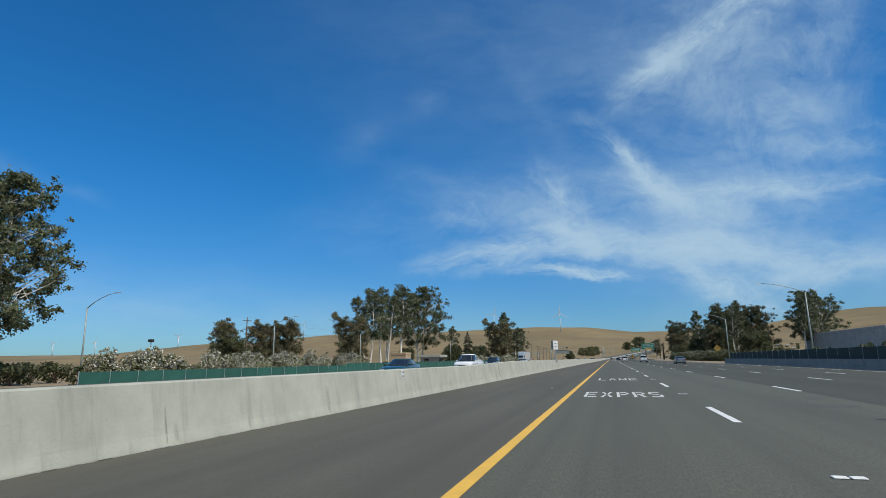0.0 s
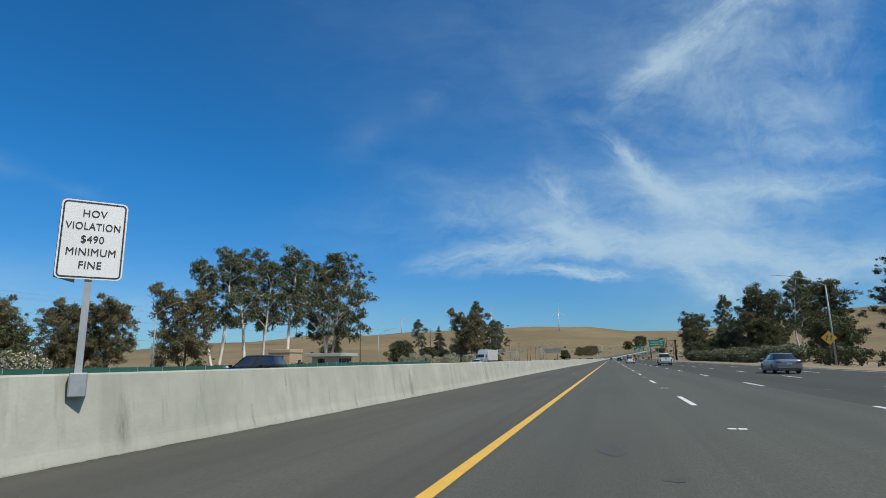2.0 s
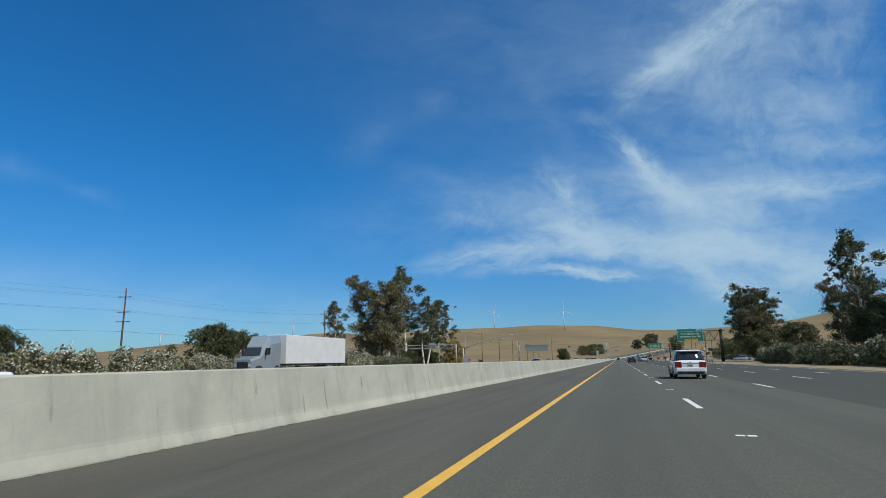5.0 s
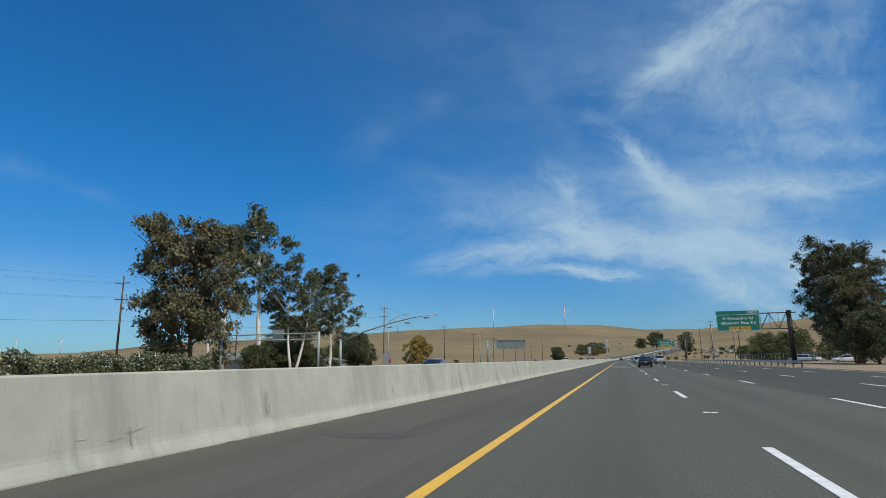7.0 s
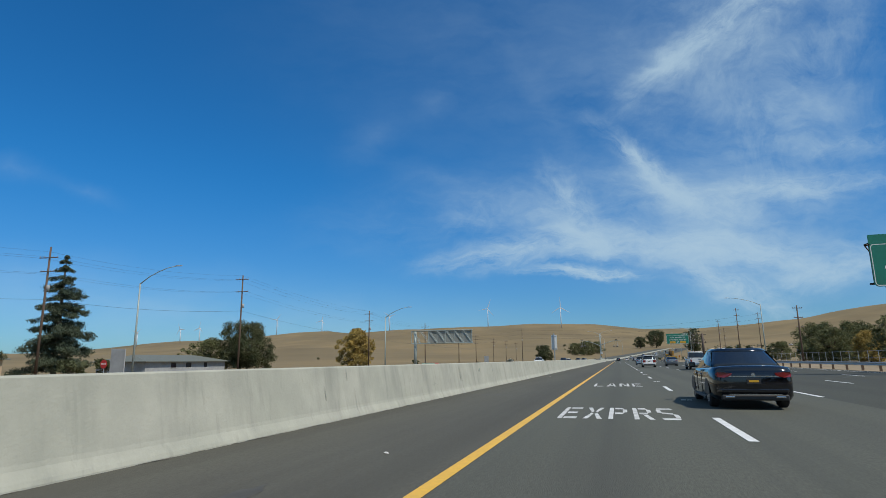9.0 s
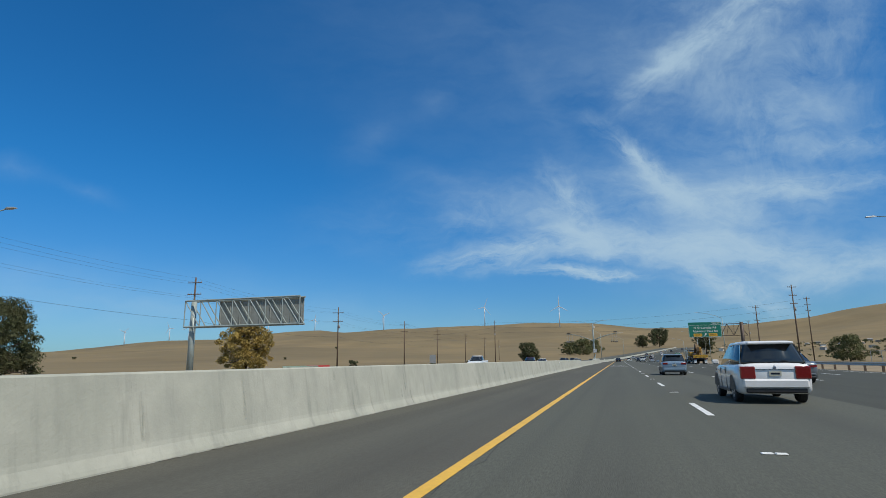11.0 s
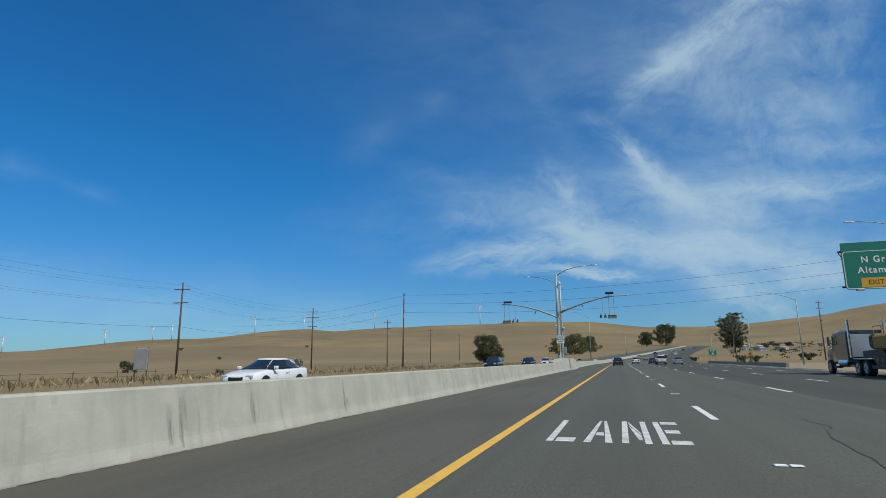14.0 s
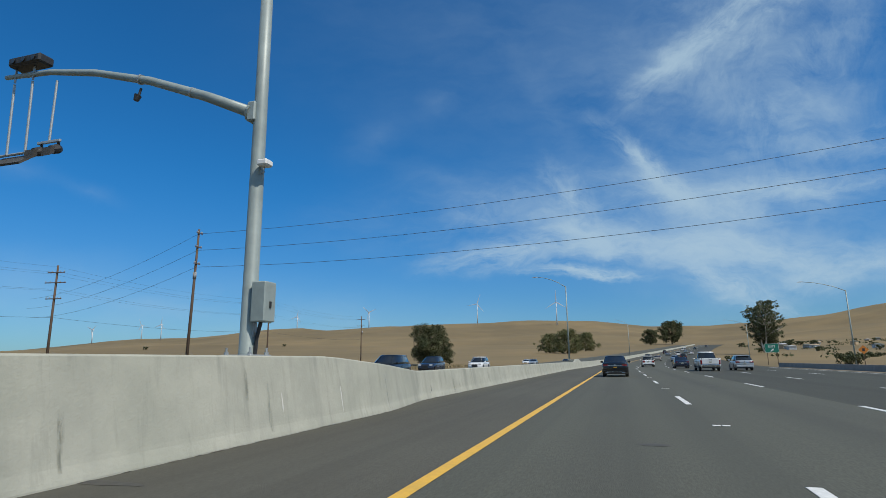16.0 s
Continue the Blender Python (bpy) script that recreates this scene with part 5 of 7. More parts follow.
# ---- warning sign on the median ----
hov = thing("road_sign", "white road sign with black lettering on a square steel post", "road sign", -7.13, 75.1, -0.07, 48)
part("post", boxed(-0.045, -0.045, 0.98, 0.045, 0.045, 3.62), GALVANISED, hov)
part("clamp", boxed(-0.10, -0.18, 0.92, 0.12, 0.18, 1.24, bevel=0.015), GALVANISED, hov)
part("back_board", sheet([(-0.19, 0.56, 2.55), (-0.42, 0.0, 2.55), (-0.42, 0.0, 3.66), (-0.19, 0.56, 3.66)], (0.92, -0.38, 0), 0.012), LOUVRE, hov, "grey back of the second sign board")
hov_board = plate("board", 0.82, 1.14, 0, -0.07, 3.10, SIGN_WHITE, hov, 0.012, 0.07)
border(hov_board, 0.82, 1.14, 0, -0.074, 3.10, SIGN_BLACK, 0.02, 0.02, 0.06)
for k, row in enumerate(("HOV", "VIOLATION", "$490", "MINIMUM", "FINE")):
    face_text(row, 0.150, 0, -0.0755, 3.475 - 0.187 * k, SIGN_BLACK, hov_board, 0.92 if row != "VIOLATION" else 0.82, 1.06, 0.0)

# ---- toll gantry poles on the median ----
def toll_pole(x, y, z, side_way, near, label, d):
    """A stout pole with an arched mast arm (s: +1 to the right) that carries toll readers, and a street lamp on top."""
    ob = thing("toll_gantry", label, "gantry pole", x, y, z, group="toll gantry poles")
    s = side_way
    r0, r1 = (0.195, 0.145) if near else (0.165, 0.125)
    part("pole", tubed([(0, 0, 0), (0, 0, 0.10), (0, 0, 5.5), (0, 0, 10.1)], [r0 + 0.05, r0, (r0 + r1) / 2, r1], 18), POLE_PAINT, ob, smooth=True)
    part("cap", tubed([(0, 0, 10.08), (0, 0, 10.15)], [r1 + 0.02, r1 * 0.8], 14), GALVANISED, ob)
    part("base_plate", boxed(-0.36, -0.36, 0, 0.36, 0.36, 0.06, bevel=0.015), GALVANISED, ob)
    for a in (-0.28, 0.28):
        for b in (-0.28, 0.28):
            bolt = part("bolt", tubed([(a, b, 0.05), (a, b, 0.2)], 0.022, 6), GALVANISED, ob)
            part("nut", tubed([(a, b, 0.06), (a, b, 0.11)], 0.045, 6), GALVANISED, bolt)
    part("hand_hole", boxed(r0 - 0.02, -0.07, 0.42, r0 + 0.012, 0.07, 0.72, bevel=0.01), GALVANISED, ob, "small steel access cover")
    root = Vector((s * 0.2, 0, 5.42))
    arm = part("arm", tubed([root, (s * 1.5, 0, 6.05 - 0.2 * d), (s * 3.2, 0, 6.75 - 0.4 * d), (s * 5.0, 0, 7.3 - 0.6 * d), (s * 6.6, 0, 7.62 - 0.8 * d), (s * 8.2, 0, 7.75 - d)], [0.135, 0.12, 0.105, 0.09, 0.075, 0.06], 12), POLE_PAINT, ob, smooth=True)
    # the arm's root: a saddle on the pole and a bolted flange on the arm
    part("saddle", boxed(s * 0.02, -r0 - 0.03, 5.16, s * (r0 + 0.07), r0 + 0.03, 5.62, bevel=0.03), POLE_PAINT, ob)
    lean = Vector((s * 1.3, 0, 0.63 - 0.2 * d)).normalized()
    part("flange", tubed([root - lean * 0.02, root + lean * 0.05], 0.22, 16), POLE_PAINT, arm, smooth=False)
    for k in range(6):
        a = 2 * math.pi * k / 6
        up = lean.cross(Vector((0, 1, 0)))
        c = root + lean * 0.05 + (Vector((0, 1, 0)) * math.cos(a) + up * math.sin(a)) * 0.17
        part("bolt", tubed([c, c + lean * 0.04], 0.02, 6), GALVANISED, arm)
    for q in (1.9, 3.5):
        zz = float(np.interp(q, (1.5, 3.2, 5.0), (6.05 - 0.2 * d, 6.75 - 0.4 * d, 7.3 - 0.6 * d)))
        part("strap", tubed([(s * (q - 0.02), 0, zz - 0.01), (s * (q + 0.03), 0, zz + 0.01)], 0.128, 12), GALVANISED, arm)
    lamp_arm = part("lamp_arm", tubed([(0, 0, 9.95), (s * 0.6, 0, 10.36 - 0.15 * d), (s * 1.2, 0, 10.75 - 0.3 * d), (s * 2.6, 0, 11.3 - 0.7 * d), (s * 4.2, 0, 11.55 - d)], [0.07, 0.062, 0.055, 0.05, 0.04], 10), POLE_PAINT, ob, smooth=True)
    part("lamp_head", loft([[(s * q, w * k, 11.55 - d + zz * m) for k, m in ((-1, -0.4), (1, -0.4), (0.8, 1), (-0.8, 1))] for q, w, zz in ((4.1, 0.06, 0.04), (4.3, 0.16, 0.08), (4.75, 0.15, 0.07), (4.9, 0.10, 0.03))]), GALVANISED, lamp_arm, "grey luminaire")
    s = side_way * (1.0 if near else 1.2)
    reader = part("reader", boxed(s * 5.65, -0.22, 7.90 - 0.9 * d, s * 6.6, 0.22, 8.16 - 0.9 * d, bevel=0.05), BLACK, arm, "black toll reader box")
    for px in (5.82, 6.12, 6.42):
        part("lens", tubed([(s * px, -0.225, 8.03 - 0.9 * d), (s * px, -0.25, 8.03 - 0.9 * d)], 0.07, 10), CAR_GLASS, reader)
    for px in (6.0, 6.55):
        part("rod", tubed([(s * px, 0, 7.45 - 0.7 * d), (s * px, 0.06, 5.50 - d)], 0.032, 8), GALVANISED, arm)
        part("stay", tubed([(s * px, 0, 7.5 - 0.7 * d), (s * px, 0, 7.92 - 0.9 * d)], 0.03, 6), GALVANISED, arm)
    panel = part("antenna", loft([[(s * q, -0.24, 5.12 - d), (s * q, -0.21, 5.07 - d), (s * q, 0.20, 5.42 - d), (s * q, 0.17, 5.48 - d)] for q in (5.80, 6.78)]), ANTENNA, arm, "flat dark antenna panel tilted to the road")
    part("rail", tubed([(s * 5.78, 0.08, 5.50 - d), (s * 6.80, 0.08, 5.50 - d)], 0.035, 6), GALVANISED, panel)
    part("rod", tubed([(s * 5.26, 0, 7.3 - 0.6 * d), (s * 5.26, 0, 5.66 - d)], 0.03, 8), GALVANISED, arm)
    part("crossbar", boxed(s * 4.94, -0.03, 5.62 - d, s * 5.58, 0.03, 5.69 - d, bevel=0.008), GALVANISED, arm)
    for px in (5.02, 5.5):
        unit = part("camera_housing", tubed([(s * px, 0.10, 5.46 - d), (s * px, 0.02, 5.44 - d), (s * px, -0.14, 5.36 - d)], [0.09, 0.13, 0.11], 10), BLACK, arm, "dark camera housing")
        part("hood", loft([[(s * px + k * w, yy, zz + m * h) for k, m in ((-1, -1), (1, -1), (1, 1), (-1, 1))] for yy, zz, w, h in ((-0.12, 5.37 - d, 0.10, 0.09), (-0.27, 5.27 - d, 0.14, 0.11))]), ANTENNA, unit)
        part("yoke", tubed([(s * px, 0.02, 5.64 - d), (s * px, 0.06, 5.52 - d)], 0.035, 6), BLACK, unit)
    part("sensor", tubed([(s * 2.9, 0, 6.6 - 0.4 * d), (s * 2.92, -0.02, 6.42 - 0.4 * d), (s * 2.93, -0.04, 6.40 - 0.4 * d), (s * 2.95, -0.06, 6.26 - 0.4 * d)], [0.03, 0.03, 0.09, 0.06], 10), BLACK, arm, "small dark dome camera under the arm")
    if near:
        dome = part("dome_bracket", tubed([(0.12, -0.06, 9.15), (0.36, -0.16, 9.22), (0.40, -0.18, 9.12)], 0.035, 8), SIGN_WHITE, ob)
        part("dome_camera", tubed([(0.40, -0.18, 9.14), (0.40, -0.18, 9.05), (0.40, -0.18, 8.92), (0.40, -0.18, 8.84)], [0.07, 0.13, 0.12, 0.05], 12), SIGN_WHITE, dome, "white dome camera")
    side = -1 if near else 1
    zc = 3.85 if near else 4.05
    arm_b = part("camera_bracket", tubed([(side * 0.1, -0.06, zc - 0.12), (side * 0.26, -0.12, zc - 0.12), (side * 0.28, -0.14, zc)], 0.02, 6), GALVANISED, ob)
    part("side_camera", boxed(side * 0.16, -0.28, zc, side * 0.42, -0.02, zc + 0.14, bevel=0.03), SIGN_WHITE, arm_b, "white bullet camera")
    if near:
        b = plate("board", 0.92, 0.93, 0.21, -0.42, 2.26, SIGN_WHITE, ob, 0.012, 0.05)
        border(b, 0.92, 0.93, 0.21, -0.424, 2.26, SIGN_BLACK, 0.012, 0.018, 0.04)
        for k, row in enumerate(("EXPRESS", "RESTRICTION", "ENDS")):
            face_text(row, 0.185, 0.21, -0.428, 2.52 - 0.26 * k, SIGN_BLACK, b, 0.98 if k != 1 else 0.76, 1.05, 0.002)
        part("sign_bracket", boxed(-0.12, -0.41, 2.1, 0.14, -0.15, 2.3, bevel=0.01), GALVANISED, ob)
        cab = part("cabinet", boxed(-0.11, -0.84, 0.94, 0.20, -0.15, 1.66, bevel=0.02), POLE_PAINT, ob, "grey steel equipment cabinet")
        part("door_seam", boxed(0.198, -0.78, 1.0, 0.204, -0.23, 1.6), GALVANISED, cab)
        part("latch", boxed(0.20, -0.33, 1.24, 0.225, -0.29, 1.36, bevel=0.006), BLACK, cab)
        part("floor_pan", boxed(-0.08, -0.81, 0.915, 0.17, -0.20, 0.945), BLACK, cab)
        m = plate("hazard_marker", 0.29, 0.70, 0.045, -0.855, 1.30, SIGN_YELLOW, ob, 0.01, 0.02, "yellow and black striped marker")
        for k in range(4):
            z0 = 0.97 + 0.17 * k
            part("stripe", sheet([(-0.098, -0.858, z0 + 0.14), (0.188, -0.858, z0), (0.188, -0.858, z0 + 0.075), (-0.098, -0.858, min(z0 + 0.215, 1.645))], (0, 1, 0), 0.002), SIGN_BLACK, m)
        for k, yy in enumerate((-0.72, -0.34)):
            part("conduit", tubed([(0.02 + 0.03 * k, yy, 0.93), (0.0 + 0.03 * k, yy, 0.72), (0.0 + 0.03 * k, yy * 0.8, 0.52), (-0.06, yy * 0.45 - 0.05, 0.44), (0, -0.1, 0.46)], 0.035, 8), BLACK, ob, "black flexible conduit")
    else:
        cab = part("cabinet", boxed(0.17, -0.2, 0.72, 0.50, 0.2, 1.55, bevel=0.02), POLE_PAINT, ob, "grey steel equipment cabinet")
        part("latch", boxed(0.5, -0.03, 1.0, 0.52, 0.03, 1.14, bevel=0.005), BLACK, cab)
        part("conduit", tubed([(0.3, 0.0, 0.72), (0.22, 0, 0.4), (0.2, 0, 0.06)], 0.04, 8), BLACK, ob)
    return ob


ANTENNA = material("dark_panel", (0.045, 0.040, 0.033), 0.6, second=(0.06, 0.054, 0.045), scale=3)
toll_pole(-6.64, 551.5, 1.36, 1, True, "tall grey gantry pole with toll readers and an express sign", 0.5)
toll_pole(-7.11, 561.0, 1.36, -1, False, "tall grey gantry pole with toll readers and a cabinet", 0.15)
# ---- vehicles, standing where the frames show them for longest ----
WHITE_CAR = paint("white_car_paint", (0.72, 0.72, 0.71))
BLACK_CAR = material("black_car_paint", (0.003, 0.0035, 0.0055), 0.12, second=(0.004, 0.0045, 0.007), scale=0.8, coat=0.6, grime=(0.008, 0.008, 0.009), grime_scale=1.5, grime_amount=0.3)
NAVY_CAR = paint("dark_blue_car_paint", (0.010, 0.016, 0.035), 0.12)
GREY_CAR = paint("grey_car_paint", (0.16, 0.18, 0.20), 0.28, 0.4)
SILVER_CAR = paint("silver_car_paint", (0.42, 0.45, 0.47), 0.3, 0.5)
TEAL_CAR = paint("dark_teal_car_paint", (0.012, 0.05, 0.055), 0.15)
BLUE_CAR = paint("pale_blue_car_paint", (0.20, 0.28, 0.36), 0.28, 0.3)
MAROON_CAR = paint("maroon_car_paint", (0.055, 0.012, 0.014), 0.2)
BEIGE_CAR = paint("beige_car_paint", (0.38, 0.34, 0.28), 0.3, 0.3)

# lower body: (share of length from the rear, half width share, underside, top); glass: rear foot, rear roof, front roof, front foot, belt height
KINDS = {
    "sedan": (4.75, 1.84, 1.45, 0.33, [(0.0, 0.78, 0.44, 0.80), (0.008, 0.86, 0.30, 0.93), (0.022, 0.92, 0.25, 0.99), (0.05, 0.97, 0.22, 1.02), (0.16, 1.0, 0.20, 1.01), (0.5, 1.0, 0.18, 0.97), (0.72, 1.0, 0.18, 0.96), (0.86, 0.98, 0.20, 0.88), (0.96, 0.92, 0.22, 0.76), (1.0, 0.72, 0.30, 0.62)], (0.125, 0.30, 0.53, 0.74, 0.95)),
    "suv": (4.65, 1.88, 1.70, 0.36, [(0.0, 0.84, 0.50, 0.95), (0.012, 0.93, 0.34, 1.08), (0.04, 0.98, 0.27, 1.10), (0.16, 1.0, 0.25, 1.08), (0.5, 1.0, 0.24, 1.06), (0.74, 1.0, 0.24, 1.05), (0.86, 0.98, 0.25, 1.00), (0.96, 0.93, 0.28, 0.88), (1.0, 0.78, 0.36, 0.70)], (0.012, 0.085, 0.56, 0.76, 1.04)),
    "hatch": (4.30, 1.80, 1.55, 0.33, [(0.0, 0.82, 0.44, 0.88), (0.014, 0.92, 0.30, 1.0), (0.04, 0.98, 0.23, 1.02), (0.16, 1.0, 0.20, 1.0), (0.5, 1.0, 0.18, 0.98), (0.74, 1.0, 0.18, 0.97), (0.88, 0.97, 0.20, 0.88), (0.97, 0.90, 0.24, 0.74), (1.0, 0.72, 0.30, 0.62)], (0.02, 0.12, 0.55, 0.78, 0.96)),
    "pickup": (5.80, 2.00, 1.92, 0.40, [(0.0, 0.92, 0.55, 1.12), (0.01, 0.97, 0.45, 1.15), (0.04, 0.99, 0.42, 1.15), (0.2, 1.0, 0.40, 1.15), (0.42, 1.0, 0.38, 1.16), (0.72, 1.0, 0.38, 1.18), (0.86, 0.99, 0.38, 1.14), (0.97, 0.95, 0.42, 1.05), (1.0, 0.85, 0.50, 0.90)], (0.375, 0.41, 0.60, 0.74, 1.14)),
}


def wheel(parent, x, y, r, wide=0.22, rim=RIM):
    s = 1 if x > 0 else -1
    w = part("wheel", tubed([(x - wide / 2, y, r), (x - wide / 2 + 0.03, y, r), (x + wide / 2 - 0.03, y, r), (x + wide / 2, y, r)], [r * 0.9, r, r, r * 0.9], 20), TYRE, parent, smooth=False)
    part("rim", tubed([(x + s * (wide / 2 - 0.015), y, r), (x + s * (wide / 2 + 0.006), y, r)], [r * 0.68, r * 0.62], 16), rim, w)
    part("hub", tubed([(x + s * wide / 2, y, r), (x + s * (wide / 2 + 0.02), y, r)], [r * 0.2, r * 0.16], 10), BLACK, w)
    for k in range(5):
        a = 2 * math.pi * k / 5
        c, d = math.cos(a), math.sin(a)
        part("spoke_gap", tubed([(x + s * (wide / 2 + 0.003), y + c * r * 0.44, r + d * r * 0.44), (x + s * (wide / 2 + 0.009), y + c * r * 0.44, r + d * r * 0.44)], [r * 0.13, r * 0.13], 7), BLACK, w)


def car(kind, label, coat, x, y, z=0.0, turn=0.0, size=1.0, name="", oncoming=False, plain=False):
    """A car with its rear towards -y; lofted body, glass house, roof, pillars, wheels, lamps and trim."""
    L, W, H, R, rows, (rb, rr, fr, fb, belt) = KINDS[kind]
    ob = thing(name or {"pickup": "pickup_truck", "suv": "suv", "hatch": "hatchback_car", "sedan": "sedan_car"}[kind], label, "truck" if kind == "pickup" else "car", x, y, z, turn + (180 if oncoming else 0), "vehicles on the freeway")
    half = W / 2
    rings = []
    for s, w, zb, zt in rows:
        yy, w = (s - 0.5) * L, w * half
        mid = zb + (zt - zb) * 0.55
        pts = [(w * 0.90, zb), (w * 0.985, zb + 0.10), (w, mid), (w * 0.975, zt - 0.10), (w * 0.92, zt - 0.02), (w * 0.72, zt + 0.012), (w * 0.35, zt + 0.028)]
        rings.append([(px, yy, pz) for px, pz in pts] + [(-px, yy, pz) for px, pz in reversed(pts)])
    body = part("body", loft(rings), coat, ob, smooth=True)
    # glass house
    def level(k, grow_by=0.0):
        s0, s1 = rb + (rr - rb) * k, fb + (fr - fb) * k
        w = half * (0.90 - 0.19 * k ** 1.2) + grow_by
        zz = belt + (H - belt) * k
        y0, y1 = (s0 - 0.5) * L - grow_by, (s1 - 0.5) * L + grow_by
        c = 0.10 + 0.05 * k
        return [(w - c, y0, zz), (w, y0 + c * 1.6, zz), (w, (y0 + y1) / 2, zz), (w, y1 - c * 2, zz), (w - c * 1.6, y1, zz), (0, y1 + 0.03, zz),
                (-w + c * 1.6, y1, zz), (-w, y1 - c * 2, zz), (-w, (y0 + y1) / 2, zz), (-w, y0 + c * 1.6, zz), (-w + c, y0, zz), (0, y0 - 0.03, zz)]
    part("glass", loft([level(0.0), level(0.3), level(0.6), level(0.9), level(0.95)]), CAR_GLASS, ob, smooth=True)
    top = level(0.97)
    crown = [(px * 0.86, (py - (rr + fr - 1) / 2 * L) * 0.9 + (rr + fr - 1) / 2 * L, H + 0.03) for px, py, pz in top]
    brow = [(px * 0.95, (py - (rr + fr - 1) / 2 * L) * 0.965 + (rr + fr - 1) / 2 * L, H + 0.012) for px, py, pz in top]
    part("roof", loft([level(0.90, 0.006), level(0.955, 0.005), brow, crown]), coat, ob, smooth=True)
    for s in (1, -1):
        for i, wide in ((1, 0.075), (2, 0.04), (4, 0.045)):
            a, b = level(0.0, 0.008)[i], level(0.9, 0.008)[i]
            bm = bmesh.new()
            quad = [(s * a[0], a[1] - wide, a[2] - 0.03), (s * a[0], a[1] + wide, a[2] - 0.03), (s * b[0], b[1] + wide * 0.8, b[2]), (s * b[0], b[1] - wide * 0.8, b[2])]
            bm.faces.new([bm.verts.new(p) for p in quad])
            bm.faces.new([bm.verts.new((p[0] - s * 0.03, p[1], p[2])) for p in quad[::-1]])
            part("pillar", bm, coat if i != 2 else BLACK, ob)
        # lamps
        ztail = rows[1][3]
        tail_h = 0.42 if kind == "pickup" else 0.34 if kind == "suv" else 0.15
        if kind == "sedan":
            e = [(0.50, -0.012, -0.06), (0.72, -0.008, -0.045), (0.86, 0.02, -0.04), (0.91, 0.06, -0.09), (0.87, 0.02, -0.16), (0.70, -0.008, -0.17), (0.54, -0.012, -0.13)]
            part("tail_light", sheet([(s * half * px, -L / 2 - 0.012 + py, ztail + pz) for px, py, pz in e], (0, 0.10, 0), 0.10), TAIL_RED, ob, "dark red tail light")
        else:
            part("tail_light", boxed(s * half * 0.93, -L / 2 - 0.025, ztail - 0.06 - tail_h, s * half * (0.78 if kind == "pickup" else 0.52), -L / 2 + (0.12 if kind == "sedan" else 0.22), ztail - 0.06, bevel=0.02), TAIL_RED, ob, "red tail light")
        part("headlight", boxed(s * half * 0.86, L / 2 - 0.24, 0.60 + 0.12 * (H > 1.6), s * half * 0.50, L / 2 - 0.045, 0.74 + 0.16 * (H > 1.6), bevel=0.02), LAMP_CLEAR, ob, "clear headlight")
        part("mirror", boxed(s * (half - 0.02), (fb - 0.5) * L - 0.42, belt + 0.02, s * (half + 0.17), (fb - 0.5) * L - 0.26, belt + 0.17, bevel=0.03), coat, ob)
        for yy in (-L * 0.29, L * 0.305):
            if not plain:
                arch = [(s * (half - 0.02), yy + math.cos(radians(a)) * (R + 0.06), R + math.sin(radians(a)) * (R + 0.06)) for a in range(0, 181, 15)]
                bm = bmesh.new()
                bm.faces.new([bm.verts.new((p[0] + s * 0.026, p[1], p[2])) for p in arch])
                part("wheel_arch", bm, BLACK, ob)
            wheel(ob, s * (half - 0.125), yy, R)
        for k in (0.44, 0.64) if kind != "pickup" else (0.5, 0.64):
            part("door_handle", boxed(s * (half * 0.985), (k - 0.5) * L - 0.1, belt - 0.16, s * (half + 0.025), (k - 0.5) * L + 0.1, belt - 0.12, bevel=0.008), CHROME if coat is BLACK_CAR else coat, ob)
            part("door_seam", boxed(s * (half * 0.99), (k - 0.5) * L - 0.16, 0.32, s * (half + 0.003), (k - 0.5) * L - 0.148, belt - 0.06), BLACK, ob)
        part("sill", boxed(s * half * 0.90, -L * 0.2, 0.19 if H < 1.6 else 0.27, s * (half + 0.01), L * 0.21, 0.25 if H < 1.6 else 0.36, bevel=0.015), BLACK, ob)
    zt = rows[1][3]
    part("rear_bumper", boxed(-half * 0.88, -L / 2 - (0.05 if kind != "sedan" else 0.025), 0.33 if H < 1.6 else 0.42, half * 0.86, -L / 2 + 0.16, 0.56 if H < 1.6 else 0.68, bevel=0.05 if kind != "sedan" else 0.09), CHROME if kind == "pickup" else coat, ob)
    part("valance", boxed(-half * 0.80, -L / 2 - 0.02, 0.22 if H < 1.6 else 0.30, half * 0.80, -L / 2 + 0.3, 0.36 if H < 1.6 else 0.44, bevel=0.03), BLACK, ob)
    number = part("number_plate", boxed(-0.155, -L / 2 - 0.022, zt - 0.32, 0.155, -L / 2 + 0.04, zt - 0.19), BLACK if coat is BLACK_CAR else PLATE, ob)
    part("bar", boxed(-0.11, -L / 2 - 0.025, zt - 0.28, 0.11, -L / 2 - 0.021, zt - 0.23), SIGN_YELLOW if coat is BLACK_CAR else NAVY_CAR, number)
    part("badge", tubed([(0, -L / 2 - 0.015, zt - 0.10), (0, -L / 2 + 0.05, zt - 0.10)], 0.045, 12), CHROME, ob)
    part("grille", boxed(-half * 0.42, L / 2 - 0.12, 0.42, half * 0.42, L / 2 + 0.004, 0.66 + 0.15 * (H > 1.6), bevel=0.02), BLACK, ob)
    part("trim", boxed(-half * 0.60, -L / 2 - 0.018, zt - 0.155, half * 0.60, -L / 2 + 0.02, zt - 0.13), CHROME, ob, "bright chrome strip")
    if kind in ("suv", "hatch"):
        part("spoiler", boxed(-half * 0.62, (rr - 0.5) * L - 0.22, H - 0.07, half * 0.62, (rr - 0.5) * L + 0.1, H + 0.0, bevel=0.02), coat, ob)
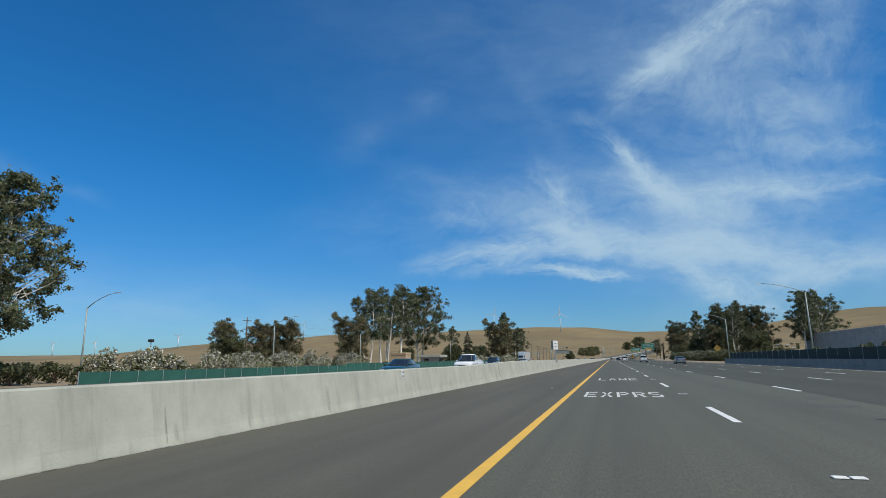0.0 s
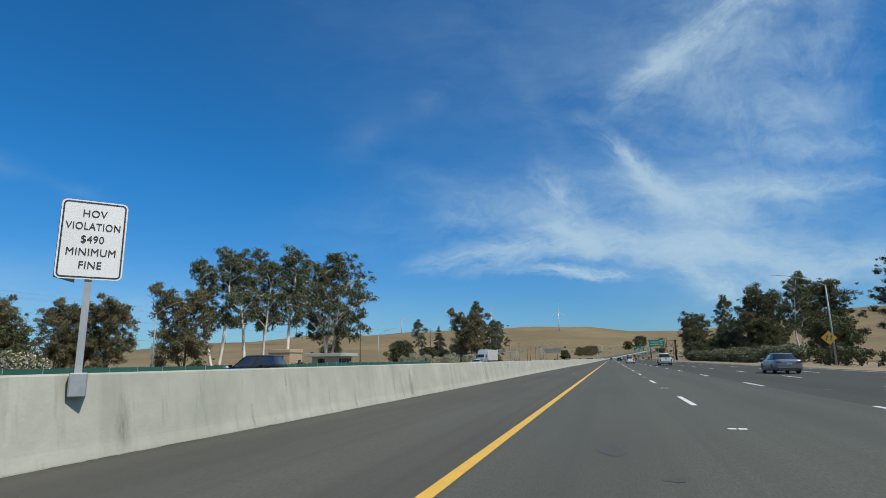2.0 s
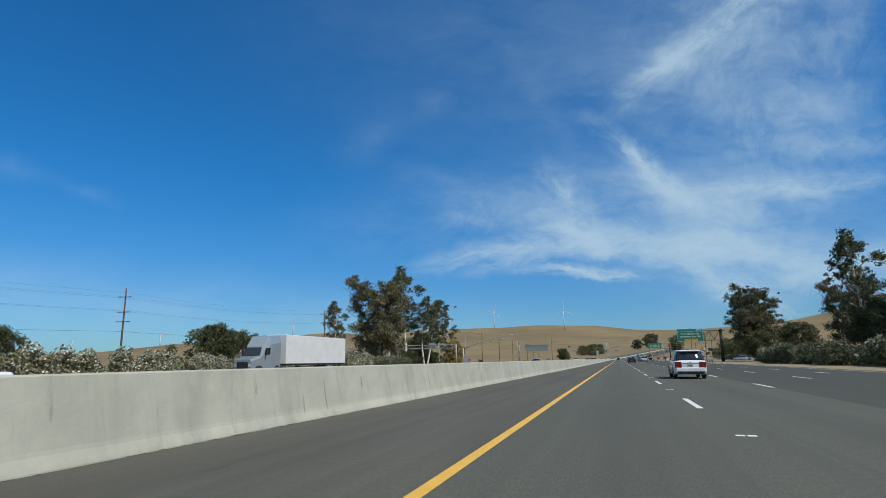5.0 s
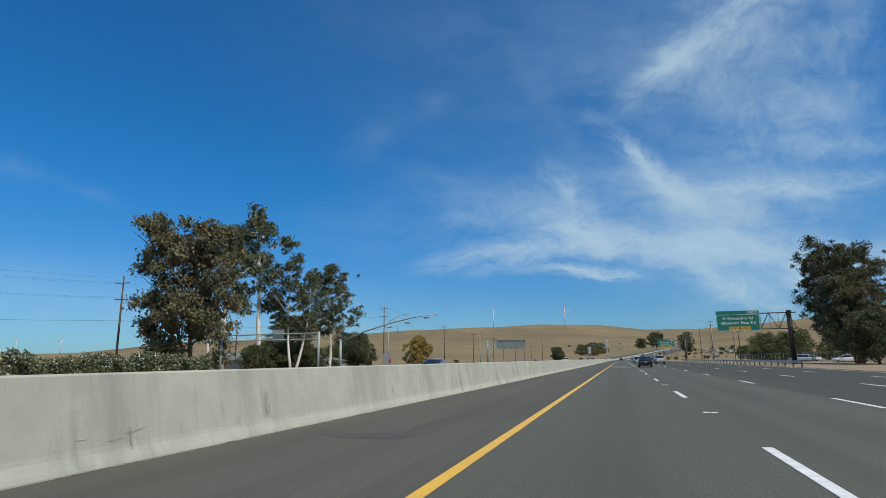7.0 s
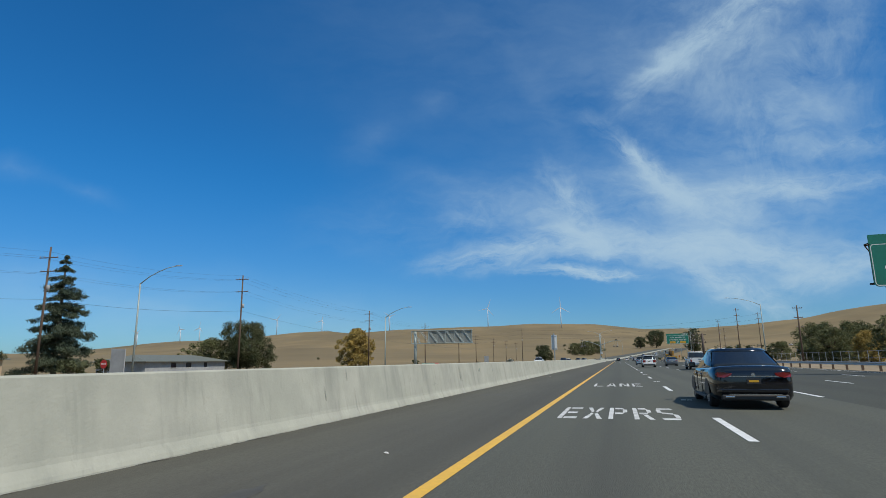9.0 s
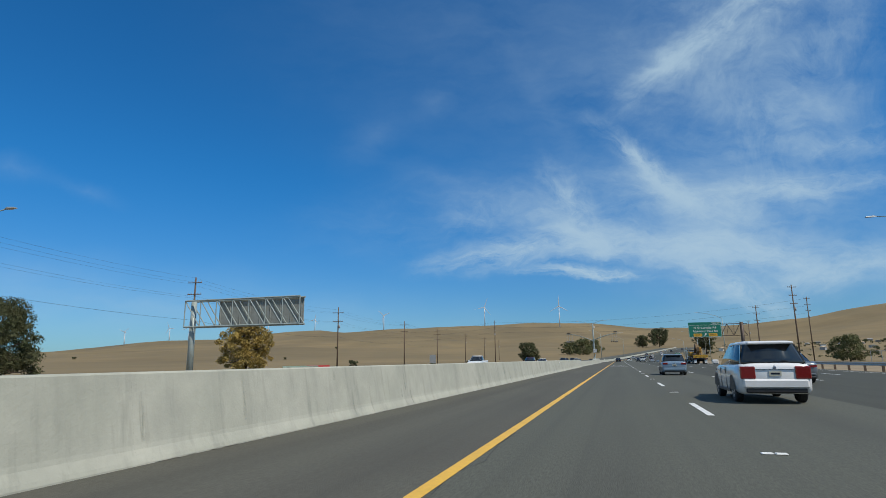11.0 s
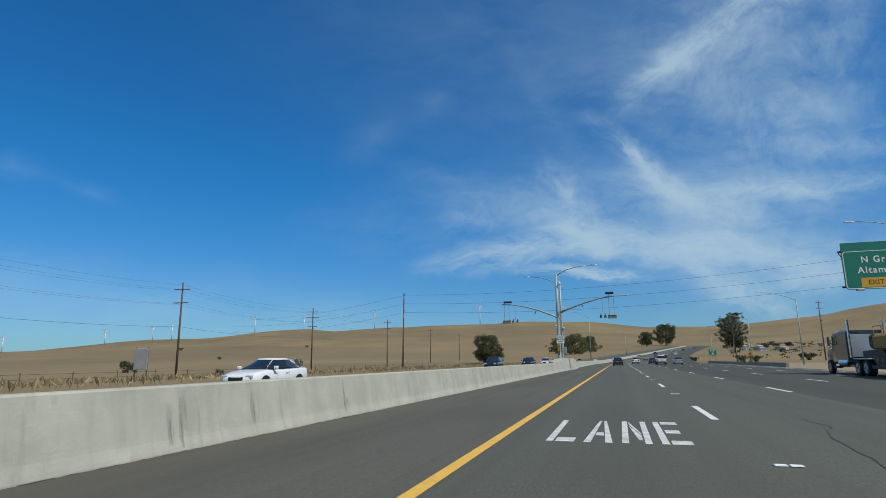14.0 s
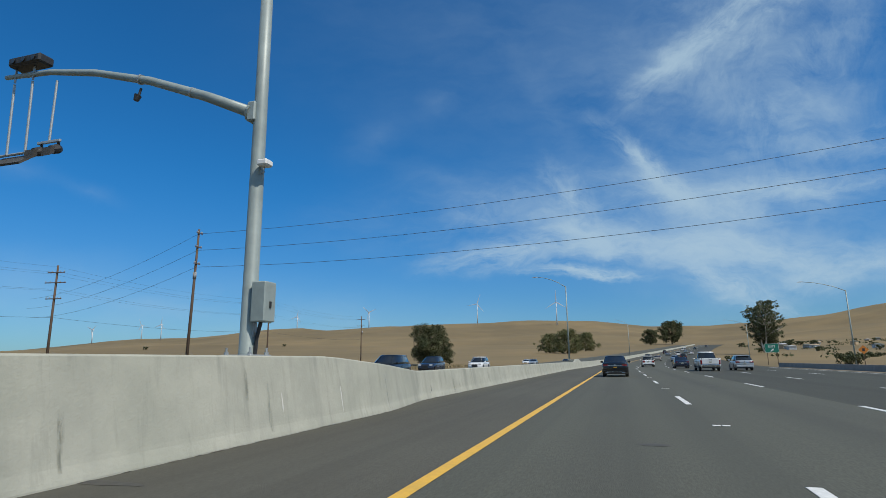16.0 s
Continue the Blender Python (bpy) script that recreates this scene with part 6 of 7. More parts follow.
    if kind == "pickup":
        part("bed_liner", boxed(-half * 0.80, -L / 2 + 0.10, 1.165, half * 0.80, (rb - 0.5) * L - 0.08, 1.20), BLACK, ob, "dark open load bed")
        for s in (1, -1):
            part("bed_rail", boxed(s * half * 0.80, -L / 2 + 0.03, 1.10, s * half * 0.97, (rb - 0.5) * L, 1.28, bevel=0.02), coat, ob)
        part("tailgate", boxed(-half * 0.76, -L / 2 - 0.02, 0.72, half * 0.76, -L / 2 + 0.06, 1.27, bevel=0.025), coat, ob)
        part("tailgate_handle", boxed(-0.14, -L / 2 - 0.035, 1.08, 0.14, -L / 2 - 0.015, 1.15, bevel=0.006), BLACK, ob)
    if coat is BLACK_CAR:
        for s in (1, -1):
            part("exhaust", boxed(s * half * 0.72, -L / 2 - 0.035, 0.28, s * half * 0.48, -L / 2, 0.325, bevel=0.018), CHROME, ob, "chrome exhaust trim")
        part("bumper_strip", boxed(-half * 0.62, -L / 2 - 0.056, 0.36, half * 0.62, -L / 2 - 0.04, 0.375), CHROME, ob)
    if size != 1.0:
        ob.scale = (size, size, size)
    return ob


car("sedan", "grey metallic sedan on the dark asphalt", GREY_CAR, 12.2, 118)
car("pickup", "white crew-cab pickup truck on the freeway", WHITE_CAR, 8.4, 171)
car("pickup", "white pickup truck beyond the black sedan", WHITE_CAR, 8.4, 380)
car("suv", "white compact suv well ahead of the black sedan", WHITE_CAR, 4.2, 399)
car("suv", "white compact suv on the freeway", WHITE_CAR, 4.2, 212)
car("sedan", "glossy black sedan with chrome trim, drifting over its lane line", BLACK_CAR, 3.25, 328.2, size=1.02)
car("sedan", "dark grey sedan on the freeway", GREY_CAR, 8.4, 413)
car("hatch", "pale blue hatchback on the freeway", BLUE_CAR, 4.1, 428)
car("sedan", "black sedan with chrome trim in the express lane ahead", BLACK_CAR, -0.2, 597, size=1.02)
car("pickup", "white pickup truck among the traffic ahead", WHITE_CAR, 8.8, 617, name="pickup_truck")
car("hatch", "silver grey hatchback near the exit", SILVER_CAR, 12.4, 619)
car("sedan", "dark blue sedan on the freeway", NAVY_CAR, 7.9, 635)
car("suv", "white suv further along the freeway", WHITE_CAR, 4.3, 649)
for k, (kind, coat, lane, y, word) in enumerate((("sedan", BLUE_CAR, 8.4, 705, "pale blue sedan"), ("suv", BLACK_CAR, 10.6, 735, "black suv"), ("sedan", BEIGE_CAR, 4.1, 715, "beige sedan"), ("hatch", SILVER_CAR, 0.1, 745, "silver hatchback"),
                                                 ("suv", WHITE_CAR, 8.4, 790, "white suv"), ("sedan", GREY_CAR, 4.1, 800, "grey sedan"), ("sedan", WHITE_CAR, 12.4, 830, "white sedan"), ("suv", NAVY_CAR, 0.1, 850, "dark blue suv"),
                                                 ("sedan", SILVER_CAR, 8.4, 880, "silver sedan"), ("suv", WHITE_CAR, 4.1, 930, "white suv"), ("sedan", BLACK_CAR, 8.4, 985, "black sedan"), ("sedan", WHITE_CAR, 0.1, 1010, "white sedan"), ("suv", GREY_CAR, 12.4, 1060, "grey suv"))):
    car(kind, word + " far along the climbing road", coat, lane + bend(y), y, rise(y), -math.degrees(math.atan((bend(y + 1) - bend(y)))), plain=True)
# oncoming side
for kind, coat, x, y, word in (("sedan", TEAL_CAR, -16, 42, "dark teal sedan"), ("pickup", WHITE_CAR, -15.5, 62, "white pickup truck"), ("suv", BLACK_CAR, -20, 98, "black suv"), ("sedan", WHITE_CAR, -24, 103, "white sedan"),
                               ("sedan", WHITE_CAR, -28, 190, "white sedan"), ("sedan", BEIGE_CAR, -16, 290, "beige sedan"), ("suv", MAROON_CAR, -16, 487.5, "dark maroon suv"), ("suv", BLACK_CAR, -16.5, 560, "black suv"), ("sedan", WHITE_CAR, -16, 506, "white sedan"), ("pickup", WHITE_CAR, -20, 462, "white pickup truck"),
                               ("suv", BLACK_CAR, -16, 590, "black suv"), ("suv", NAVY_CAR, -20, 612, "dark blue suv"), ("suv", WHITE_CAR, -17, 622, "white suv"), ("sedan", SILVER_CAR, -20, 690, "silver sedan"), ("sedan", BLACK_CAR, -16, 730, "black sedan"), ("sedan", WHITE_CAR, -24, 705, "white sedan")):
    car(kind, word + " in the oncoming lanes behind the barrier", coat, x, y, -0.02, 0, oncoming=True)


# ---- semi truck with a white box trailer, oncoming ----
CAB_GREY = paint("cab_grey_paint", (0.30, 0.34, 0.37), 0.3, 0.3)
CAB_BLUE = paint("cab_dark_blue_paint", (0.02, 0.03, 0.05), 0.3)
def box_truck(x, y):
    ob = thing("semi_truck", "grey semi truck with a long white box trailer, oncoming", "truck", x, y, -0.02, 180, "vehicles on the freeway")
    part("trailer", boxed(-1.28, -13.6, 1.15, 1.28, -0.4, 4.1, bevel=0.04), WHITE_CAR, ob, "plain white box trailer")
    part("trailer_rail", boxed(-1.2, -13.4, 1.0, 1.2, -0.5, 1.15), BLACK, ob)
    cab = part("cab", loft([[(s * 1.2, 0.5, z) for s, z in ((-1, 0.7), (1, 0.7), (1, 3.3), (0.85, 4.0), (-0.85, 4.0), (-1, 3.3))],
                            [(s * 1.2, 2.2, z) for s, z in ((-1, 0.7), (1, 0.7), (1, 3.0), (0.8, 3.85), (-0.8, 3.85), (-1, 3.0))],
                            [(s * 1.1, 3.1, z) for s, z in ((-1, 0.7), (1, 0.7), (1, 2.2), (0.8, 2.9), (-0.8, 2.9), (-1, 2.2))],
                            [(s * 1.05, 3.6, z) for s, z in ((-1, 0.7), (1, 0.7), (1, 1.75), (0.8, 1.95), (-0.8, 1.95), (-1, 1.75))],
                            [(s * 0.95, 4.9, z) for s, z in ((-1, 0.6), (1, 0.6), (1, 1.4), (0.8, 1.6), (-0.8, 1.6), (-1, 1.4))]]), CAB_GREY, ob, "aerodynamic grey cab")
    part("windscreen", sheet([(-0.85, 3.16, 2.75), (0.85, 3.16, 2.75), (0.95, 3.6, 2.0), (-0.95, 3.6, 2.0)], (0, 0.4, 0.25), 0.06), CAR_GLASS, cab)
    part("grille", boxed(-0.6, 4.85, 0.7, 0.6, 4.95, 1.4, bevel=0.02), BLACK, cab)
    for s in (1, -1):
        part("headlight", boxed(s * 0.9, 4.6, 0.9, s * 0.62, 4.93, 1.15, bevel=0.03), LAMP_CLEAR, cab)
        part("mirror", boxed(s * 1.25, 3.0, 2.0, s * 1.45, 3.12, 2.7, bevel=0.03), BLACK, cab)
        part("side_window", boxed(s * 1.19, 2.3, 2.1, s * 1.215, 3.0, 2.7), CAR_GLASS, cab)
        for yy in (-12.6, -11.3, -0.2, 1.0, 3.9):
            wheel(ob, s * 1.1, yy, 0.52, 0.3)
    return ob


box_truck(-37.0 + 3.5, 223)


# ---- lowboy rig that hauls an excavator ----
def lowboy_rig(x, y):
    ob = thing("semi_truck", "dark blue semi tractor with a black lowboy trailer", "truck", x, y, 0, 0, "vehicles on the freeway")
    hood = part("hood", loft([[(s * w, yy, z) for s, z in ((-1, 0.75), (1, 0.75), (1, zt - 0.2), (0.8, zt), (-0.8, zt), (-1, zt - 0.2))] for yy, w, zt in ((19.2, 1.0, 2.15), (20.3, 0.98, 2.05), (21.1, 0.9, 1.85), (21.25, 0.8, 1.7))]), CAB_BLUE, ob, "long dark hood")
    part("grille", boxed(-0.55, 21.2, 0.8, 0.55, 21.32, 1.75, bevel=0.03), CHROME, hood)
    cab = part("cab", loft([[(s * w, yy, z) for s, z in ((-1, 0.9), (1, 0.9), (1, zt - 0.15), (0.88, zt), (-0.88, zt), (-1, zt - 0.15))] for yy, w, zt in ((15.9, 1.2, 3.15), (17.3, 1.2, 3.2), (18.5, 1.18, 3.1), (19.2, 1.12, 2.2))]), CAB_BLUE, ob, "dark blue sleeper cab")
    part("back_panel", boxed(-1.1, 15.82, 1.25, 1.1, 15.93, 2.9, bevel=0.03), SILVER_CAR, cab, "bright metal back panel")
    part("rear_window", boxed(-0.8, 15.80, 2.93, 0.8, 15.86, 3.1), CAR_GLASS, cab)
    part("visor", boxed(-1.15, 18.4, 2.95, 1.15, 18.75, 3.05), CHROME, cab)
    for s in (1, -1):
        part("side_window", boxed(s * 1.17, 17.8, 2.15, s * 1.215, 18.7, 2.85), CAR_GLASS, cab)
        part("stack", tubed([(s * 1.05, 15.7, 1.2), (s * 1.05, 15.7, 3.9)], 0.09, 10), CHROME, cab, "chrome exhaust stack")
        part("mirror", boxed(s * 1.3, 18.9, 2.1, s * 1.5, 18.98, 2.8, bevel=0.02), CHROME, cab)
        part("fuel_tank", tubed([(s * 0.95, 16.0, 0.85), (s * 0.95, 17.8, 0.85)], 0.32, 14), CHROME, cab)
        part("step", boxed(s * 0.9, 18.0, 0.45, s * 1.22, 19.0, 0.62, bevel=0.02), BLACK, cab)
        part("fender", boxed(s * 0.75, 12.2, 1.08, s * 1.25, 15.0, 1.16, bevel=0.03), SILVER_CAR, cab)
        for yy in (12.9, 14.25):
            wheel(ob, s * 1.0, yy, 0.52, 0.5)
        wheel(ob, s * 1.02, 20.0, 0.52, 0.3)
        for yy in (1.3, 2.6, 3.9):
            wheel(ob, s * 1.05, yy, 0.46, 0.5)
        part("mud_flap", boxed(s * 0.78, 0.42, 0.16, s * 1.3, 0.45, 0.86), SIGN_WHITE, ob, "white mud flap")
    part("frame_rail", boxed(-0.5, 11.6, 0.75, 0.5, 19.0, 1.0, bevel=0.03), BLACK, ob)
    part("trailer_rear", boxed(-1.5, 0.3, 0.95, 1.5, 4.8, 1.2, bevel=0.03), BLACK, ob)
    part("deck", boxed(-1.5, 4.8, 0.5, 1.5, 11.2, 0.72, bevel=0.03), BLACK, ob, "low black trailer deck")
    part("ramp", loft([[(s * 1.5, yy, z) for s, z in ((-1, z0), (1, z0), (1, z1), (-1, z1))] for yy, z0, z1 in ((4.8, 0.5, 1.2), (4.3, 0.9, 1.2))]), BLACK, ob)
    part("gooseneck", loft([[(s * 0.7, yy, z) for s, z in ((-1, z0), (1, z0), (1, z1), (-1, z1))] for yy, z0, z1 in ((10.8, 0.5, 1.0), (11.3, 0.9, 1.75), (14.6, 1.2, 1.65))]), BLACK, ob)
    for s in (1, -1):
        part("warning_board_stay", boxed(s * 0.5, 0.22, 1.15, s * 0.56, 0.3, 1.4), BLACK, ob)
    board = plate("warning_board", 2.9, 0.52, 0, 0.2, 1.62, SIGN_YELLOW, ob, 0.03, 0.03, "yellow warning board with black letters")
    face_text("OVERSIZE LOAD", 0.40, 0, 0.194, 1.62, SIGN_BLACK, board, 0.95)
    # flag and rear lamps
    for s in (1, -1):
        part("tail_light", boxed(s * 1.2, 0.24, 1.0, s * 0.9, 0.31, 1.14), TAIL_RED, ob)
    return ob


MUDDY = material("muddy_steel", (0.085, 0.055, 0.032), 0.8, second=(0.17, 0.105, 0.04), scale=1.4, detail=7, bump=0.3, bump_scale=6)


def excavator(x, y):
    ob = thing("excavator", "muddy yellow crawler excavator with a folded boom on a lowboy", "excavator", x, y, 0.72, 180)
    for s in (1, -1):
        ring = []
        for k in range(20):
            a = 2 * math.pi * k / 20
            ring.append((0, (1.55 if math.cos(a) > 0 else -1.55) + 0.38 * math.cos(a), 0.4 + 0.38 * math.sin(a)))
        t = part("track", sheet([(s * 0.85, p[1], p[2]) for p in ring], (s, 0, 0), 0.55), DARK_STEEL, ob, "muddy steel track")
        for k in range(5):
            part("roller", tubed([(s * 1.395, -1.4 + 0.7 * k, 0.35), (s * 1.43, -1.4 + 0.7 * k, 0.35)], 0.18, 12), MACHINE_YELLOW, t)
    part("turntable", tubed([(0, 0, 0.6), (0, 0, 0.95)], 0.7, 16), DARK_STEEL, ob)
    part("body", boxed(-1.3, -2.2, 0.95, 1.3, 0.9, 1.9, bevel=0.12), MACHINE_YELLOW, ob)
    part("counterweight", boxed(-1.32, -2.75, 1.0, 1.32, -2.0, 2.0, bevel=0.18), DARK_STEEL, ob)
    cab = part("cab", boxed(-1.3, -0.6, 1.9, -0.35, 1.0, 3.0, bevel=0.1), MACHINE_YELLOW, ob)
    part("window", boxed(-1.32, -0.4, 2.15, -0.33, 0.85, 2.85), CAR_GLASS, cab)
    for xx in (-1.2, 1.2):
        part("handrail", tubed([(xx, -2.0, 1.9), (xx, -2.0, 2.45), (xx, -0.8, 2.45), (xx, -0.8, 1.9)], 0.03, 6), MACHINE_YELLOW, ob)
    boom = part("boom", loft([[(s * 0.30, yy, z) for s, z in ((-1, z0), (1, z0), (1, z1), (-1, z1))] for yy, z0, z1 in ((0.7, 1.4, 2.0), (1.8, 2.3, 3.2), (3.0, 3.0, 3.75), (4.2, 2.75, 3.4), (5.4, 2.0, 2.4))]), MUDDY, ob, "arched muddy boom")
    part("stick", loft([[(s * 0.26, yy, z) for s, z in ((-1, z0), (1, z0), (1, z1), (-1, z1))] for yy, z0, z1 in ((5.9, 2.0, 2.9), (4.9, 1.3, 2.2), (3.6, 0.6, 1.3))]), MUDDY, boom)
    part("bucket", loft([[(s * 0.8, yy, z) for s, z in ((-1, z0), (1, z0), (1, z1), (-1, z1))] for yy, z0, z1 in ((2.2, 0.1, 1.3), (2.7, 0.0, 1.6), (3.5, 0.1, 1.5), (4.1, 0.5, 1.2))]), DARK_STEEL, boom, "rusty steel bucket")
    part("linkage", boxed(-0.35, 4.3, 0.5, 0.35, 4.9, 1.5, bevel=0.05), MACHINE_YELLOW, boom)
    for s in (1, -1):
        part("cylinder", tubed([(s * 0.4, 1.0, 1.4), (s * 0.35, 2.6, 2.6)], [0.1, 0.06], 8), CHROME, boom)
    part("cylinder", tubed([(0, 2.4, 3.15), (0, 4.9, 2.85)], [0.1, 0.06], 8), CHROME, boom)
    return ob


lowboy_rig(17.0, 514)
excavator(17.0, 514 + 9.0)
# ---- fences, rails, buildings ----
screen = thing("screen_fence", "long chain-link fence with dark green privacy screen", "fence", kind="structure")
panel_mesh = {}
def fence_run(parent, x, y0, y1, z0, z1, mat, step=3.0, post_h=0.08):
    key = (round(z1 - z0, 2), mat.name)
    y = y0
    while y < y1:
        if key not in panel_mesh:
            p = part("panel", boxed(-0.02, 0.03, 0, 0.02, step - 0.03, z1 - z0), mat, parent)
            q = part("post", tubed([(0, 0, -0.1), (0, 0, z1 - z0 + post_h)], 0.035, 6), GALVANISED, parent)
            panel_mesh[key] = (p.data, q.data)
        else:
            p, q = new("panel", panel_mesh[key][0]), new("post", panel_mesh[key][1])
            p.parent = q.parent = parent
        p.matrix_basis = q.matrix_basis = pose(x, y, z0)
        y += step


fence_run(screen, -41, 36, 84, -0.66, 0.76, GREEN_MESH)
fence_run(screen, -41, 84, 141, -0.66, 1.06, GREEN_MESH)
fence_run(screen, -41, 141, 198, -0.66, 1.17, GREEN_MESH)
dark_screen = thing("roadside_fence", "dark screened fence behind the roadside barrier", "fence", kind="structure")
fence_run(dark_screen, 21.4, -45, 120, -0.05, 1.95, FENCE_DARK)

rail = thing("guard_rail", "galvanised steel guard rail on short posts", "guard rail")
def rail_run(x, y0, y1):
    pts = ((0, 0.45), (0.05, 0.50), (0.0, 0.58), (0.0, 0.62), (0.05, 0.70), (0, 0.75))
    part("beam", loft([[(x - px, y, z) for px, z in pts] + [(x + 0.02, y, z) for px, z in reversed(pts)] for y in (y0, y1)]), GALVANISED, rail)
    y, me = y0, None
    while y < y1:
        if me is None:
            p = part("post", boxed(0.03, -0.07, -0.05, 0.2, 0.07, 0.72), WOOD, rail)
            me = p.data
        else:
            p = new("post", me)
            p.parent = rail
        p.matrix_basis = pose(x, y, 0)
        y += 3.8
rail_run(21.2, 322, 470)
low_wall = thing("kerb_wall", "low grey concrete kerb wall by the exit", "kerb", kind="structure")
for k in range(12):
    part("segment", loft([[(22.0, e, -0.05), (22.08, e, 0.55), (22.35, e, 0.55), (22.45, e, -0.05)] for e in (572 + 6.1 * k, 572 + 6.1 * (k + 1) - 0.012)]), OLD_CONCRETE, low_wall)


def building(name, label, x, y, z, w, d, h, wall, roof, turn=0.0, pitch=0.0, windows=(), overhang=0.5, door=True):
    """A house or shed: walls, a flat or hipped roof with eaves, windows and a door on the side that faces the road."""
    ob = thing(name, label, "building", x, y, z, turn)
    part("wall", boxed(-w / 2, -d / 2, 0, w / 2, d / 2, h), wall, ob)
    o = overhang
    if pitch:
        part("roof", loft([[(-w / 2 - o, -d / 2 - o, h), (w / 2 + o, -d / 2 - o, h), (w / 2 + o, d / 2 + o, h), (-w / 2 - o, d / 2 + o, h)],
                           [(-w / 2 - o, -d / 2 - o, h + 0.15), (w / 2 + o, -d / 2 - o, h + 0.15), (w / 2 + o, d / 2 + o, h + 0.15), (-w / 2 - o, d / 2 + o, h + 0.15)],
                           [(-0.1, -d / 2 + w * 0.25, h + pitch), (0.1, -d / 2 + w * 0.25, h + pitch), (0.1, d / 2 - w * 0.25, h + pitch), (-0.1, d / 2 - w * 0.25, h + pitch)]]), roof, ob)
    else:
        part("roof", boxed(-w / 2 - o, -d / 2 - o, h, w / 2 + o, d / 2 + o, h + 0.7, bevel=0.05), roof, ob)
    for yy, zz, ww, hh in windows:
        win = part("window", boxed(w / 2 - 0.05, yy - ww / 2, zz, w / 2 + 0.03, yy + ww / 2, zz + hh), WINDOW_DARK, ob)
        part("frame", boxed(w / 2 - 0.02, yy - ww / 2 - 0.08, zz - 0.1, w / 2 + 0.06, yy + ww / 2 + 0.08, zz), WHITE_WALL, win)
    for yy, zz, ww, hh in windows[:2]:
        part("window", boxed(yy / max(d, 1) * w * 0.5 - ww / 2, -d / 2 - 0.03, zz, yy / max(d, 1) * w * 0.5 + ww / 2, -d / 2 + 0.05, zz + hh), WINDOW_DARK, ob)
    if door:
        part("door", boxed(w / 2 - 0.02, d * 0.3, 0, w / 2 + 0.04, d * 0.3 + 1.0, 2.05), GREY_WALL, ob)
    return ob


strip_windows = tuple((k * 1.15, 0.7, 1.0, 1.9) for k in range(-2, 3))
building("showroom", "low grey flat-roofed showroom with a wide fascia", -55.8, 177.3, GL, 6, 6, 3.0, GREY_WALL, GREEN_GREY, 0, 0, strip_windows, 1.0)
building("shop_building", "tan stucco single-storey building", -66, 176, GL, 5, 5, 3.9, STUCCO, STUCCO, 0, 0, ((1.4, 1, 1.2, 1.4),), 0.15)
building("ranch_house", "single-storey house with a grey hipped roof", -108, 427, GL, 14, 27, 2.3, GREY_WALL, ROOF, 0, 1.7, ((-5, 0.9, 1.6, 1.2), (0, 0.9, 1.8, 1.2), (6, 0.9, 1.2, 1.2)), 0.9)
building("ranch_house", "small house with a grey hipped roof behind trees", -100, 372, GL, 10, 12, 2.8, STUCCO, ROOF, 0, 2.0, ((-3, 0.9, 1.4, 1.2),), 0.7)
building("ranch_house", "long low house with a grey roof", -74, 350, GL, 10, 14, 2.4, GREY_WALL, ROOF, 10, 1.6, ((-3, 0.9, 1.4, 1.2), (3, 0.9, 1.4, 1.2)), 0.8)
building("warehouse", "pale grey metal warehouse behind the trees", 74, 190, 0, 22, 60, 7.5, GREY_WALL, GREY_WALL, 0, 0, (), 0.1, False)
# hillside yard with sheds beyond the exit
hr = random.Random(21)
for k in range(34):
    y = 930 + 310 * hr.random()
    x = bend(y) + 46 + 190 * hr.random()
    building("shed", "small pale shed on the dry hillside", x, y, land(x, y), 2.5 + 2 * hr.random(), 3 + 4 * hr.random(), 1.4 + 0.9 * hr.random(), (GREY_WALL, STUCCO, WHITE_WALL, OLD_CONCRETE)[k % 4], (ROOF, GREY_WALL, STUCCO)[k % 3], 360 * hr.random(), 0.9, (), 0.3)
for k in range(50):
    y = 760 + 480 * hr.random()
    x = bend(y) + 34 + 220 * hr.random()
    s = 0.8 + 1.6 * hr.random()
    c = copy_thing(dark_bush, pose(x, y, land(x, y), 0, 0, 360 * hr.random()))
    c.scale = (s, s, s)
for x, y, s in ((-620, 1180, 2.4), (-480, 1300, 2.0), (-230, 1500, 2.2), (-120, 1680, 2.6), (-330, 900, 1.3), (60, 1800, 2.6), (-850, 1500, 3.0), (-720, 990, 2.0)):
    c = copy_thing(dark_bush, pose(x, y, land(x, y), 0, 0, 40 * s))
    c.scale = (s, s, s)

# scrub and rock strewn over the hillside beyond the exit
sr = np.random.RandomState(77)
scrub = []
for _ in range(420):
    y = 720 + 620 * sr.rand()
    x = bend(y) + 34 + 230 * sr.rand()
    if noise.noise(Vector((x / 45, y / 60, 1.0))) < -0.05:
        continue
    for q in sr.normal(size=(9, 3)):
        scrub.append((x + q[0] * 0.9, y + q[1] * 0.9, land(x, y) + 0.25 + abs(q[2]) * 0.45))
m = len(scrub)
tagged(leaf_mesh("scrub", scrub, 0.9 + 0.8 * sr.rand(m), 0.6 + 0.5 * sr.rand(m), DARK_LEAF, None, 0.0, 5), "low dark scrub dotting the dry hillside", "scrub", kind="stuff")

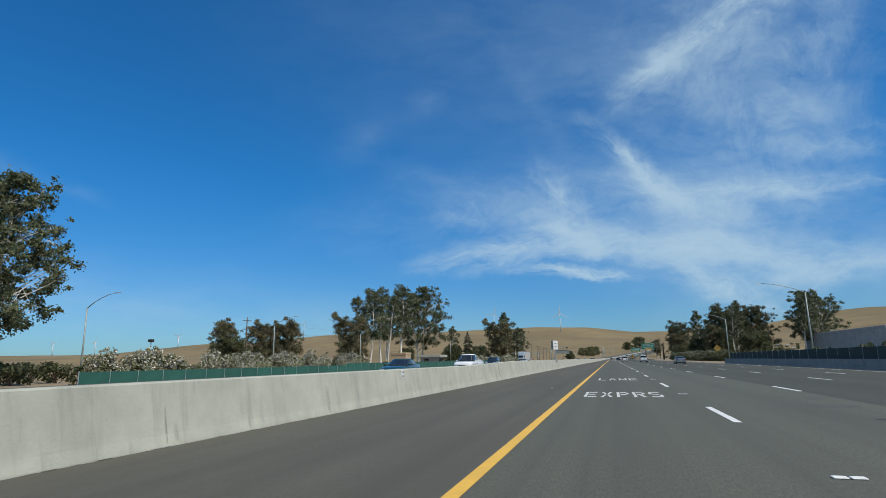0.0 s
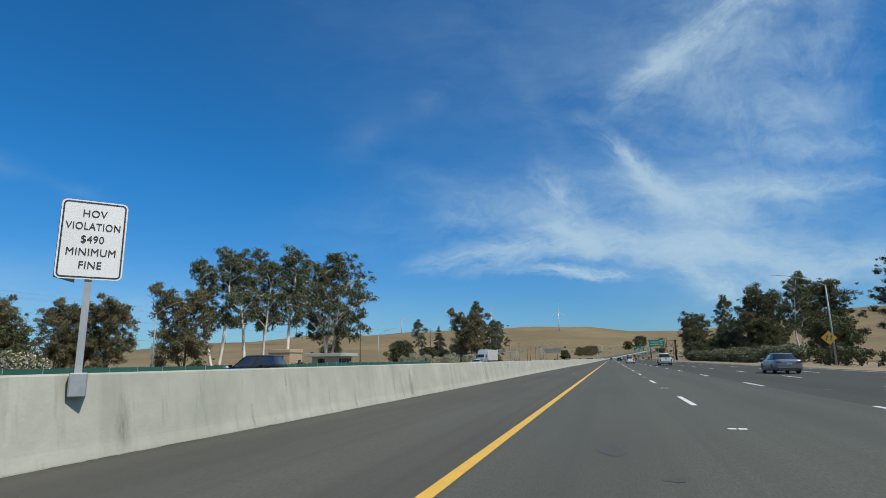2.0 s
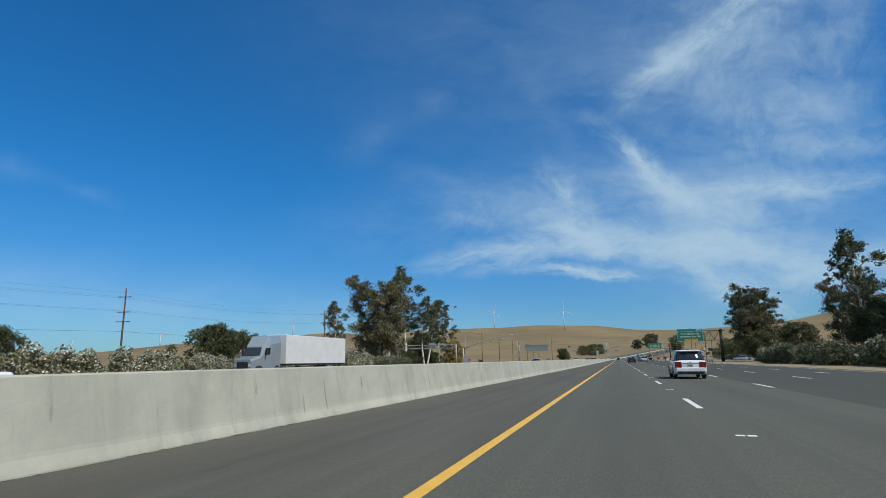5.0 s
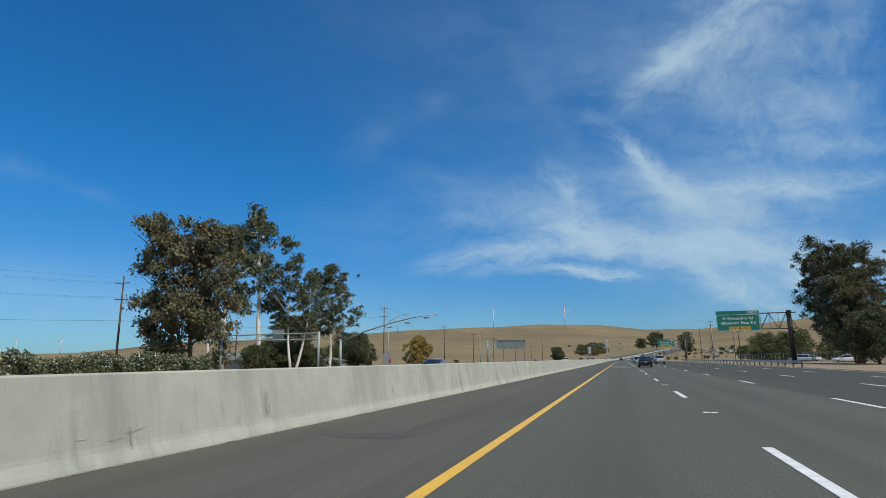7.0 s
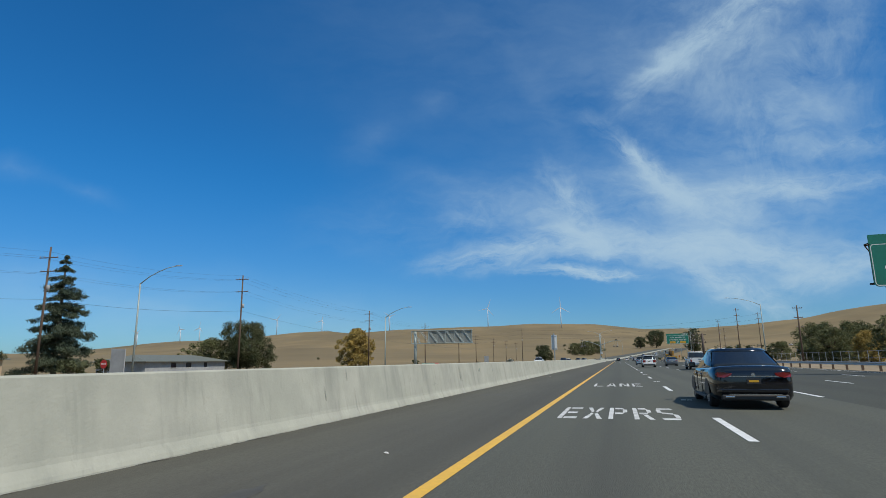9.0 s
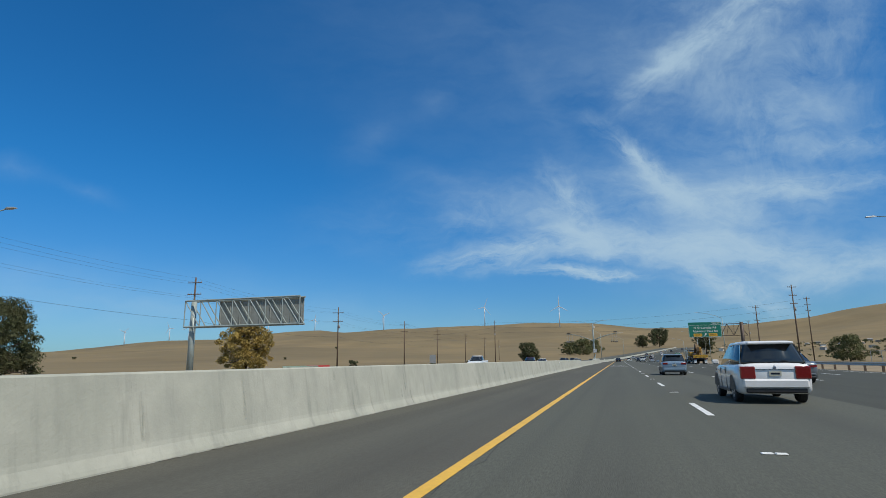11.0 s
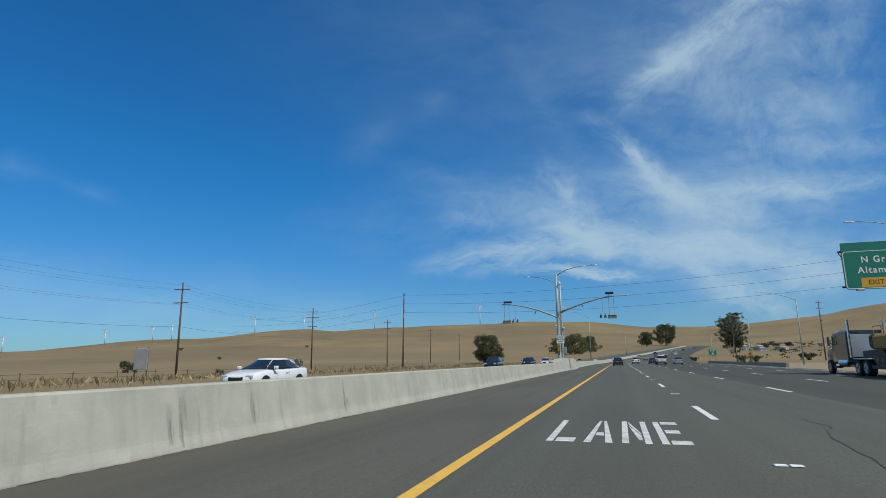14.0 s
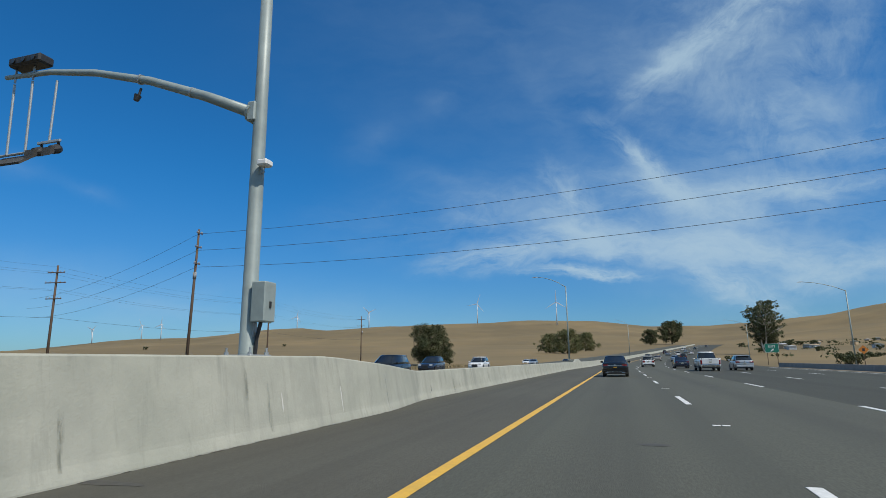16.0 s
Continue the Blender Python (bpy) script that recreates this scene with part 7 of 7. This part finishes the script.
# tall dry grass and weeds between the oncoming lanes and the wire fence
STRAW = leaf_material("straw", (0.36, 0.28, 0.15), (0.24, 0.19, 0.10), 0.3)
gr = np.random.RandomState(15)
blades = np.stack([-41.0 - 10 * gr.rand(9000) ** 1.3, 455 + 230 * gr.rand(9000), np.zeros(9000)], 1)
blades[:, 0] += 12.0 * (gr.rand(9000) < 0.45)
tall_blades = 0.35 + 0.5 * gr.rand(9000)
blades[:, 2] = np.where(blades[:, 0] > -36, -0.12, GL) + tall_blades * 0.45
tagged(leaf_mesh("dry_grass", blades, tall_blades, 0.08 + 0.08 * gr.rand(9000), STRAW, None, -2.5, 16), "tall straw-coloured dry grass along the fence", "grass", kind="stuff")

# ---- parking lot beyond the guard rail ----
for k in range(7):
    car(("sedan", "suv", "hatch")[k % 3], ("white", "silver", "grey")[k % 3] + " parked car behind the chain-link fence", (WHITE_CAR, SILVER_CAR, GREY_CAR)[k % 3], 42 + 3.2 * (k % 4), 372 + 7.5 * k, 0, 90, plain=True)
link = thing("chain_link_fence", "thin grey chain-link fence along the verge", "fence")
me = None
for k in range(38):
    if me is None:
        p = part("post", tubed([(0, 0, -0.1), (0, 0, 2.0)], 0.035, 6), GALVANISED, link)
        me = p.data
    else:
        p = new("post", me)
        p.parent = link
    p.matrix_basis = pose(33, 345 + 3.4 * k, 0)
for z in (0.1, 1.0, 1.95):
    part("rail", tubed([(33, 345, z), (33, 345 + 3.4 * 37, z)], 0.022, 6), GALVANISED, link)

# ---- overhead frame and mast arm over the frontage road ----
portal = thing("steel_frame", "pale grey steel portal frame over the frontage road", "gantry", -46, 309, GL)
for x in (-7.7, 7.7):
    part("leg", tubed([(x, 0, 0), (x, 0, 5.9)], 0.16, 10), POLE_PAINT, portal, smooth=True)
for z in (4.9, 5.7):
    part("beam", tubed([(-7.7, 0, z), (7.7, 0, z)], 0.09, 8), POLE_PAINT, portal)
for k in range(9):
    part("brace", tubed([(-7.7 + 1.71 * k, 0, 4.9 if k % 2 else 5.7), (-6.0 + 1.71 * k, 0, 5.7 if k % 2 else 4.9)], 0.04, 6), POLE_PAINT, portal)
part("back_board", boxed(0.5, 0.1, 4.7, 2.3, 0.16, 6.3, bevel=0.02), GALVANISED, portal, "grey back of a road sign")
mast = thing("signal_mast", "grey mast with a very long arched arm", "gantry pole", -38, 314.7, GL)
part("pole", tubed([(0, 0, 0), (0, 0, 5.0)], [0.2, 0.17], 12), POLE_PAINT, mast, smooth=True)
part("arm", tubed([(0, 0, 4.7), (3.5, 0.6, 6.1), (7, 1.2, 7.15), (10.5, 1.8, 7.95), (13.8, 2.3, 8.35)], [0.13, 0.12, 0.1, 0.085, 0.06], 10), POLE_PAINT, mast, smooth=True)
for k in (7.0, 9.5, 12.2):
    part("reader", boxed(k - 0.4, 1.2 + 0.17 * (k - 7), 6.5 + 0.24 * (k - 7), k + 0.4, 1.5 + 0.17 * (k - 7), 6.7 + 0.24 * (k - 7), bevel=0.03), GALVANISED, mast)
truss = thing("sign_truss", "grey lattice sign truss on one leg, seen from behind", "gantry", 0, 428, 0)
part("leg", tubed([(-42.3, 0, -0.6), (-42.3, 0, 7.7)], [0.34, 0.28], 14), POLE_PAINT, truss, smooth=True)
for z in (4.95, 7.65):
    for dy in (-0.5, 0.5):
        part("chord", tubed([(-43.0, dy, z), (-29.4, dy, z)], 0.085, 8), POLE_PAINT, truss)
for k in range(7):
    x0 = -43.0 + 1.94 * k
    for dy in (-0.5, 0.5):
        part("brace", tubed([(x0, dy, 7.65), (x0 + 1.94, dy, 4.95)], 0.06, 6), POLE_PAINT, truss)
    part("brace", tubed([(x0, -0.5, 4.95), (x0, -0.5, 7.65)], 0.055, 6), POLE_PAINT, truss)
part("brace", tubed([(-29.42, -0.5, 4.95), (-29.42, -0.5, 7.65)], 0.06, 6), POLE_PAINT, truss)
part("back_board", boxed(-39.6, 0.62, 4.9, -29.6, 0.68, 7.6, bevel=0.02), LOUVRE, truss, "dark grey louvred back of a wide sign")
for k in range(9):
    part("stiffener", boxed(-39.5 + 1.2 * k, 0.58, 4.95, -39.42 + 1.2 * k, 0.62, 7.55), LOUVRE, truss)
flood = thing("flood_light", "dark flood light on a slim pole behind the fence", "lamp", -92, 97.3, GL)
part("pole", tubed([(0, 0, 0), (0, 0, 6.6)], 0.09, 8), GALVANISED, flood, smooth=True)
part("lamp_head", boxed(-0.6, -0.3, 6.5, 0.6, 0.3, 7.1, bevel=0.08), BLACK, flood)
light_sign = thing("road_sign", "pale back of a tall road sign on the median", "road sign", -6.75, 375.3, 0)
part("post", boxed(-0.05, -0.12, 0.9, 0.05, -0.02, 4.15), GALVANISED, light_sign)
b = plate("board", 0.62, 1.65, 0, -0.02, 3.15, SIGN_WHITE, light_sign, 0.012, 0.06, "weathered pale aluminium back")
for z in (2.45, 3.85):
    part("rail", boxed(-0.28, -0.05, z - 0.03, 0.28, -0.02, z + 0.03), GALVANISED, b)
work_sign = thing("warning_sign", "dull yellow diamond warning sign with two black arrows", "road sign", 22.4, 139, 0.9)
part("post", boxed(-0.04, -0.04, 0, 0.04, 0.04, 2.2), WOOD, work_sign)
wb = part("board", sheet([(0, -0.06, 1.45), (0.76, -0.06, 2.21), (0, -0.06, 2.97), (-0.76, -0.06, 2.21)], (0, 1, 0), 0.015), DULL_YELLOW, work_sign)
for dx in (-0.2, 0.2):
    part("arrow", sheet([(dx - 0.14, -0.068, 1.9), (dx - 0.05, -0.068, 1.9), (dx + 0.05, -0.068, 2.3), (dx + 0.13, -0.068, 2.28), (dx + 0.06, -0.068, 2.55), (dx - 0.1, -0.068, 2.34), (dx - 0.03, -0.068, 2.32)], (0, 1, 0), 0.004), SIGN_BLACK, wb)
site_sign = thing("warning_sign", "orange diamond warning sign on a wooden post", "road sign", 31, 640, 0)
part("post", boxed(-0.04, -0.04, 0, 0.04, 0.04, 2.2), WOOD, site_sign)
ob_face = part("board", sheet([(0, -0.06, 1.6), (0.61, -0.06, 2.21), (0, -0.06, 2.82), (-0.61, -0.06, 2.21)], (0, 1, 0), 0.015), ORANGE, site_sign)
part("symbol", boxed(-0.16, -0.068, 2.03, 0.16, -0.062, 2.4), SIGN_BLACK, ob_face)
small_sign = thing("road_sign", "small green exit sign on two posts", "road sign", 26.5, 668, 0)
for s in (-0.8, 0.8):
    part("post", boxed(s - 0.05, -0.04, 0, s + 0.05, 0.04, 2.2), WOOD, small_sign)
sb = plate("board", 2.3, 1.6, 0, -0.07, 3.0, SIGN_GREEN, small_sign, 0.02, 0.1)
border(sb, 2.3, 1.6, 0, -0.074, 3.0, SIGN_WHITE, 0.04, 0.03, 0.1)
face_text("EXIT", 0.6, 0, -0.078, 3.25, SIGN_WHITE, sb)
part("arrow", sheet([(-0.3, -0.078, 2.42), (-0.18, -0.078, 2.34), (0.1, -0.078, 2.6), (0.2, -0.078, 2.48), (0.3, -0.078, 2.88), (-0.1, -0.078, 2.8), (0.0, -0.078, 2.7)], (0, 1, 0), 0.004), SIGN_WHITE, sb)

# small marker plates on the barrier face
for y, txt in ((18.6, 0), (119.9, 0), (281, 0), (441, 0), (109, 1), (335.5, 1), (229.6, 1)):
    f = barrier_face(y)
    tagp = thing("marker_plate", "small pale marker plate fixed to the barrier", "sign", f - 0.147 * min(barrier_top(y) / 1.16, 1), y, 0.82, 90)
    if txt:
        part("bracket", boxed(-0.035, -0.02, -0.06, 0.035, 0.05, 0.03, bevel=0.008), GALVANISED, tagp)
        part("reflector", boxed(-0.04, -0.035, 0.0, 0.04, -0.02, 0.09, bevel=0.006), GREEN_PALE, tagp)
    else:
        bp = plate("board", 0.2 if y < 100 else 0.42, 0.28, 0, -0.032, 0.08 if y > 200 else 0, SIGN_WHITE, tagp, 0.05, 0.01)
        if y == 281:
            face_text("8", 0.235, -0.075, -0.036, 0.08, SIGN_BLACK, bp, 0.85, 1.0, 0.004)
            face_text("9", 0.125, 0.035, -0.036, 0.125, SIGN_BLACK, bp, 0.85, 1.0, 0.003)
            part("underline", boxed(0.005, -0.036, 0.045, 0.07, -0.032, 0.057), SIGN_BLACK, bp)
            continue
        for k in range(2 if y < 100 else 1):
            low = -0.1 + 0.14 * k if y < 100 else (0.0 if y > 200 else -0.08)
            part("bar", boxed(-0.045, -0.036, low, 0.045, -0.032, low + (0.08 if y < 100 else 0.16)), SIGN_BLACK, bp)


stop = thing("stop_sign", "red octagonal stop sign on a thin post", "road sign", -46, 352.2, GL)
part("post", boxed(-0.03, -0.03, 0, 0.03, 0.03, 2.2), GALVANISED, stop)
so = part("board", sheet([(0.42 * math.cos(radians(22.5 + 45 * k)), -0.05, 1.9 + 0.42 * math.sin(radians(22.5 + 45 * k))) for k in range(8)], (0, 1, 0), 0.01), RED, stop)
face_text("STOP", 0.26, 0, -0.054, 1.9, SIGN_WHITE, so)
hoarding = thing("sign_board", "plain grey back of a board on the frontage road", "sign", -48, 355.6, GL)
part("board", boxed(-0.9, -0.06, 1.0, 0.9, 0.06, 3.4, bevel=0.02), GREY_WALL, hoarding)
for s in (-0.7, 0.7):
    part("post", boxed(s - 0.05, -0.05, 0, s + 0.05, 0.05, 1.0), GALVANISED, hoarding)
wire_fence = thing("wire_fence", "low wire fence with weathered posts in dry grass", "fence")
me = None
for k in range(34):
    if me is None:
        q = part("post", tubed([(0, 0, -0.1), (0, 0, 1.25)], 0.045, 6), WOOD, wire_fence)
        me = q.data
    else:
        q = new("post", me)
        q.parent = wire_fence
    q.matrix_basis = pose(-44, 470 + 4.5 * k, GL)
for z in (0.3, 0.7, 1.1):
    part("strand", tubed([(-44, 470, GL + z), (-44, 672, GL + z)], 0.012, 4), WIRE, wire_fence)
yard_fence = thing("railing_fence", "pale green slatted railing around a yard", "fence")
me = None
for k in range(34):
    if me is None:
        q = part("slat", boxed(-0.03, -0.09, 0, 0.03, 0.09, 1.25), GREEN_PALE, yard_fence)
        me = q.data
    else:
        q = new("slat", me)
        q.parent = yard_fence
    q.matrix_basis = pose(-52, 460.5 + 0.34 * k, GL)
for z in (0.2, 1.1):
    part("rail", boxed(-52.05, 460.3, GL + z, -51.97, 472.2, GL + z + 0.09), GREEN_PALE, yard_fence)
crate = thing("container", "rust red steel container behind the fence", "container", -53.5, 474.6, GL)
part("body", boxed(-1.2, -2.2, 0.1, 1.2, 2.2, 1.25, bevel=0.03), RED, crate)
for k in range(9):
    part("rib", boxed(1.2, -2.05 + 0.48 * k, 0.15, 1.235, -1.9 + 0.48 * k, 1.2), RED, crate)
back_sign = thing("sign_board", "grey back of a framed board on two posts", "sign", -50, 532.6, GL)
part("board", boxed(-0.9, -0.05, 1.2, 0.9, 0.05, 3.5, bevel=0.02), GREY_WALL, back_sign)
for s in (-0.8, 0.8):
    part("post", boxed(s - 0.06, 0.05, 0, s + 0.06, 0.15, 3.6), WOOD, back_sign)

# ---- wind turbines on the ridge ----
def turbine(x, y, height, spin):
    z = land(x, y) - 3
    ob = thing("wind_turbine", "tall white wind turbine on the ridge", "wind turbine", x, y, z, group="wind turbines on the hills")
    part("tower", tubed([(0, 0, 0), (0, 0, height)], [2.1, 1.2], 12), HAZED_WHITE, ob, smooth=True)
    part("nacelle", boxed(-1.6, -4, height - 1.5, 1.6, 5, height + 2, bevel=0.5), HAZED_WHITE, ob)
    hub = part("hub", tubed([(0, -4, height + 0.3), (0, -6.2, height + 0.3)], [1.7, 0.7], 12), HAZED_WHITE, ob)
    R = height * 0.52
    for k in range(3):
        a = radians(spin + 120 * k)
        c, s = math.sin(a), math.cos(a)
        rows = []
        for q, wid in ((0.02, 1.4), (0.2, 2.0), (0.6, 1.2), (1.0, 0.3)):
            px, pz = c * R * q, height + 0.3 + s * R * q
            rows.append([(px + s * wid, -5.4, pz - c * wid), (px, -5.0, pz), (px - s * wid * 0.7, -5.3, pz + c * wid * 0.7), (px, -5.6, pz)])
        part("blade", loft(rows), HAZED_WHITE, hub)
    return ob


for x, y, h, spin in ((-213, 2640, 85, 0), (-560, 2850, 85, 20), (-960, 2650, 66, 70), (-1500, 2600, 72, 40), (-1800, 2450, 64, 10), (-1950, 2500, 60, 95), (-2050, 2350, 60, 55), (-2350, 2150, 62, 30), (-2550, 2100, 62, 75), (-1350, 2750, 60, 15)):
    turbine(x, y, h, spin)
